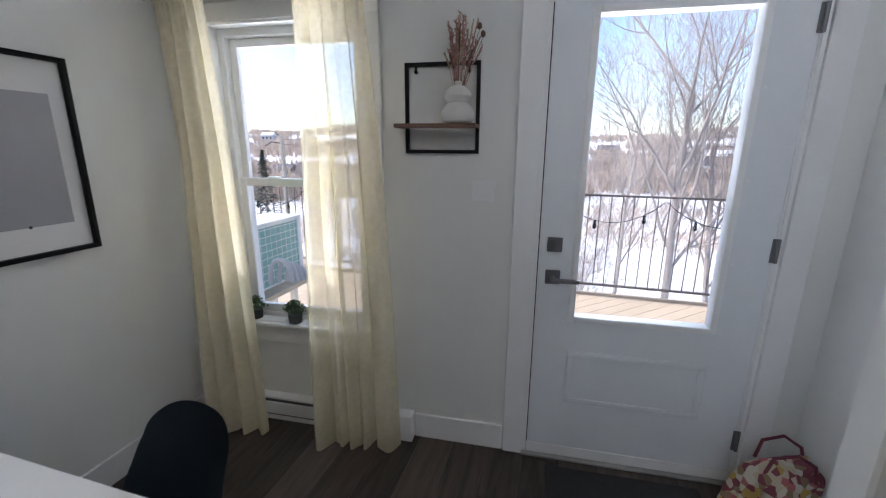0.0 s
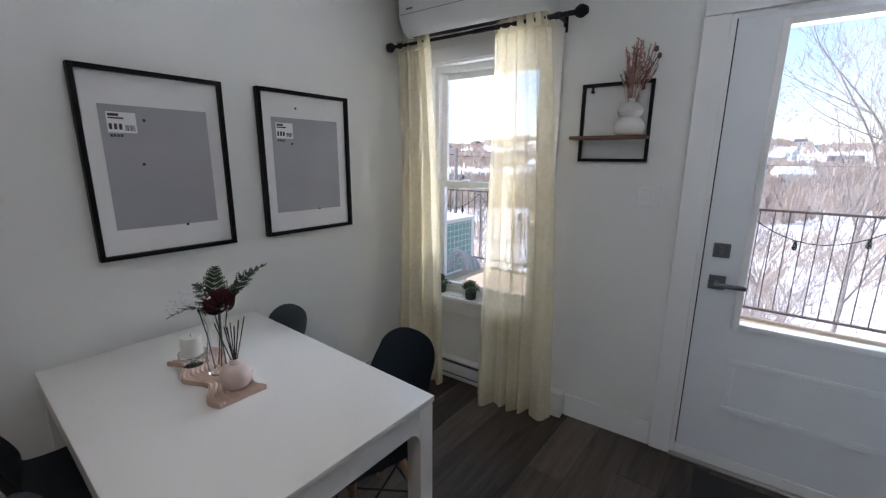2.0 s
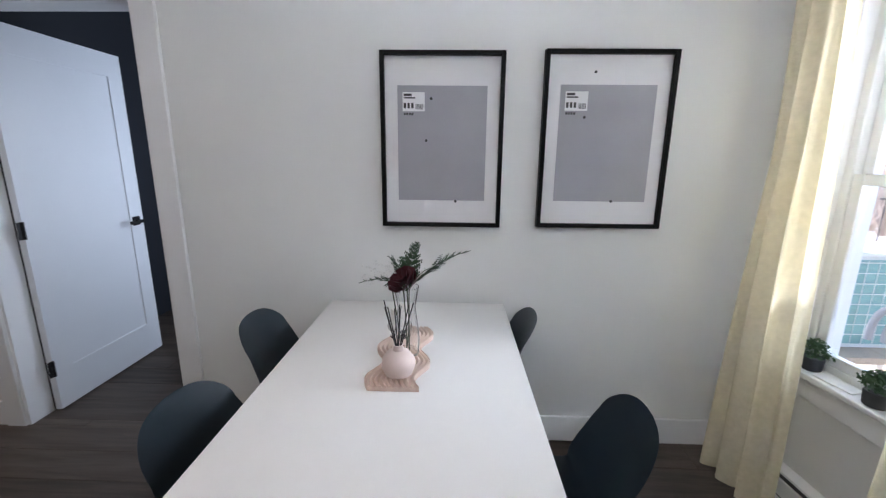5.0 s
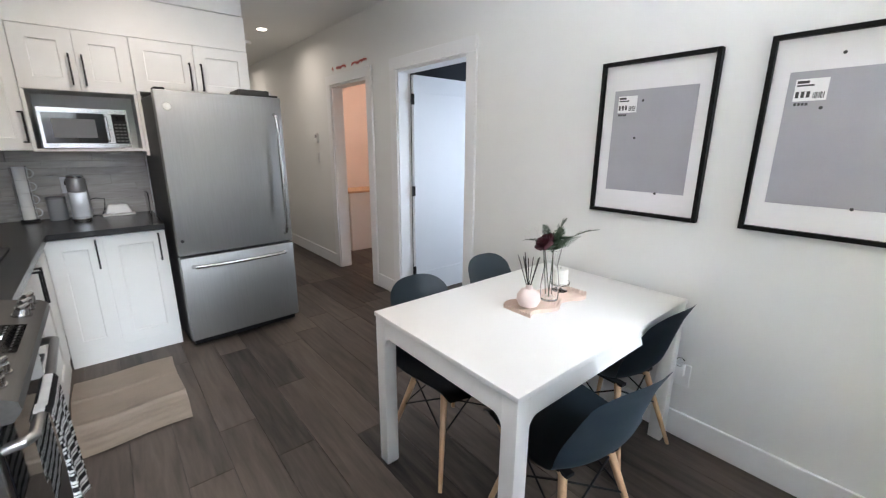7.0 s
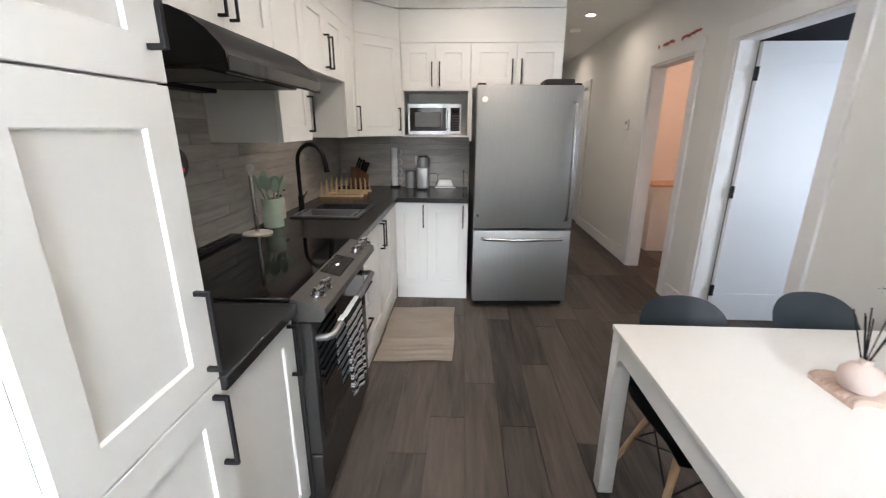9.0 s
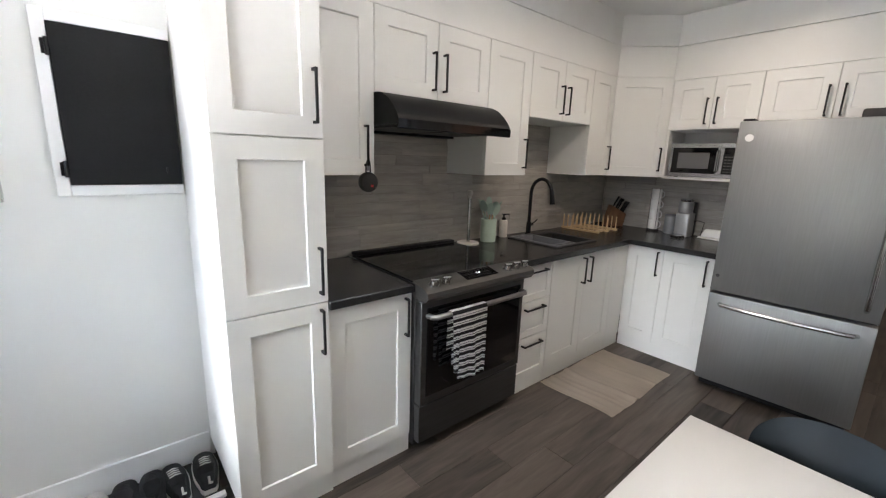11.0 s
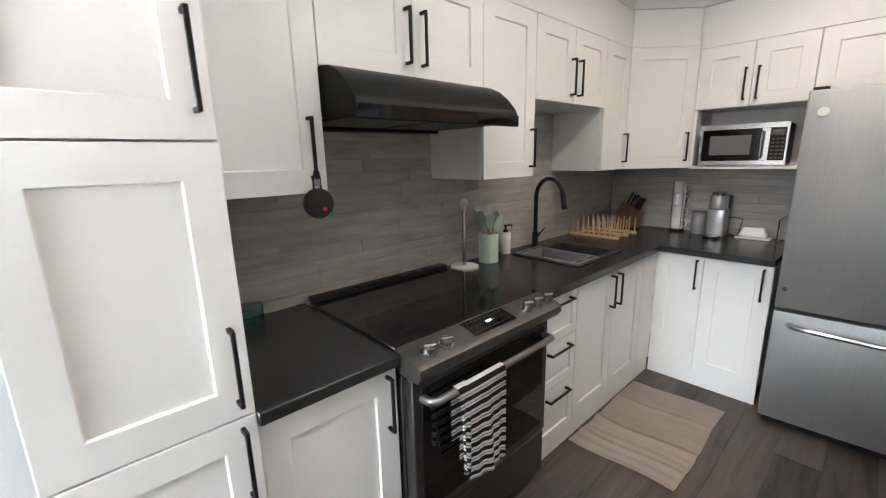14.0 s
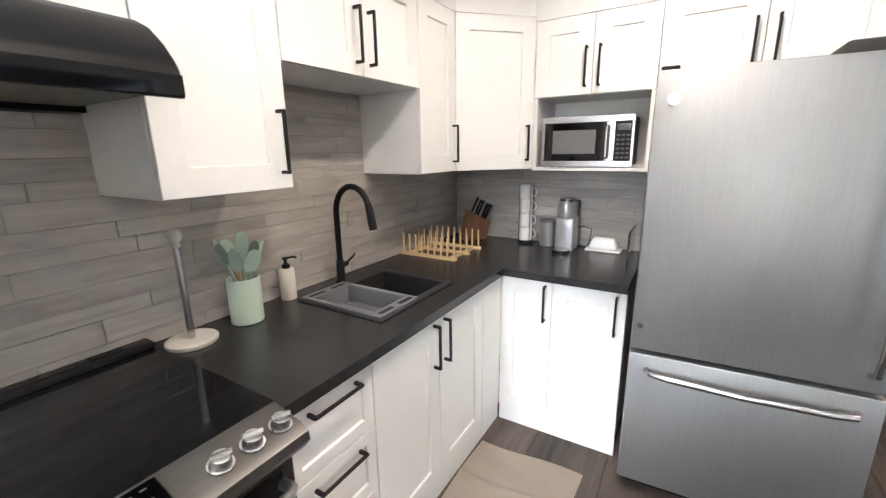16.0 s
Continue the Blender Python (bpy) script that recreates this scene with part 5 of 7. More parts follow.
def sill_plant(u, v, label, n, seed):
    rnd = random.Random(seed)
    p = thing("potted_plant", WM @ pose(u, v, 0.6025), label, "plant", group="plants on the sill")
    bm = bmesh.new()
    add_lathe(bm, [(0.028, 0), (0.034, 0.004), (0.038, 0.05), (0.036, 0.055), (0.03, 0.05)], n=18)
    part("pot", bm, POT, p)
    bm = bmesh.new()
    for k in range(n):
        a, e, r = rnd.uniform(0, 6.28), rnd.uniform(0.1, 1.5), rnd.uniform(0.035, 0.07)
        c = Vector((math.cos(a) * math.cos(e) * r, math.sin(a) * math.cos(e) * r * 0.8, 0.058 + math.sin(e) * r))
        t = Vector((rnd.uniform(-1, 1), rnd.uniform(-1, 1), rnd.uniform(-0.3, 1))).normalized() * 0.008
        s = t.orthogonal().normalized() * 0.004
        bm.faces.new([bm.verts.new(c + q) for q in (-t, s, t, -s)])
        if k % 6 == 0:
            add_tube(bm, [(0, 0, 0.045), c * 0.6 + Vector((0, 0, 0.02)), c], 0.0008, n=3)
    part("foliage", bm, LEAF, p, "fine green leaves", smooth=0)


sill_plant(0.575, -0.012, "small green artificial plant in a dark pot on the sill", 420, 1)
sill_plant(0.325, 0.0, "small green plant on the sill behind the curtain", 300, 2)
bm = bmesh.new()
add_box(bm, -0.07, -0.025, 0, 0.07, 0.025, 0.006, bevel=0.002)
solid("sill_tray", bm, ACW, WM @ pose(0.44, -0.01, 0.6025, 0, 0, 6), "thin white tray lying on the window sill", "tray")

# ---- on the table ----
BOARD = streaked("pale_wavy_wood", (0.55, 0.4, 0.32), (0.68, 0.53, 0.44), 0, rough=0.6, gscale=12, squeeze=10, per_object=0.0)
bd2 = thing("serving_board", pose(0.585, -1.71, 0.7525), "pale wavy-edged grooved wooden serving board on the table", "board")


def wave(x):
    return 0.02 * math.sin(2 * math.pi * (x + 0.2) / 0.21)


bm = bmesh.new()
nx, ny = 60, 80
rows = []
for i in range(nx + 1):
    x = -0.215 + 0.43 * i / nx
    row = []
    for j in range(ny + 1):
        s = j / ny
        y = -0.075 + 0.15 * s + wave(x)
        g = 0.0 if j in (0, ny) else 0.007 * (0.5 + 0.5 * math.cos(2 * math.pi * s * 10))
        row.append(bm.verts.new((x, y, 0.018 - g)))
    rows.append(row)
for i in range(nx):
    for j in range(ny):
        bm.faces.new((rows[i][j], rows[i + 1][j], rows[i + 1][j + 1], rows[i][j + 1]))
edge = [r[0] for r in rows] + rows[-1][1:] + [r[-1] for r in reversed(rows[:-1])] + list(reversed(rows[0][1:-1]))
low = [bm.verts.new((v.co.x, v.co.y, 0.0)) for v in edge]
for k in range(len(edge)):
    j = (k + 1) % len(edge)
    bm.faces.new((edge[k], low[k], low[j], edge[j]))
bm.faces.new(low)
part("board", bm, BOARD, bd2, smooth=50)
BZ = 0.771
df2 = thing("reed_diffuser", pose(0.735, -1.705, BZ), "round blush ceramic reed diffuser with black sticks", "diffuser")
bm = bmesh.new()
add_lathe(bm, [(0.022, 0), (0.04, 0.006), (0.051, 0.03), (0.049, 0.052), (0.034, 0.073), (0.016, 0.08), (0.014, 0.095), (0.016, 0.098), (0.011, 0.098), (0.010, 0.09)], n=28)
part("bottle", bm, mat("blush_ceramic", (0.62, 0.5, 0.45), 0.55, var=0.04, scale=12, bump=0.1, bscale=200), df2)
rnd = random.Random(4)
for k in range(8):
    a = 2 * math.pi * k / 8 + rnd.uniform(-0.3, 0.3)
    sp = rnd.uniform(0.02, 0.055)
    bm = bmesh.new()
    add_rod(bm, (-math.cos(a) * 0.006, -math.sin(a) * 0.006, 0.04), (math.cos(a) * sp + 0.012, math.sin(a) * sp, rnd.uniform(0.215, 0.235)), 0.0018, n=6)
    part("reed", bm, BLACKM, df2, "black diffuser reed")
gv = thing("glass_vase", pose(0.60, -1.695, BZ), "clear waisted glass vase with stems in water", "vase")
bm = bmesh.new()
add_lathe(bm, [(0.036, 0.0), (0.041, 0.004), (0.043, 0.06), (0.034, 0.13), (0.029, 0.165), (0.041, 0.235), (0.0385, 0.235), (0.0265, 0.165), (0.0315, 0.13), (0.040, 0.06), (0.037, 0.012), (0.001, 0.01)], n=24)
vb = part("vase_body", bm, CLEAR, gv)
vb.visible_shadow = False
bq = thing("bouquet", pose(0.60, -1.695, BZ), "dark red rose with fern leaves and baby's breath", "flowers")
FERN = mat("fern_green", (0.018, 0.05, 0.018), 0.55, var=0.35, scale=25)
rnd = random.Random(8)


def fern(base, tip, n, size):
    base, tip = Vector(base), Vector(tip)
    bm = bmesh.new()
    sag = [base.lerp(tip, k / 10) + Vector((0, 0, 0.025 * math.sin(math.pi * k / 10))) for k in range(11)]
    add_tube(bm, sag, 0.0012, n=4)
    d = (tip - base).normalized()
    side = d.cross(Vector((0, 0, 1))).normalized()
    up = side.cross(d)
    for k in range(n):
        t = 0.15 + 0.85 * k / n
        p = base.lerp(tip, t) + Vector((0, 0, 0.025 * math.sin(math.pi * t)))
        ln = size * (1.15 - t) * 1.2
        for s in (-1, 1):
            axis = (side * s + d * 0.7 + up * rnd.uniform(-0.2, 0.3)).normalized()
            m = 5
            for j in range(m):
                q = p + axis * ln * (j + 0.5) / m
                w = ln * 0.42 * (1 - j / m * 0.75)
                for s2 in (-1, 1):
                    t2 = (d * s2 + axis * 0.6).normalized()
                    nb = t2.cross(up).normalized() * w * 0.45
                    bm.faces.new([bm.verts.new(v) for v in (q, q + t2 * w * 0.5 + nb, q + t2 * w, q + t2 * w * 0.5 - nb)])
    return bm


for tip, n, sz in (((-0.01, 0.205, 0.355), 8, 0.062), ((0.03, 0.11, 0.31), 7, 0.05), ((-0.04, 0.035, 0.375), 8, 0.05), ((0.02, -0.15, 0.25), 6, 0.04), ((0.0, -0.06, 0.335), 7, 0.042), ((-0.1, -0.02, 0.31), 6, 0.042)):
    part("fern_frond", fern((0, 0, 0.22), tip, n, sz), FERN, bq, smooth=0)
bm = bmesh.new()
for s in range(26):
    a = s * 2.4
    r = 0.004 + 0.0011 * s
    c = Vector((math.cos(a) * r * 0.7, math.sin(a) * r * 0.7, -0.0006 * s))
    out = Vector((math.cos(a), math.sin(a), 0))
    tang = Vector((-math.sin(a), math.cos(a), 0))
    hgt = 0.03 - 0.0003 * s
    w = 0.008 + 0.0006 * s
    g = [[bm.verts.new(c + tang * w * (u - 1) * (1 if v < 2 else 0.75) + out * (0.003 * v * v + r * 0.35 * (v == 1) + r * 0.35 * (v == 2)) + Vector((0, 0, hgt * v / 2 - 0.006))) for v in range(3)] for u in range(3)]
    for u in range(2):
        for v in range(2):
            bm.faces.new((g[u][v], g[u + 1][v], g[u + 1][v + 1], g[u][v + 1]))
part("rose", bm, mat("dark_red_petals", (0.06, 0.008, 0.014), 0.6, var=0.3, scale=30), bq, "dark red rose head", m=pose(0.055, -0.005, 0.275, 25, 35, 0) @ Matrix.Diagonal((1.15, 1.15, 1.15, 1)))
bm = bmesh.new()
for a, b in (((0.0, 0.0, 0.02), (0.055, -0.005, 0.275)), ((0.02, 0.01, 0.02), (-0.01, 0.0, 0.24)), ((-0.02, 0.0, 0.02), (0.01, 0.01, 0.25)), ((0.0, -0.02, 0.02), (0.0, -0.05, 0.25))):
    a, b = Vector(a), Vector(b)
    add_tube(bm, [a, a.lerp(b, 0.5) + Vector((0.004, 0.003, 0)), b], 0.0022, n=5)
part("stems", bm, mat("stem_green", (0.05, 0.06, 0.03), 0.6), bq)
bm = bmesh.new()
for k in range(60):
    p = Vector((rnd.uniform(-0.05, 0.06), rnd.uniform(-0.14, -0.02), 0.26 + rnd.uniform(-0.02, 0.06)))
    bmesh.ops.create_icosphere(bm, subdivisions=1, radius=rnd.uniform(0.002, 0.0042), matrix=Matrix.Translation(p))
    if k % 3 == 0:
        add_tube(bm, [(0, -0.02, 0.235), p * 0.6 + Vector((0, 0, 0.1)), p], 0.0005, n=3)
tagged(part("small_blossoms", bm, mat("breath_white", (0.7, 0.7, 0.68), 0.7), bq, "tiny white blossoms"), kind="stuff")
cd = thing("candle_holder", pose(0.462, -1.735, BZ), "white pillar candle on a clear glass foot", "candle")
bm = bmesh.new()
add_lathe(bm, [(0.038, 0.0), (0.036, 0.004), (0.01, 0.01), (0.007, 0.02), (0.012, 0.028), (0.045, 0.032), (0.047, 0.045), (0.044, 0.045), (0.042, 0.035), (0.001, 0.034)], n=24)
gl = part("glass_foot", bm, CLEAR, cd)
gl.visible_shadow = False
bm = bmesh.new()
add_lathe(bm, [(0.033, 0.0355), (0.035, 0.038), (0.035, 0.105), (0.033, 0.109), (0.02, 0.107), (0.0005, 0.107)], n=24)
part("candle", bm, mat("white_wax", (0.78, 0.76, 0.7), 0.5, var=0.03), cd)
bm = bmesh.new()
add_rod(bm, (0, 0, 0.106), (0.002, 0, 0.118), 0.0012, n=5)
part("wick", bm, BLACKM, cd)

# wall socket with a plug-in freshener by the table
so = thing("wall_socket", pose(0, -1.345, 0.285, 0, 0, 90), "white wall socket with a plug-in air freshener", "socket")
box_part("plate", TRIM, so, 0.0, -0.006, 0.0, 0.085, -0.0005, 0.12, bevel=0.002)
bm = bmesh.new()
add_box(bm, 0.018, -0.035, 0.062, 0.062, -0.006, 0.12, bevel=0.006, seg=2)
fr2 = part("freshener", bm, ACW, so)
bm = bmesh.new()
add_lathe(bm, [(0.018, 0), (0.02, 0.004), (0.02, 0.03), (0.012, 0.036)], n=16)
part("refill", bm, CLEAR, fr2, m=pose(0.04, -0.03, 0.118))

# ---- on the worktops ----
CZ = 0.9105
MARB = mat("pale_marble", (0.6, 0.57, 0.53), 0.3, var=0.2, scale=25)
ph = thing("paper_towel_holder", pose(2.955, -2.755, CZ), "steel paper towel holder on a marble foot, empty", "holder")
bm = bmesh.new()
add_lathe(bm, [(0.075, 0), (0.077, 0.003), (0.077, 0.013), (0.072, 0.016), (0.001, 0.016)], n=32)
part("foot", bm, MARB, ph)
bm = bmesh.new()
add_rod(bm, (0, 0, 0.016), (0, 0, 0.32), 0.0115, n=16)
part("post", bm, CHROME, ph)
bm = bmesh.new()
add_lathe(bm, [(0.009, 0.32), (0.012, 0.323), (0.012, 0.33), (0.009, 0.335), (0.019, 0.345), (0.022, 0.359), (0.016, 0.373), (0.001, 0.378)], n=18)
part("knob", bm, MARB, ph)

MINT = mat("sage_green_ceramic", (0.47, 0.58, 0.48), 0.45, var=0.03, scale=8)
SAGE = mat("sage_silicone", (0.36, 0.47, 0.39), 0.6, var=0.06, scale=15)
cr = thing("utensil_crock", pose(2.955, -2.955, CZ), "sage green crock holding kitchen utensils", "crock")
bm = bmesh.new()
add_lathe(bm, [(0.053, 0), (0.056, 0.003), (0.057, 0.165), (0.054, 0.168), (0.051, 0.165), (0.05, 0.01), (0.001, 0.01)], n=28)
part("pot", bm, MINT, cr)
rnd = random.Random(12)
for k in range(8):
    a = 2 * math.pi * k / 8
    tip = Vector((math.cos(a) * 0.055, math.sin(a) * 0.05, rnd.uniform(0.2, 0.24)))
    base = Vector((-math.cos(a) * 0.02, -math.sin(a) * 0.02, 0.02))
    n3 = (tip - base).normalized()
    u = thing("utensil", pose(2.955, -2.955, CZ), "sage silicone kitchen utensil standing in the crock", "utensil", group="utensils in the crock")
    bm = bmesh.new()
    add_tube(bm, [base, tip], 0.005, n=8)
    part("shaft", bm, BEECH if k % 3 == 0 else SAGE, u)
    bm = bmesh.new()
    side = n3.cross(Vector((math.cos(a), math.sin(a), 0))).normalized()
    nn, wid, ln = 14, (0.033, 0.026, 0.036, 0.022)[k % 4], (0.092, 0.1, 0.088, 0.105)[k % 4]
    depth = n3.cross(side).normalized()
    lo = []
    for j in range(nn):
        g = 2 * math.pi * j / nn
        shape = 1.0 if k % 4 in (0, 2) else (1 if abs(math.cos(g)) < 0.7 else 0.9)
        lo.append(tip + n3 * (ln / 2 + ln / 2 * math.cos(g) * shape - 0.008) + side * wid * math.sin(g) + depth * (0.006 if k % 4 == 2 else 0.0))
    f1 = [bm.verts.new(v - depth * 0.003) for v in lo]
    f2 = [bm.verts.new(v + depth * 0.003) for v in lo]
    bm.faces.new(f1), bm.faces.new(list(reversed(f2)))
    for j in range(nn):
        bm.faces.new((f1[j], f2[j], f2[(j + 1) % nn], f1[(j + 1) % nn]))
    part("head", bm, SAGE, u)

sd = thing("soap_dispenser", pose(3.015, -3.185, CZ), "cream soap dispenser with a black pump", "dispenser")
bm = bmesh.new()
add_lathe(bm, [(0.03, 0), (0.032, 0.003), (0.032, 0.125), (0.028, 0.132), (0.014, 0.134)], n=24)
part("bottle", bm, mat("cream_ceramic", (0.68, 0.63, 0.56), 0.5, var=0.05, scale=30), sd)
bm = bmesh.new()
add_lathe(bm, [(0.016, 0.134), (0.016, 0.15), (0.008, 0.153), (0.006, 0.17), (0.012, 0.171), (0.012, 0.18), (0.003, 0.181)], n=16)
add_tube(bm, [(0, 0, 0.176), (-0.02, -0.03, 0.178), (-0.024, -0.036, 0.172)], 0.0045, n=8)
part("pump", bm, BLACKM, sd)

fa = thing("kitchen_faucet", pose(2.985, -3.46, 0.911), "matte black gooseneck pull-down faucet", "faucet")
bm = bmesh.new()
add_lathe(bm, [(0.026, 0), (0.026, 0.006), (0.02, 0.012), (0.019, 0.10), (0.0145, 0.105)], n=20)
part("base", bm, BLACKM, fa)
bm = bmesh.new()
pts = [(0, 0, 0.1), (0, 0, 0.33)] + [(-0.09 + 0.09 * math.cos(a), -0.012 * (1 - math.cos(a)), 0.33 + 0.12 * math.sin(a)) for a in [math.pi * k / 14 for k in range(1, 13)]]
add_tube(bm, pts, 0.0135, n=14)
part("neck", bm, BLACKM, fa)
bm = bmesh.new()
e = Vector(pts[-1])
add_tube(bm, [e, e + Vector((-0.009, -0.002, -0.04)), e + Vector((-0.022, -0.004, -0.12))], [0.0145, 0.017, 0.0185], n=14)
part("spray_head", bm, BLACKM, fa)
bm = bmesh.new()
add_rod(bm, (0, -0.015, 0.075), (0, -0.045, 0.08), 0.012, n=12)
add_tube(bm, [(0, -0.04, 0.082), (-0.01, -0.075, 0.105), (-0.012, -0.09, 0.118)], [0.006, 0.005, 0.004], n=8)
part("lever", bm, BLACKM, fa)

dr2 = thing("dish_rack", pose(2.865, -4.17, CZ), "pale wooden plate rack with three rows of pegs, empty", "rack")
PEG = streaked("light_bamboo", (0.5, 0.34, 0.18), (0.68, 0.5, 0.3), 2, rough=0.5, gscale=14, squeeze=8, per_object=0.2)
RACK_ROWS = (0.14, -0.015, -0.165)
for y in RACK_ROWS:
    box_part("rail", PEG, dr2, -0.185, y - 0.012, 0.0, 0.185, y + 0.012, 0.018, bevel=0.002)
for x in (-0.14, 0.14):
    box_part("cross_rail", PEG, dr2, x - 0.01, RACK_ROWS[2] + 0.0125, 0.001, x + 0.01, RACK_ROWS[0] - 0.0125, 0.0155)
bm = bmesh.new()
add_rod(bm, (0, 0, 0.0175), (0, 0, 0.125), 0.0055, 0.005, n=8)
peg_mesh = mesh_of("peg", bm, PEG)
for y in RACK_ROWS:
    for k in range(9):
        peg = new("peg", peg_mesh)
        peg.parent = dr2
        peg.location = (-0.17 + 0.0425 * k, y, 0)

KBW = streaked("acacia_block", (0.1, 0.045, 0.022), (0.26, 0.125, 0.06), 2, rough=0.5, gscale=10, squeeze=8, per_object=0.1)
kb = thing("knife_block", pose(2.875, -4.60, CZ, 0, 0, -40), "warm brown wooden knife block with black-handled knives", "knife block")
bm = bmesh.new()
lo = [(-0.05, -0.09, 0), (0.05, -0.09, 0), (0.05, 0.08, 0), (-0.05, 0.08, 0)]
hi = [(-0.05, -0.11, 0.12), (0.05, -0.11, 0.12), (0.05, 0.03, 0.2), (-0.05, 0.03, 0.2)]
a = [bm.verts.new(v) for v in lo]
b = [bm.verts.new(v) for v in hi]
bm.faces.new(a), bm.faces.new(b)
for k in range(4):
    bm.faces.new((a[k], a[(k + 1) % 4], b[(k + 1) % 4], b[k]))
bmesh.ops.bevel(bm, geom=bm.edges[:], offset=0.004, segments=2, affect="EDGES")
part("block", bm, KBW, kb)
for k, (x, y) in enumerate(((-0.03, -0.08), (0.0, -0.08), (0.03, -0.08), (-0.022, -0.03), (0.022, -0.03), (0.0, 0.005))):
    z = 0.12 + (y + 0.11) / 0.14 * 0.08
    bm = bmesh.new()
    add_tube(bm, [(x, y, z - 0.005), (x, y - 0.035, z + 0.07), (x, y - 0.05, z + 0.095)], [0.009, 0.0085, 0.011], n=8)
    part("knife_handle", bm, BLACKM, kb, "black knife handle")

WCUP = mat("white_glazed", (0.76, 0.76, 0.75), 0.25, var=0.02)
ms = thing("mug_stand", pose(2.51, -4.655, CZ), "chrome wire stand for a stack of cups", "stand")
bm = bmesh.new()
add_lathe(bm, [(0.05, 0), (0.052, 0.004), (0.048, 0.018), (0.001, 0.018)], n=24)
part("foot", bm, BLACKM, ms)
for a in (0.9, 2.4, 3.9, 5.2):
    bm = bmesh.new()
    add_rod(bm, (0.05 * math.cos(a), 0.05 * math.sin(a), 0.01), (0.05 * math.cos(a), 0.05 * math.sin(a), 0.385), 0.0022, n=6)
    part("wire", bm, CHROME, ms)
for k in range(4):
    mg = thing("mug", pose(2.51, -4.655, CZ + 0.019 + 0.09 * k), "white straight-sided mug in a stack", "mug", group="stacked mugs")
    bm = bmesh.new()
    add_lathe(bm, [(0.038, 0), (0.042, 0.003), (0.0445, 0.088), (0.042, 0.088), (0.039, 0.008), (0.001, 0.008)], n=28)
    part("cup", bm, WCUP, mg)
    bm = bmesh.new()
    add_tube(bm, [(-0.043 - 0.027 * math.sin(a), 0.012 * math.sin(a), 0.045 + 0.028 * math.cos(a)) for a in [math.pi * j / 10 for j in range(11)]], 0.004, n=8)
    part("cup_handle", bm, WCUP, mg)

SILV = mat("silver_plastic", (0.42, 0.43, 0.44), 0.3, metal=0.6, var=0.04)
km = thing("coffee_maker", pose(2.23, -4.535, CZ), "slim silver single-serve coffee maker", "coffee maker")
box_part("column", SILV, km, -0.055, -0.13, 0.0, 0.055, 0.0, 0.2, bevel=0.012, seg=3)
box_part("water_tank", mat("dark_tank", (0.06, 0.065, 0.07), 0.3), km, -0.05, -0.19, 0.0, 0.05, -0.132, 0.29, bevel=0.01, seg=2)
bm = bmesh.new()
add_lathe(bm, [(0.054, 0.2), (0.056, 0.205), (0.056, 0.285), (0.05, 0.295), (0.001, 0.296)], n=28, at=(0, -0.05, 0))
part("brew_head", bm, SILV, km)
bm = bmesh.new()
add_lathe(bm, [(0.047, 0.294), (0.048, 0.31), (0.04, 0.318), (0.001, 0.318)], n=28, at=(0, -0.05, 0))
part("lid", bm, CHROME, km, "polished lid")
bm = bmesh.new()
add_lathe(bm, [(0.05, 0), (0.052, 0.004), (0.052, 0.02), (0.048, 0.024), (0.001, 0.024)], n=28, at=(0, 0.045, 0))
part("drip_tray", bm, CHROME, km)
bm = bmesh.new()
add_tube(bm, [(-0.05, -0.1, 0.13), (-0.09, -0.11, 0.14), (-0.14, -0.1, 0.13), (-0.13, -0.1, 0.06), (-0.11, -0.14, 0.005), (-0.05, -0.17, 0.005)], 0.003, n=6)
part("cord", bm, BLACKM, km)
cn = thing("canister", pose(2.36, -4.655, CZ), "plain grey metal canister", "canister")
bm = bmesh.new()
add_lathe(bm, [(0.05, 0), (0.052, 0.003), (0.052, 0.15)], n=28)
part("body", bm, mat("grey_metal", (0.3, 0.31, 0.32), 0.4, metal=0.3), cn)
bm = bmesh.new()
add_lathe(bm, [(0.0525, 0.15), (0.053, 0.158), (0.048, 0.165), (0.001, 0.165)], n=28)
part("lid", bm, GREYP, cn)
bt = thing("butter_dish", pose(2.02, -4.655, CZ), "white ceramic butter dish with a lid", "butter dish")
box_part("plate", WCUP, bt, -0.1, -0.055, 0.0, 0.1, 0.055, 0.014, bevel=0.006, seg=2)
bm = bmesh.new()
add_box(bm, -0.082, -0.042, 0.0142, 0.082, 0.042, 0.082, bevel=0.014, seg=3)
for v in bm.verts:
    k = 1 - 0.28 * max(0, (v.co.z - 0.02) / 0.06)
    v.co.x *= k
    v.co.y *= k
part("lid", bm, WCUP, bt)
ol = thing("wall_socket", pose(2.32, BY + 0.009, 1.09, 0, 0, 180), "white socket on the stone splashback", "socket")
box_part("plate", TRIM, ol, 0.0, -0.008, 0.0, 0.07, -0.002, 0.115, bevel=0.002)
box_part("outlet_face", ACW, ol, 0.018, -0.0105, 0.02, 0.052, -0.008, 0.095, bevel=0.002)
bm = bmesh.new()
add_box(bm, 0.022, -0.035, 0.058, 0.048, -0.0105, 0.09, bevel=0.004)
part("plug", bm, BLACKM, ol, "black plug")
cb = thing("glass_board", pose(1.845, -4.42, CZ, 0, 0, 0), "clear upright glass board against the end panel", "board")
gp = box_part("pane", CLEAR, cb, -0.004, -0.13, 0.0, 0.004, 0.13, 0.19, bevel=0.002)
gp.visible_shadow = False

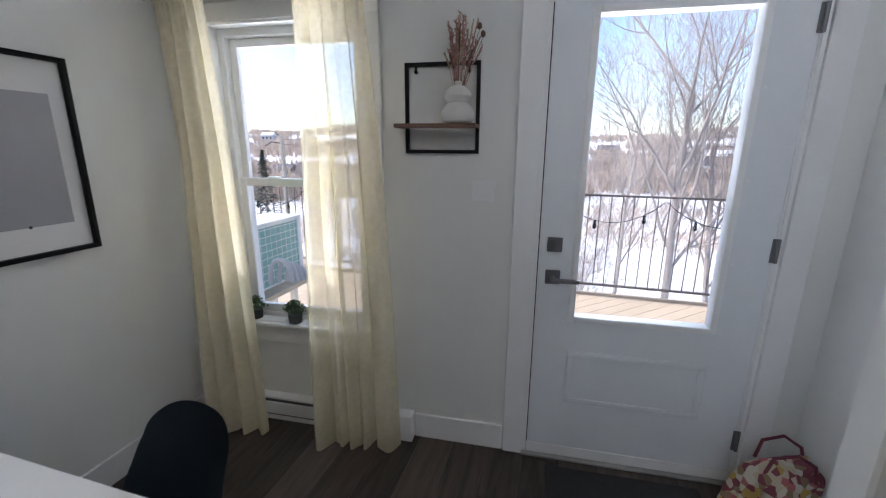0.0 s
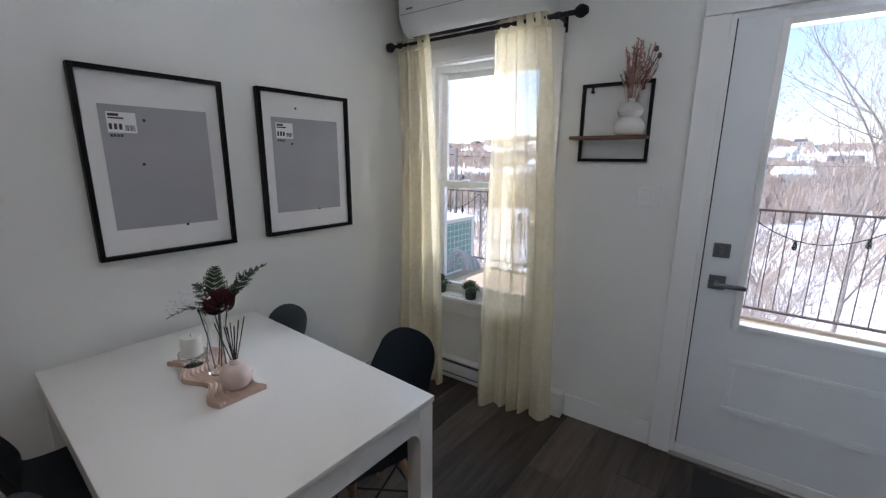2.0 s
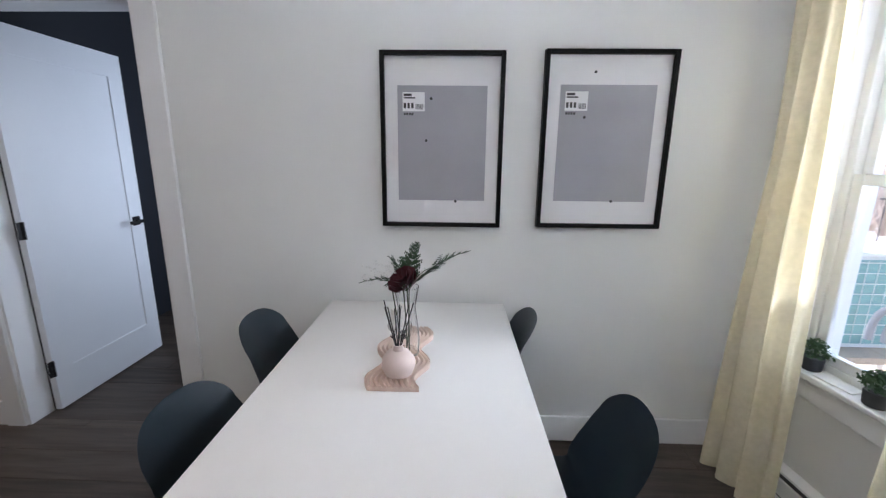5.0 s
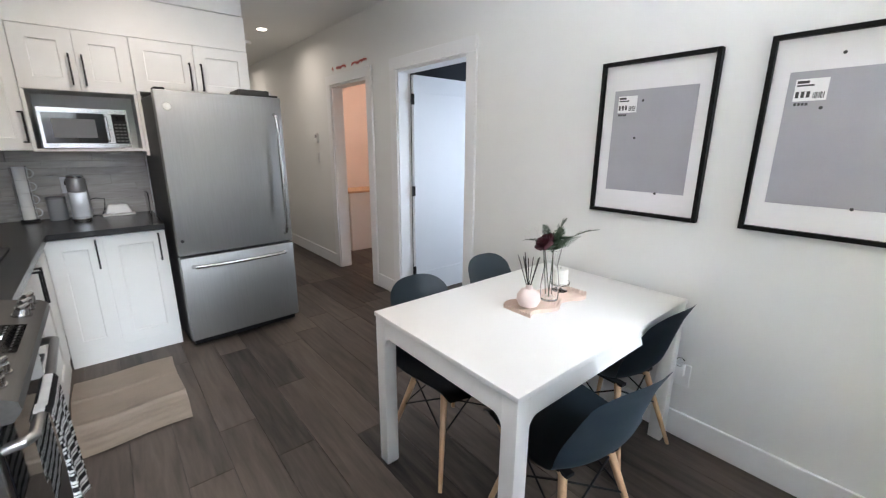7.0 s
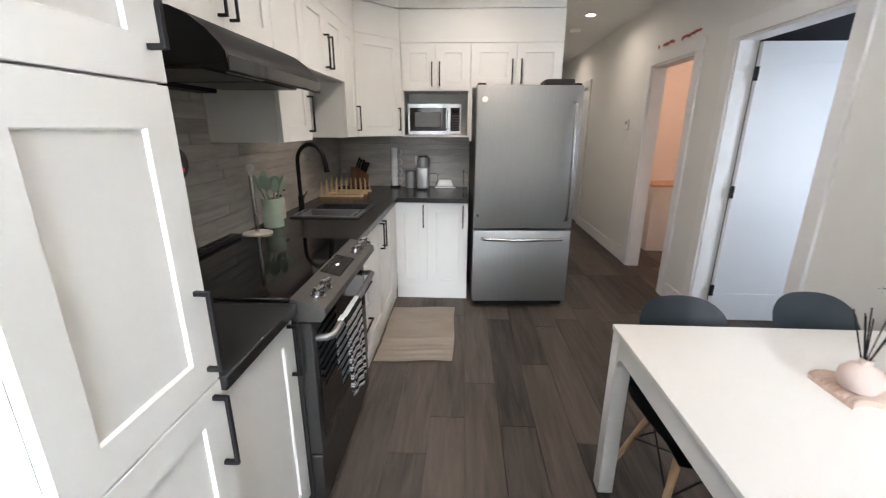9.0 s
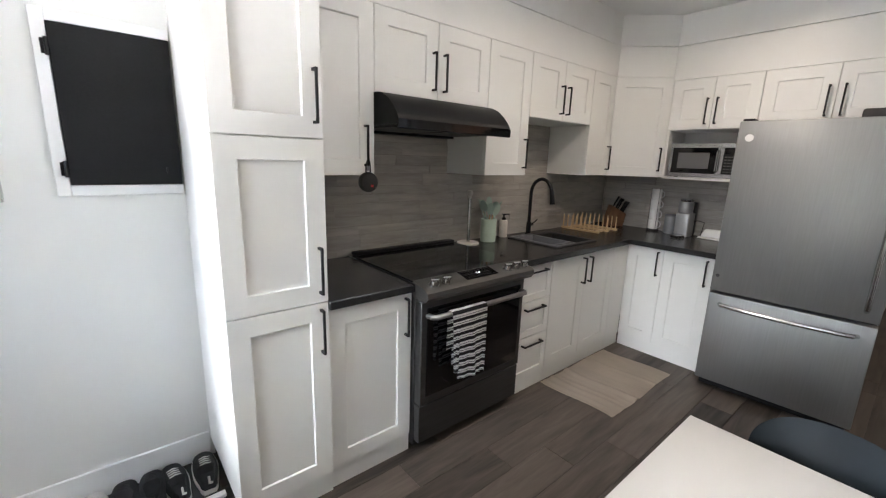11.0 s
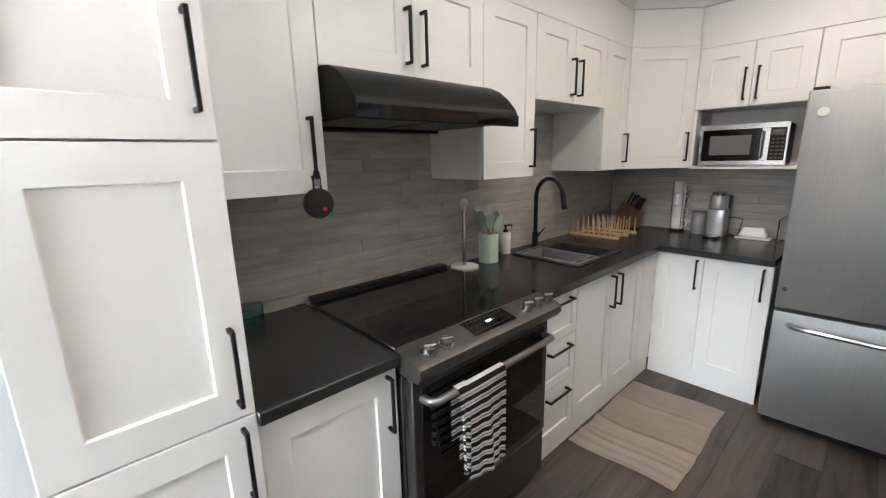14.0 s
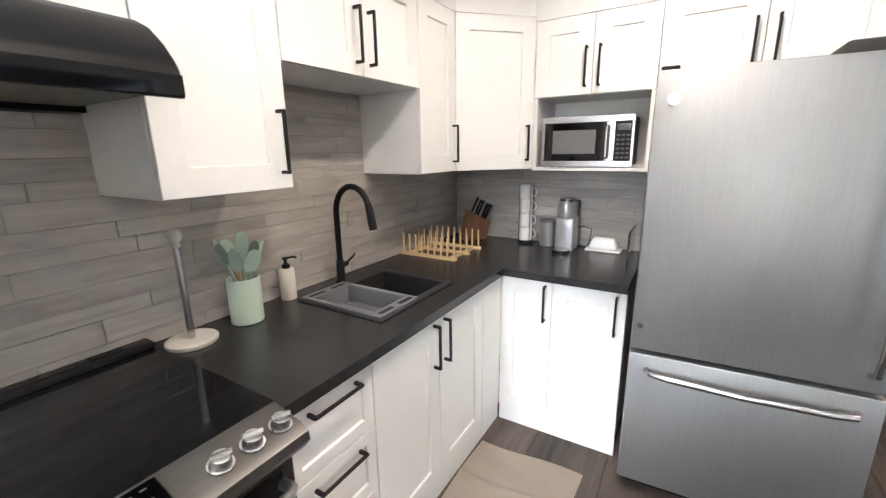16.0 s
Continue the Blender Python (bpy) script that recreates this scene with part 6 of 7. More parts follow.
mw = thing("microwave", pose(2.337, -4.378, 1.4105, 0, 0, 181.5), "stainless steel countertop microwave in the niche", "microwave")
MWD, MHH = 0.46, 0.255
box_part("body", BLACKM, mw, 0.004, 0.02, 0.008, MWD - 0.004, 0.29, MHH, bevel=0.004)
bm = bmesh.new()
for c in ((0.0, 0.0, MWD, 0.03), (0.0, MHH - 0.032, MWD, MHH), (0.0, 0.03, 0.018, MHH - 0.032), (0.33, 0.03, 0.372, MHH - 0.032), (MWD - 0.012, 0.03, MWD, MHH - 0.032)):
    add_box(bm, c[0], 0.0, c[1] + 0.004, c[2], 0.022, c[3] + 0.004, bevel=0.001)
part("door_frame", bm, CHROME, mw, "brushed steel front")
box_part("door_window", BGLASS, mw, 0.018, 0.003, 0.034, 0.33, 0.02, MHH - 0.028)
box_part("inner_screen", mat("grey_mesh", (0.12, 0.12, 0.12), 0.3), mw, 0.06, 0.0022, 0.07, 0.28, 0.0032, MHH - 0.065)
bm = bmesh.new()
add_tube(bm, [(0.338, -0.002, 0.05), (0.338, -0.03, 0.056), (0.338, -0.03, MHH - 0.052), (0.338, -0.002, MHH - 0.046)], 0.007, n=8)
part("handle", bm, CHROME, mw)
cpn = box_part("keypad", BLACKM, mw, 0.372, 0.002, 0.034, MWD - 0.012, 0.02, MHH - 0.028)
for r in range(6):
    for c in range(3):
        box_part("key", LEGEND, cpn, 0.380 + 0.023 * c, 0.0008, 0.045 + 0.022 * r, 0.396 + 0.023 * c, 0.0022, 0.055 + 0.022 * r)
box_part("display", BGLASS, cpn, 0.38, 0.0008, 0.182, 0.442, 0.0022, 0.215)
for x in (0.05, MWD - 0.05):
    bm = bmesh.new()
    add_rod(bm, (x, 0.05, 0.0), (x, 0.05, 0.009), 0.012, n=10)
    part("foot", bm, BLACKM, mw)

spk = thing("round_speaker", pose(2.672, -1.802, 1.37, 0, 0, -90), "round black clip-on speaker hanging from a cabinet handle", "speaker")
bm = bmesh.new()
add_lathe(bm, [(0.001, -0.02), (0.04, -0.02), (0.047, -0.012), (0.048, 0.006), (0.044, 0.017), (0.036, 0.02), (0.001, 0.022)], n=36)
part("body", bm, mat("black_mesh_cloth", (0.01, 0.01, 0.011), 0.8, var=0.3, scale=80, bump=0.5, bscale=900), spk, m=pose(0, 0, 0, 90, 0, 0))
bm = bmesh.new()
add_box(bm, 0.004, -0.0225, -0.022, 0.016, -0.0205, -0.012)
part("logo_patch", bm, mat("logo_red", (0.6, 0.02, 0.03), 0.5), spk, "small red patch", smooth=0)
bm = bmesh.new()
add_tube(bm, [(-0.012, 0, 0.045), (-0.011, 0, 0.08), (-0.006, -0.002, 0.10), (0.0, -0.004, 0.106), (0.006, -0.002, 0.10), (0.011, 0, 0.08), (0.012, 0, 0.045)], 0.0035, n=6)
part("carry_loop", bm, BLACKM, spk)
bm = bmesh.new()
add_box(bm, -0.011, -0.004, 0.055, 0.011, 0.004, 0.078, bevel=0.002)
part("clip", bm, GREYP, spk, "grey loop clip")

bt2 = thing("water_bottle", pose(2.985, -1.53, CZ), "dark blue-grey tall bottle with a pale cap", "bottle")
bm = bmesh.new()
add_lathe(bm, [(0.043, 0), (0.046, 0.004), (0.046, 0.20), (0.042, 0.235), (0.026, 0.272), (0.02, 0.28)], n=24)
part("body", bm, mat("blue_grey_enamel", (0.05, 0.065, 0.08), 0.4, var=0.08), bt2)
bm = bmesh.new()
add_lathe(bm, [(0.022, 0.28), (0.022, 0.312), (0.018, 0.317), (0.001, 0.317)], n=18)
part("cap", bm, GREYP, bt2)
jr = thing("glass_jar", pose(2.995, -1.645, CZ), "small teal glass jar", "jar")
bm = bmesh.new()
add_lathe(bm, [(0.04, 0), (0.047, 0.006), (0.05, 0.07), (0.047, 0.07), (0.044, 0.01), (0.001, 0.01)], n=24)
part("body", bm, glass("teal_glass", (0.55, 0.8, 0.8), 0.1), jr)

# woven mat on the floor
RUGM = mat("oatmeal_weave", (0.46, 0.39, 0.32), 0.95, var=0.12, scale=3, bump=0.9, bscale=160, stretch=(1, 1.8, 1))
rg2 = thing("kitchen_mat", pose(2.155, -3.42, 0.0), "oatmeal woven cotton kitchen mat, slightly rumpled", "mat")


def rug_point(u, v):
    x = -0.258 + 0.516 * u + 0.006 * math.sin(7 * v)
    y = -0.42 + 0.84 * v + 0.02 * (u - 0.5) - 0.01 * math.sin(6 * u)
    z = 0.006
    for c, w, h in ((0.64, 0.03, 0.016), (0.28, 0.02, 0.008), (0.83, 0.025, 0.007)):
        z += h * math.exp(-((v - c - 0.03 * math.sin(3 * u)) / w) ** 2)
    return (x, y, z + 0.0015 * math.sin(90 * v) * (0.3 + 0.7 * (v > 0.7)))


bm = bmesh.new()
add_grid(bm, 30, 120, rug_point, thick=0.004)
part("weave", bm, RUGM, rg2, smooth=60)

# ---- entry corner by the back door ----
SLATE = mat("blackboard_paint", (0.012, 0.012, 0.0125), 0.7, spec=0.2, var=0.35, scale=4, bump=0.1, bscale=120)
eb = thing("chalkboard_door", pose(KE, -0.68, 1.31, 0, 0, -90), "black chalkboard panel door in a white frame", "chalkboard")
bm = bmesh.new()
for c in ((0, 0, 0.04, 0.645), (0.04, 0, 0.40, 0.04), (0.04, 0.605, 0.40, 0.645)):
    add_box(bm, c[0], -0.02, c[1], c[2], -0.0005, c[3], bevel=0.002)
part("frame", bm, TRIM, eb)
bo = box_part("board", SLATE, eb, 0.041, -0.026, 0.041, 0.398, -0.004, 0.604, bevel=0.002)
for z in (0.10, 0.52):
    bm = bmesh.new()
    add_rod(bm, (0.036, -0.027, z - 0.03), (0.036, -0.027, z + 0.03), 0.006, n=8)
    add_box(bm, 0.02, -0.024, z - 0.025, 0.05, -0.02, z + 0.025)
    part("hinge", bm, BLACKM, eb, "black cabinet hinge")
bm = bmesh.new()
add_box(bm, 0.345, -0.034, 0.085, 0.351, -0.026, 0.11, bevel=0.001)
part("catch", bm, BLACKM, bo)

WIRE = mat("pale_wire", (0.5, 0.5, 0.47), 0.4, metal=0.4)
og = thing("wire_organizer", pose(KE, -0.275, 1.295, 0, 0, -90), "pale wire wall organizer with two pockets and magnets", "organizer")
OW, OH = 0.262, 0.655
bm = bmesh.new()
add_tube(bm, [(0, -0.01, 0), (OW, -0.01, 0), (OW, -0.01, OH), (0, -0.01, OH), (0, -0.01, 0)], 0.004, n=6)
part("outer_frame", bm, WIRE, og)
bm = bmesh.new()
for k in range(1, 16):
    add_rod(bm, (OW * k / 16, -0.008, 0), (OW * k / 16, -0.008, OH), 0.0011, n=4)
for k in range(1, 40):
    add_rod(bm, (0, -0.009, OH * k / 40), (OW, -0.009, OH * k / 40), 0.0011, n=4)
tagged(part("mesh_grid", bm, WIRE, og), kind="stuff")
for z0, z1 in ((0.01, 0.26), (0.33, 0.58)):
    bm = bmesh.new()
    y = -0.05
    add_tube(bm, [(0.0, -0.01, z0), (0.0, y, z0 + 0.01), (0.0, y - 0.012, z1 - 0.03), (OW, y - 0.012, z1 - 0.03), (OW, y, z0 + 0.01), (OW, -0.01, z0)], 0.0035, n=6)
    part("pocket_frame", bm, WIRE, og)
    bm = bmesh.new()
    for k in range(1, 12):
        add_rod(bm, (OW * k / 12, y, z0 + 0.01), (OW * k / 12, y - 0.012, z1 - 0.03), 0.0011, n=4)
    for k in range(1, 14):
        add_rod(bm, (0, y - 0.012 * k / 14, z0 + 0.01 + (z1 - z0 - 0.04) * k / 14), (OW, y - 0.012 * k / 14, z0 + 0.01 + (z1 - z0 - 0.04) * k / 14), 0.0011, n=4)
    tagged(part("pocket_mesh", bm, WIRE, og), kind="stuff")
    plate = box_part("black_plate", BLACKM, og, 0.04, y - 0.02, z0 + 0.04, OW - 0.05, y - 0.0135, z1 - 0.10, bevel=0.001)
    bm = bmesh.new()
    for c in ((0.034, z0 + 0.034, OW - 0.044, z0 + 0.04), (0.034, z1 - 0.10, OW - 0.044, z1 - 0.094), (0.034, z0 + 0.04, 0.04, z1 - 0.10), (OW - 0.05, z0 + 0.04, OW - 0.044, z1 - 0.10)):
        add_box(bm, c[0], y - 0.022, c[1], c[2], y - 0.0135, c[3])
    part("plate_rim", bm, TRIM, plate, smooth=0)
    spots = ((0.07, z1 - 0.145, 0.009), (0.135, z1 - 0.14, 0.009), (0.165, z1 - 0.18, 0.014)) if z0 > 0.2 else ((0.045, z1 - 0.105, 0.009), (0.195, z1 - 0.105, 0.009))
    for x, z, r in spots:
        bm = bmesh.new()
        add_rod(bm, (x, y - 0.02, z), (x, y - 0.026, z), r, n=18)
        part("magnet", bm, CHROME, plate, "round pale magnet")
for x in (0.015, OW - 0.015):
    bm = bmesh.new()
    add_rod(bm, (x, -0.0, OH - 0.02), (x, -0.014, OH - 0.02), 0.006, n=8)
    part("screw", bm, BLACKM, og)

# boot tray with shoes
bm = bmesh.new()
add_box(bm, 2.70, -1.07, 0.001, 2.975, -0.22, 0.012, bevel=0.004)
solid("boot_tray", bm, mat("black_rubber", (0.02, 0.02, 0.02), 0.7, var=0.2, scale=20, bump=0.3, bscale=200), Matrix(), "black rubber boot tray by the wall", "tray")
bm = bmesh.new()
add_box(bm, 2.665, -1.079, 0.001, 2.695, -0.90, 0.02, bevel=0.003)
solid("wood_strip", bm, TRIM, Matrix(), "loose white wooden strip beside the tray", "strip")


def shoe(m, label, upper_col, sole_col, high=0.0, tag=None, slipper=False, group="shoes on the tray"):
    """Toe towards local +x, about 27 cm long."""
    s = thing("slipper" if slipper else "shoe", m, label, "slipper" if slipper else "shoe", group)
    L = 0.27

    def half(t):
        return 0.034 + 0.016 * math.sin(math.pi * min(max((t - 0.15) / 0.85, 0), 1)) - 0.03 * max(0, t - 0.88) / 0.12 * 0.6 - 0.012 * max(0, 0.08 - t) / 0.08
    n, mring = 20, 16
    bm = bmesh.new()
    rings = []
    for i in range(n + 1):
        t = i / n
        h = half(t) * 1.06
        rings.append([bm.verts.new((L * t, y, z)) for y, z in ((-h, 0), (h, 0), (h * 1.02, 0.024), (-h * 1.02, 0.024))])
    for a, b in zip(rings, rings[1:]):
        for k in range(4):
            bm.faces.new((a[k], a[(k + 1) % 4], b[(k + 1) % 4], b[k]))
    bm.faces.new(rings[0]), bm.faces.new(list(reversed(rings[-1])))
    part("sole", bm, sole_col, s, smooth=50)
    bm = bmesh.new()
    rings = []
    for i in range(n + 1):
        t = i / n
        h = half(t)
        top = (0.07 + high) if t < 0.35 else (0.07 + high) * (1 - (t - 0.35) / 0.65) + 0.042 * (t - 0.35) / 0.65
        if slipper:
            top = 0.055 if t < 0.45 else 0.075 - 0.03 * (t - 0.45) / 0.55
        if t > 0.92:
            top *= 1 - (t - 0.92) * 3.5
        ring = []
        opened = t < 0.45
        for k in range(mring + 1):
            a = math.pi * k / mring
            y, z = h * math.cos(a), 0.022 + (top - 0.022) * math.sin(a) ** 0.6
            if opened:
                inset = 0.006
                if 0.28 < k / mring < 0.72:
                    z = 0.03
                    y = (h - inset) * math.cos(a) * 1.3
            ring.append(bm.verts.new((L * t, y, z)))
        rings.append(ring)
    for a, b in zip(rings, rings[1:]):
        for k in range(mring):
            bm.faces.new((a[k], a[k + 1], b[k + 1], b[k]))
    bm.faces.new(rings[0]), bm.faces.new(list(reversed(rings[-1])))
    part("upper", bm, upper_col, s, smooth=60)
    if not slipper:
        for j in range(4):
            t = 0.48 + 0.075 * j
            zt = (0.07 + high) * (1 - (t - 0.35) / 0.65) + 0.042 * (t - 0.35) / 0.65
            bm = bmesh.new()
            add_tube(bm, [(L * t, -0.022, zt - 0.004), (L * t, 0, zt + 0.004), (L * t, 0.022, zt - 0.004)], 0.0028, n=6)
            part("lace", bm, tag or sole_col, s)
        bm = bmesh.new()
        add_tube(bm, [(0.006, -0.012, 0.05), (-0.004, 0, 0.06), (-0.004, 0, 0.075), (0.004, 0, 0.088 + high * 0.5)], 0.005, n=6)
        part("heel_tab", bm, tag or upper_col, s)
    else:
        bm = bmesh.new()
        add_tube(bm, [(L * (0.45 - 0.45 * math.sin(a)) + 0.003, 0.041 * math.cos(a), 0.056) for a in [math.pi * j / 14 for j in range(15)]], 0.013, n=8)
        part("fleece_rim", bm, tag, s)


KNIT = mat("black_knit", (0.018, 0.018, 0.02), 0.85, var=0.3, scale=60, bump=0.6, bscale=700)
WSOLE = mat("off_white_rubber", (0.6, 0.59, 0.56), 0.6, var=0.08, scale=20)
WLEA = mat("white_leather", (0.62, 0.61, 0.59), 0.5, var=0.08, scale=20, bump=0.2, bscale=250)
FLEE = mat("cream_fleece", (0.62, 0.58, 0.5), 0.95, var=0.15, scale=60, bump=1.0, bscale=300)
for y, kind in ((-1.025, 0), (-0.925, 0), (-0.825, 1), (-0.73, 1), (-0.62, 2), (-0.52, 2), (-0.405, 3), (-0.295, 3)):
    sx = 2.712
    m = pose(sx, y, 0.0125, 0, 0, random.Random(int(y * 1000)).uniform(-5, 5))
    if kind == 0:
        shoe(m, "black knit sneaker with an off-white sole and heel tab", KNIT, WSOLE, tag=WSOLE)
    elif kind == 1:
        shoe(m, "black high shoe in the dark row", KNIT, BLACKM, high=0.035, tag=KNIT)
    elif kind == 2:
        shoe(m, "worn white leather sneaker", WLEA, WSOLE, high=0.015, tag=WLEA)
    else:
        shoe(m, "cream fleece slipper with a soft pale sole", FLEE, WSOLE, tag=FLEE, slipper=True)

# floral bag leaning in the corner
FLOR = mat("floral_cloth", (0.5, 0.38, 0.26), 0.85, var=0.1, bump=0.4, bscale=300)
fn, fl = FLOR.node_tree.nodes, FLOR.node_tree.links
vor, rmp, ftc = fn.new("ShaderNodeTexVoronoi"), fn.new("ShaderNodeValToRGB"), fn.new("ShaderNodeTexCoord")
vor.inputs["Scale"].default_value = 34
sepc = fn.new("ShaderNodeSeparateColor")
fl.new(ftc.outputs["Object"], vor.inputs["Vector"]), fl.new(vor.outputs["Color"], sepc.inputs[0]), fl.new(sepc.outputs[0], rmp.inputs[0])
cols = [(0.0, (0.2, 0.05, 0.07)), (0.25, (0.5, 0.42, 0.3)), (0.45, (0.45, 0.3, 0.08)), (0.62, (0.55, 0.5, 0.42)), (0.78, (0.25, 0.17, 0.1)), (0.9, (0.4, 0.12, 0.13))]
rmp.color_ramp.interpolation = "CONSTANT"
rmp.color_ramp.elements[0].color, rmp.color_ramp.elements[1].position, rmp.color_ramp.elements[1].color = (*cols[0][1], 1), cols[1][0], (*cols[1][1], 1)
for p_, c_ in cols[2:]:
    rmp.color_ramp.elements.new(p_).color = (*c_, 1)
fl.new(rmp.outputs[0], fn["Principled BSDF"].inputs["Base Color"])
bg = thing("tote_bag", pose(2.83, -0.14, 0.0, 0, 0, 8), "floral cloth tote bag slumped on the floor by the door", "bag")


def bag_point(u, v):
    a = 2 * math.pi * u
    r = (1.0 + 0.14 * math.sin(3 * a + 2 * v) + 0.09 * math.sin(7 * a + 5 * v)) * (1 - 0.25 * v ** 3)
    w = 1.0 if v < 0.85 else 1 - (v - 0.85) * 1.6
    return (0.16 * r * w * math.cos(a) + 0.03 * v, 0.085 * r * w * math.sin(a), 0.002 + 0.30 * v + 0.025 * v * math.sin(2 * a + 0.6))


bm = bmesh.new()
add_grid(bm, 44, 22, bag_point)
bmesh.ops.remove_doubles(bm, verts=bm.verts[:], dist=0.0005)
bmesh.ops.holes_fill(bm, edges=[e for e in bm.edges if e.is_boundary], sides=0)
part("bag_body", bm, FLOR, bg, smooth=60)
MAROON = mat("maroon_cord", (0.16, 0.03, 0.05), 0.8, var=0.2, scale=30)
for s, x in ((-1, 0.0), (1, 0.02)):
    bm = bmesh.new()
    add_tube(bm, [(-0.07 + x, s * 0.05, 0.28), (-0.05 + x, s * 0.055, 0.36), (0.03 + x, s * 0.06, 0.385), (0.10 + x, s * 0.055, 0.34), (0.12 + x, s * 0.05, 0.26)], 0.0065, n=8)
    part("strap", bm, MAROON, bg, "maroon strap")

DMAT = mat("charcoal_mat", (0.028, 0.028, 0.03), 0.95, var=0.25, scale=40, bump=0.8, bscale=400)
bm = bmesh.new()
add_box(bm, 1.93, -0.56, 0.001, 2.62, -0.08, 0.009, bevel=0.003)
solid("door_mat", bm, DMAT, WM, "flat charcoal door mat inside the back door", "mat")

# ---- corridor fittings ----
th = thing("thermostat", pose(0, -5.60, 1.46, 0, 0, 90), "small white wall thermostat in the corridor", "thermostat")
box_part("case", ACW, th, 0, -0.022, 0.0, 0.08, -0.0005, 0.11, bevel=0.006, seg=2)
box_part("screen", GREYP, th, 0.015, -0.0235, 0.055, 0.065, -0.022, 0.09)
sw2 = thing("light_switch", pose(0, -5.59, 1.23, 0, 0, 90), "white light switch in the corridor", "switch")
box_part("plate", TRIM, sw2, 0, -0.006, 0.0, 0.07, -0.0005, 0.115, bevel=0.002)
box_part("rocker", ACW, sw2, 0.02, -0.009, 0.025, 0.05, -0.006, 0.09, bevel=0.002)
RED = mat("red_script", (0.5, 0.09, 0.07), 0.6)
ws = thing("wall_script", pose(0, -4.72, 2.185, 0, 0, 90), "red script lettering decal above the second door", "decal")
rnd = random.Random(2)
for x0, x1 in ((-0.32, -0.29), (-0.22, 0.0), (0.12, 0.42)):
    bm = bmesh.new()
    n = max(4, int((x1 - x0) / 0.014))
    add_tube(bm, [(x0 + (x1 - x0) * k / n, -0.003, 0.02 + (0.018 if k % 2 else -0.004) + rnd.uniform(-0.006, 0.012)) for k in range(n + 1)], 0.0045, n=5)
    part("word_stroke", bm, RED, ws)
sm = thing("smoke_alarm", pose(0.5, -6.3, CEIL_Z), "round white smoke alarm on the corridor ceiling", "alarm")
bm = bmesh.new()
add_lathe(bm, [(0.03, -0.035), (0.055, -0.03), (0.062, -0.015), (0.062, -0.0005)], n=24)
part("case", bm, ACW, sm)
LENS = glow("warm_led_lens", (1.0, 0.87, 0.72), 4.0)
# the first three fittings, over the kitchen, are unseen additions
for dx, dy, watts in DOWNLIGHTS:
    dl = thing("recessed_light", pose(dx, dy, CEIL_Z), "round recessed ceiling light with a warm lens", "light", group="recessed lights")
    bm = bmesh.new()
    add_lathe(bm, [(0.045, -0.004), (0.06, -0.006), (0.062, -0.0005)], n=24)
    part("trim_ring", bm, TRIM, dl)
    bm = bmesh.new()
    add_rod(bm, (0, 0, -0.0045), (0, 0, -0.006), 0.043, n=24)
    part("lens", bm, LENS, dl)

# ---- bare trees ----
def bare_tree(name, base, height, spread, seed, label, limbs=6, lean=(0, 0), r0=0.14, depth=4, fork=0.45, reach=0.3, low=0.6):
    """A tapered trunk that sends out limbs along its upper part, with branches and fine twigs."""
    rnd = random.Random(seed)
    t = thing(name, pose(*base), label, "tree", group="bare trees")
    trunk, crown = bmesh.new(), bmesh.new()
    top = Vector((lean[0], lean[1], height * fork))
    bends = [Vector((0, 0, -0.3))] + [top * f + Vector((rnd.uniform(-1, 1), rnd.uniform(-1, 1), 0)) * 0.012 * height * fork * f for f in (0.2, 0.4, 0.6, 0.8)] + [top]
    widths = [r0, r0 * 0.92, r0 * 0.84, r0 * 0.74, r0 * 0.64, r0 * 0.55]
    add_tube(trunk, bends, widths, n=9)

    def along(f):
        i = min(int(f * 5), 4)
        return bends[i].lerp(bends[i + 1], f * 5 - i)

    def grow(p, d, ln, r, level):
        n = 6
        pts, rs, q, dd = [p], [r], p, d
        for i in range(n):
            dd = (dd + Vector((rnd.uniform(-1, 1), rnd.uniform(-1, 1), rnd.uniform(-0.3, 0.8))) * 0.2).normalized()
            q = q + dd * ln / n
            pts.append(q), rs.append(max(r * (1 - 0.8 * (i + 1) / n), 0.0022))
        add_tube(trunk if level == 0 else crown, pts, rs, n=6 if level < 2 else 3)
        if level >= depth:
            return
        for k in range((6, 5, 4, 3, 2)[min(level, 4)]):
            i = rnd.randint(1, n)
            side = Matrix.Rotation(rnd.uniform(0, 6.283), 3, dd) @ dd.orthogonal().normalized()
            nd = (dd * rnd.uniform(0.7, 1.0) + side * rnd.uniform(0.5, 0.95) + Vector((0, 0, 0.2))).normalized()
            grow(pts[i], nd, ln * rnd.uniform(0.42, 0.66), max(rs[i] * 0.62, 0.003), level + 1)
    for k in range(limbs):
        a = 2.4 * k + rnd.uniform(-0.4, 0.4)
        f = low + (1 - low) * (k + 1) / limbs
        d = Vector((math.cos(a) * spread, math.sin(a) * spread, 1)).normalized()
        grow(along(min(f, 0.999)), d, height * reach * rnd.uniform(0.8, 1.15), r0 * 0.36, 0)
    part("trunk", trunk, BARK, t)
    part("crown", crown, BARK, t, "bare twigs")
    return t


def on_ground(x, y):
    return (x, y, hill(x, y))


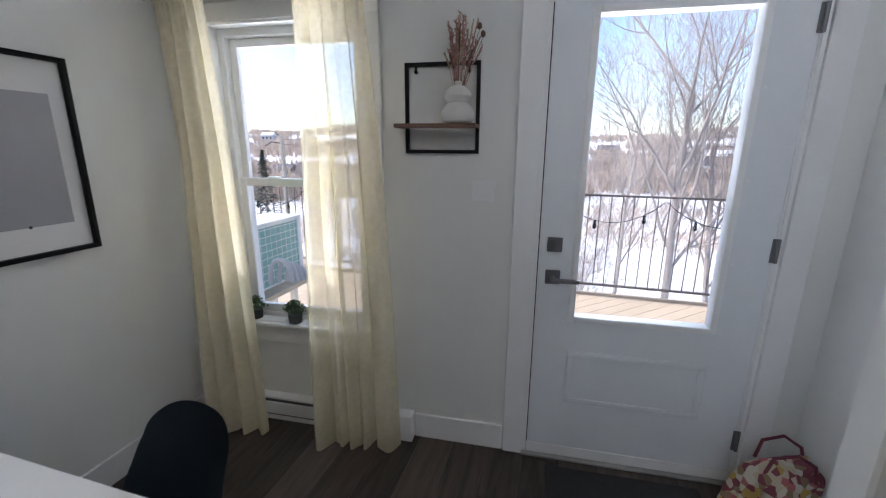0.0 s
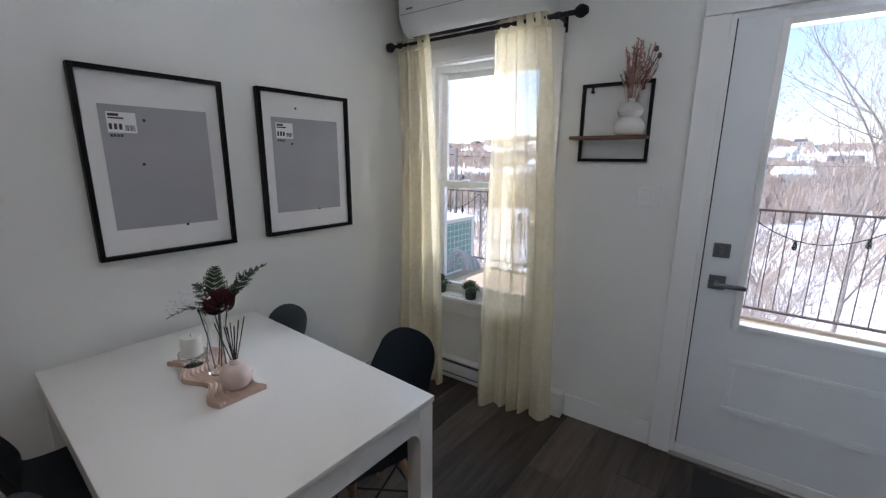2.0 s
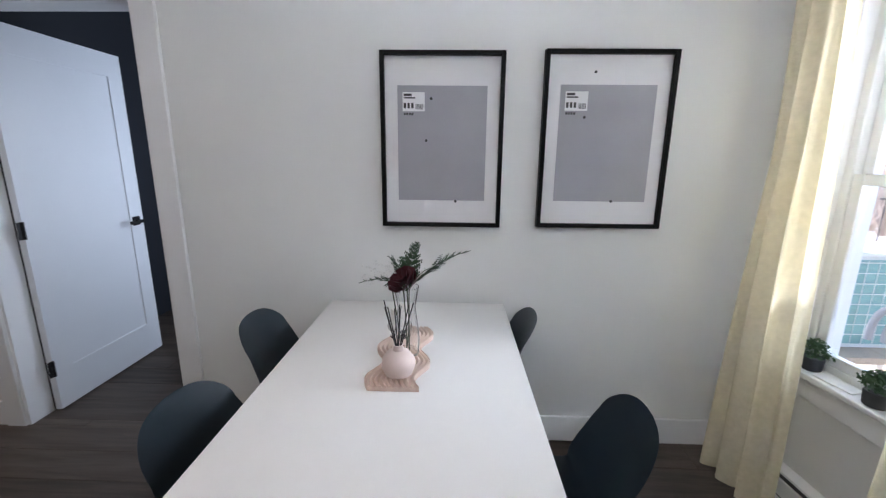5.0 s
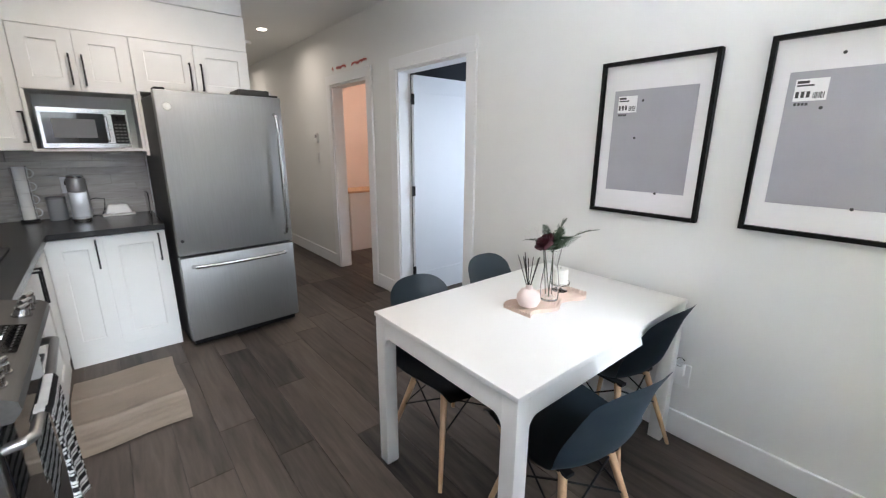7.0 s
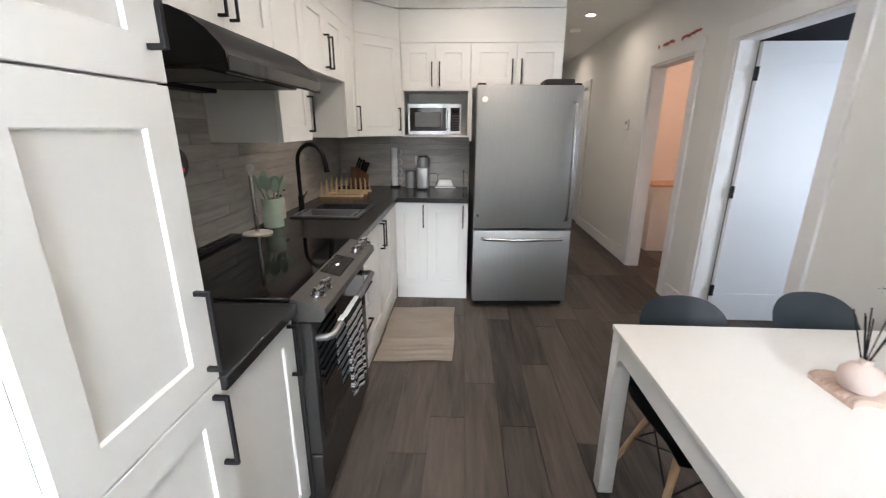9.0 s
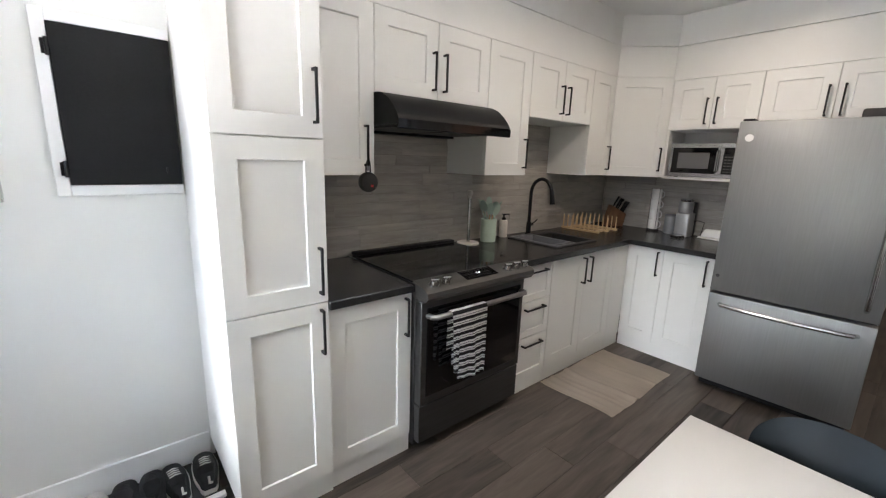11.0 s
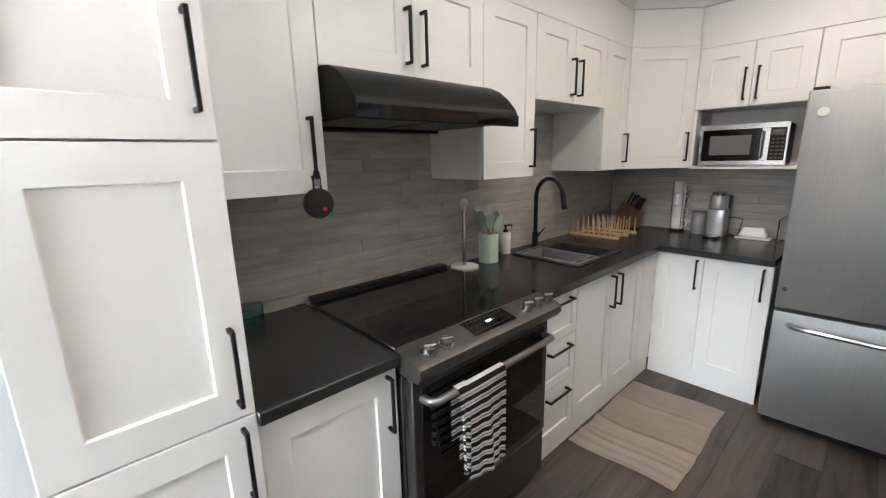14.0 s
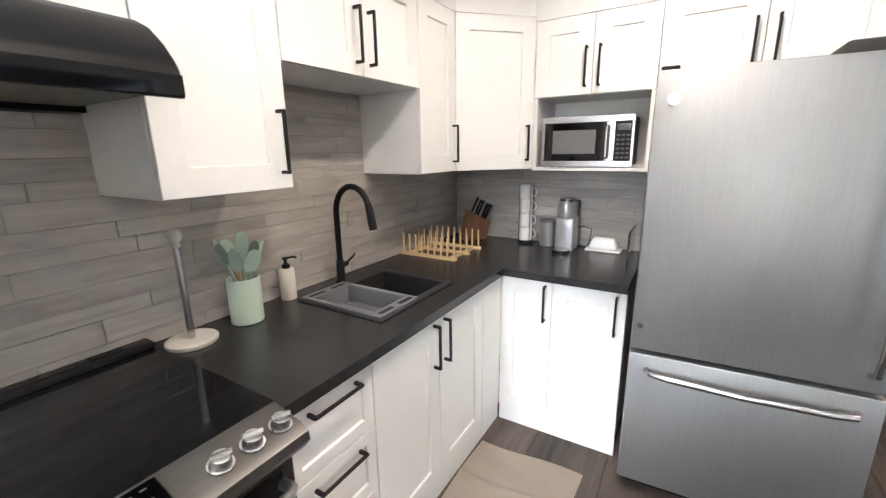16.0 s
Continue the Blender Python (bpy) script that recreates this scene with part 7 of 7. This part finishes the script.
bare_tree("bare_tree", on_ground(4.6, 9.0), 14.0, 0.7, 11, "tall leafless tree with pale grey bark in the yard", limbs=10, r0=0.115, fork=0.66, low=0.5, reach=0.28)
bare_tree("bare_tree", on_ground(6.1, 9.6), 13.0, 0.6, 23, "leaning leafless tree beside the taller one", limbs=9, lean=(-0.7, 0.2), r0=0.09, fork=0.62, low=0.5, reach=0.28)
bare_tree("bare_tree", on_ground(3.5, 10.5), 13.0, 0.6, 47, "slim leafless tree with upright limbs", limbs=8, lean=(0.3, 0.0), r0=0.07, fork=0.6, low=0.55, reach=0.27)
bare_tree("bare_tree", on_ground(2.1, 8.3), 8.6, 0.42, 5, "small many-stemmed leafless tree below the balcony", limbs=11, r0=0.06, fork=0.45, low=0.35, reach=0.42)
bare_tree("bare_tree", on_ground(-17.0, 27.0), 9.0, 0.6, 31, "leafless tree past the utility pole", limbs=8, r0=0.12, fork=0.5, low=0.4, reach=0.35)
for k, (x, y) in enumerate(((2.9, 15.0), (1.6, 17.5), (8.8, 16.0), (-3.5, 20.0))):
    bare_tree("bare_shrub", on_ground(x, y), 4.2, 0.9, 60 + k, "brown leafless shrub standing in the snow", limbs=9, r0=0.04, depth=3, fork=0.15, low=0.1, reach=0.6)

# conifer seen by the window
FIRM = mat("dark_conifer", (0.045, 0.055, 0.04), 0.9, var=0.4, scale=4)
ft = thing("conifer", pose(*on_ground(-31, 38)), "dark conifer beyond the yard", "tree")
bm = bmesh.new()
add_rod(bm, (0, 0, -0.3), (0, 0, 9.5), 0.16, 0.03, n=8)
part("trunk", bm, BARK, ft)
bm = bmesh.new()
rnd = random.Random(77)
for k in range(900):
    t = rnd.random() ** 0.8
    z = 1.5 + 8.0 * t
    r = (1 - t) * 2.6 * rnd.uniform(0.4, 1.0)
    a = rnd.uniform(0, 6.283)
    c = Vector((math.cos(a) * r, math.sin(a) * r, z - 0.25 * r))
    o = Vector((math.cos(a), math.sin(a), -0.25)) * rnd.uniform(0.25, 0.5)
    s = Vector((-math.sin(a), math.cos(a), 0)) * 0.13
    bm.faces.new([bm.verts.new(v) for v in (c - o, c + s, c + o, c - s)])
part("crown", bm, FIRM, ft, smooth=0)

# utility pole with wires
pl = thing("utility_pole", pose(*on_ground(-14.6, 20.0)), "weathered wooden utility pole with a lamp arm", "pole")
PZ = -hill(-14.6, 20.0)
bm = bmesh.new()
add_rod(bm, (0, 0, -0.3), (0, 0, PZ + 2.2), 0.16, 0.12, n=12)
part("pole", bm, mat("weathered_pole", (0.26, 0.23, 0.2), 0.9, var=0.2, scale=6), pl)
bm = bmesh.new()
add_tube(bm, [(0, 0, PZ + 1.75), (-0.6, -0.2, PZ + 1.85), (-1.0, -0.3, PZ + 1.6)], 0.03, n=6)
part("lamp_arm", bm, BLACKM, pl)
wr = thing("power_lines", pose(0, 0, 0), "thin black power lines across the yard", "cable")
for z0, z1, y in ((2.0, 3.6, 21), (1.7, 3.1, 21.5)):
    bm = bmesh.new()
    add_tube(bm, [(-14.6 + 56 * k / 20, 20 + y * 0.4 * k / 20, z0 + (z1 - z0) * k / 20 - 1.0 * math.sin(math.pi * k / 20)) for k in range(21)], 0.012, n=4)
    part("wire", bm, BLACKM, wr)

# far scrub woods on the slopes: stuff
SCRUB = mat("brown_scrub", (0.46, 0.36, 0.29), 0.95, var=0.4, scale=0.08)
rnd = random.Random(41)
bm = bmesh.new()
verts, faces = [], []
for k in range(30000):
    a = radians(rnd.uniform(25, 165))
    r = 92 + 480 * rnd.random() ** 1.15
    x, y = 2 + r * math.cos(a), r * math.sin(a)
    if noise.noise(Vector((x * 0.02, y * 0.02, 4))) < -0.08:
        continue
    z = hill(x, y)
    h = rnd.uniform(2.5, 7.0)
    for j in range(6):
        i = len(verts)
        lean, ta = rnd.uniform(0.0, 0.42) * h, rnd.uniform(0, 6.28)
        tx, ty = x + math.cos(ta) * lean, y + math.sin(ta) * lean
        w = h * rnd.uniform(0.012, 0.035)
        verts += [(x - w, y, z - 0.4), (x + w, y, z - 0.4), (tx + w * 1.5, ty, z + h * 0.7), (tx, ty, z + h * rnd.uniform(0.8, 1.0)), (tx - w * 1.5, ty, z + h * 0.65)]
        faces.append(tuple(range(i, i + 5)))
# thin brush on the nearer snow field
for k in range(5200):
    a = radians(rnd.uniform(25, 165))
    r = 15 + 77 * rnd.random() ** 0.8
    x, y = 2 + r * math.cos(a), r * math.sin(a)
    if noise.noise(Vector((x * 0.06, y * 0.06, 9))) < 0.02:
        continue
    z = hill(x, y)
    h = rnd.uniform(0.5, 2.4)
    for j in range(7):
        i = len(verts)
        lean, ta = rnd.uniform(0.1, 0.6) * h, rnd.uniform(0, 6.28)
        tx, ty = x + math.cos(ta) * lean, y + math.sin(ta) * lean
        w = rnd.uniform(0.008, 0.022)
        verts += [(x - w, y, z - 0.2), (x + w, y, z - 0.2), (tx + w * 0.7, ty, z + h * 0.7), (tx, ty, z + h * rnd.uniform(0.8, 1.0)), (tx - w * 0.7, ty, z + h * 0.65)]
        faces.append(tuple(range(i, i + 5)))
me = bpy.data.meshes.new("far_woods")
me.from_pydata(verts, [], faces)
me.materials.append(SCRUB)
tagged(new("far_woods", me), "brown leafless woods on the far slope", "woods", kind="stuff")

# far houses
HWALLS = [mat("far_wall_" + n, c, 0.8, var=0.1, scale=0.5) for n, c in (("grey", (0.4, 0.4, 0.42)), ("brick", (0.3, 0.16, 0.12)), ("white", (0.65, 0.65, 0.63)), ("orange", (0.55, 0.2, 0.08)))]
ROOFS = [SNOW, mat("far_roof_dark", (0.1, 0.09, 0.1), 0.8, var=0.2)]
rnd = random.Random(19)
made = 0
while made < 70:
    a, r = radians(rnd.uniform(40, 150)), rnd.uniform(120, 470)
    x, y = 2 + r * math.cos(a), r * math.sin(a)
    w, d, h = rnd.uniform(7, 12), rnd.uniform(6, 9), rnd.uniform(3, 5.5)
    hs2 = thing("house", pose(x, y, hill(x, y), 0, 0, rnd.uniform(-30, 30)), rnd.choice(("small far house with a snowy roof", "distant house on the hillside")), "house", group="houses on the slope")
    box_part("wall", HWALLS[3 if made == 7 else rnd.choice((0, 1, 2, 2))], hs2, -w / 2, -d / 2, -2, w / 2, d / 2, h)
    bm = bmesh.new()
    e = [[bm.verts.new(v) for v in ((xx, -d / 2 - 0.5, h), (xx, d / 2 + 0.5, h), (xx, 0, h + d * 0.38))] for xx in (-w / 2 - 0.4, w / 2 + 0.4)]
    bm.faces.new(e[0]), bm.faces.new(e[1])
    for k in range(3):
        bm.faces.new((e[0][k], e[0][(k + 1) % 3], e[1][(k + 1) % 3], e[1][k]))
    part("roof", bm, ROOFS[0 if rnd.random() < 0.7 else 1], hs2, smooth=0)
    for k in range(3):
        xx = -w / 2 + w * (k + 0.5) / 3
        box_part("window", BGLASS, hs2, xx - 0.6, -d / 2 - 0.05, h * 0.45, xx + 0.6, -d / 2 + 0.02, h * 0.75)
    made += 1

# ---- floor planks ----
bm = bmesh.new()
add_box(bm, -2.65, -10.1, -0.2, 3.1, 0.02, -0.006)
floor = solid("floor", bm, GROUT, Matrix(), "dark grey-brown wood-look vinyl plank floor", kind="structure", smooth=0)
rnd = random.Random(5)
PLW, PLL = 0.182, 1.22


def piece_mesh(name, w, l, t, material):
    bm = bmesh.new()
    add_box(bm, 0, 0, -t, w, l, 0, bevel=0.0012)
    return mesh_of(name, bm, material, 0)


def lay_planks(x0, x1, y0, y1):
    cache = {}
    n = math.ceil((x1 - x0) / PLW)
    for i in range(n):
        xa = x0 + i * PLW
        w = min(PLW, x1 - xa) - 0.0016
        if w < 0.01:
            continue
        y = y1 + rnd.uniform(0, PLL)
        while y > y0:
            a, b = max(y - PLL, y0), min(y, y1)
            y -= PLL
            if b - a < 0.02:
                continue
            key = (round(w, 3), round(b - a, 3))
            if key not in cache:
                cache[key] = piece_mesh("plank", w, b - a - 0.0016, 0.006, PLANK)
            ob = new("plank", cache[key])
            ob.parent = floor
            ob.location = (xa, a, 0.0)


lay_planks(0.0, 3.07, -4.74, 0.08)
lay_planks(0.0, 1.04, -10.0, -4.74)
lay_planks(-2.6, 0.0, -6.6, -2.2)

# ---- splashback strips ----
rnd = random.Random(9)


def splash(name, m, length, rows, label, taller=()):
    """Thin stone strips laid in courses; local x along the wall, local -y its face."""
    bm = bmesh.new()
    add_box(bm, 0, 0.004, 0.0, length, 0.008, 0.49)
    for x0, x1, z1 in taller:
        add_box(bm, x0, 0.0042, 0.49, x1, 0.0078, z1)
    s = solid(name, bm, TILEJ, m, label, kind="structure", smooth=0)
    cache = {}
    z, r = 0.0, 0
    heights = [0.05, 0.075, 0.05, 0.06, 0.075, 0.05]
    while z < 0.88:
        h = heights[r % 6]
        spans = [(0.0, length)] if z < 0.485 else [(a, b) for a, b, top in taller if z < top - 0.01]
        for a, b in spans:
            top = 0.49 if z < 0.485 else max(t for p, q, t in taller if p == a)
            hh = round(min(h, top - z), 4)
            x = a - rnd.uniform(0.0, 0.55)
            while x < b:
                l = rnd.choice((0.45, 0.6, 0.6, 0.75))
                p, q = max(x, a), min(x + l, b)
                x += l
                if q - p < 0.015 or hh < 0.01:
                    continue
                key = (round(q - p, 2), hh)
                if key not in cache:
                    bm = bmesh.new()
                    add_box(bm, 0, 0, 0, key[0] - 0.0016, 0.006, hh - 0.0016, bevel=0.0008)
                    cache[key] = mesh_of("tile", bm, TILE, 0)
                ob = new("tile", cache[key])
                ob.parent = s
                ob.location = (p, rnd.uniform(-0.0015, 0.0008), z)
        z += h
        r += 1
    return s


splash("splashback_east", pose(KX - 0.009, -1.467, 0.911, 0, 0, -90), 3.262, 8, "grey-brown stone strip splashback", taller=((0.389, 1.16, 0.71), (1.55, 2.281, 0.868)))
splash("splashback_south", pose(KX - 0.010, BY + 0.009, 0.911, 0, 0, 180), 1.27, 8, "grey stone strip splashback behind the coffee maker")
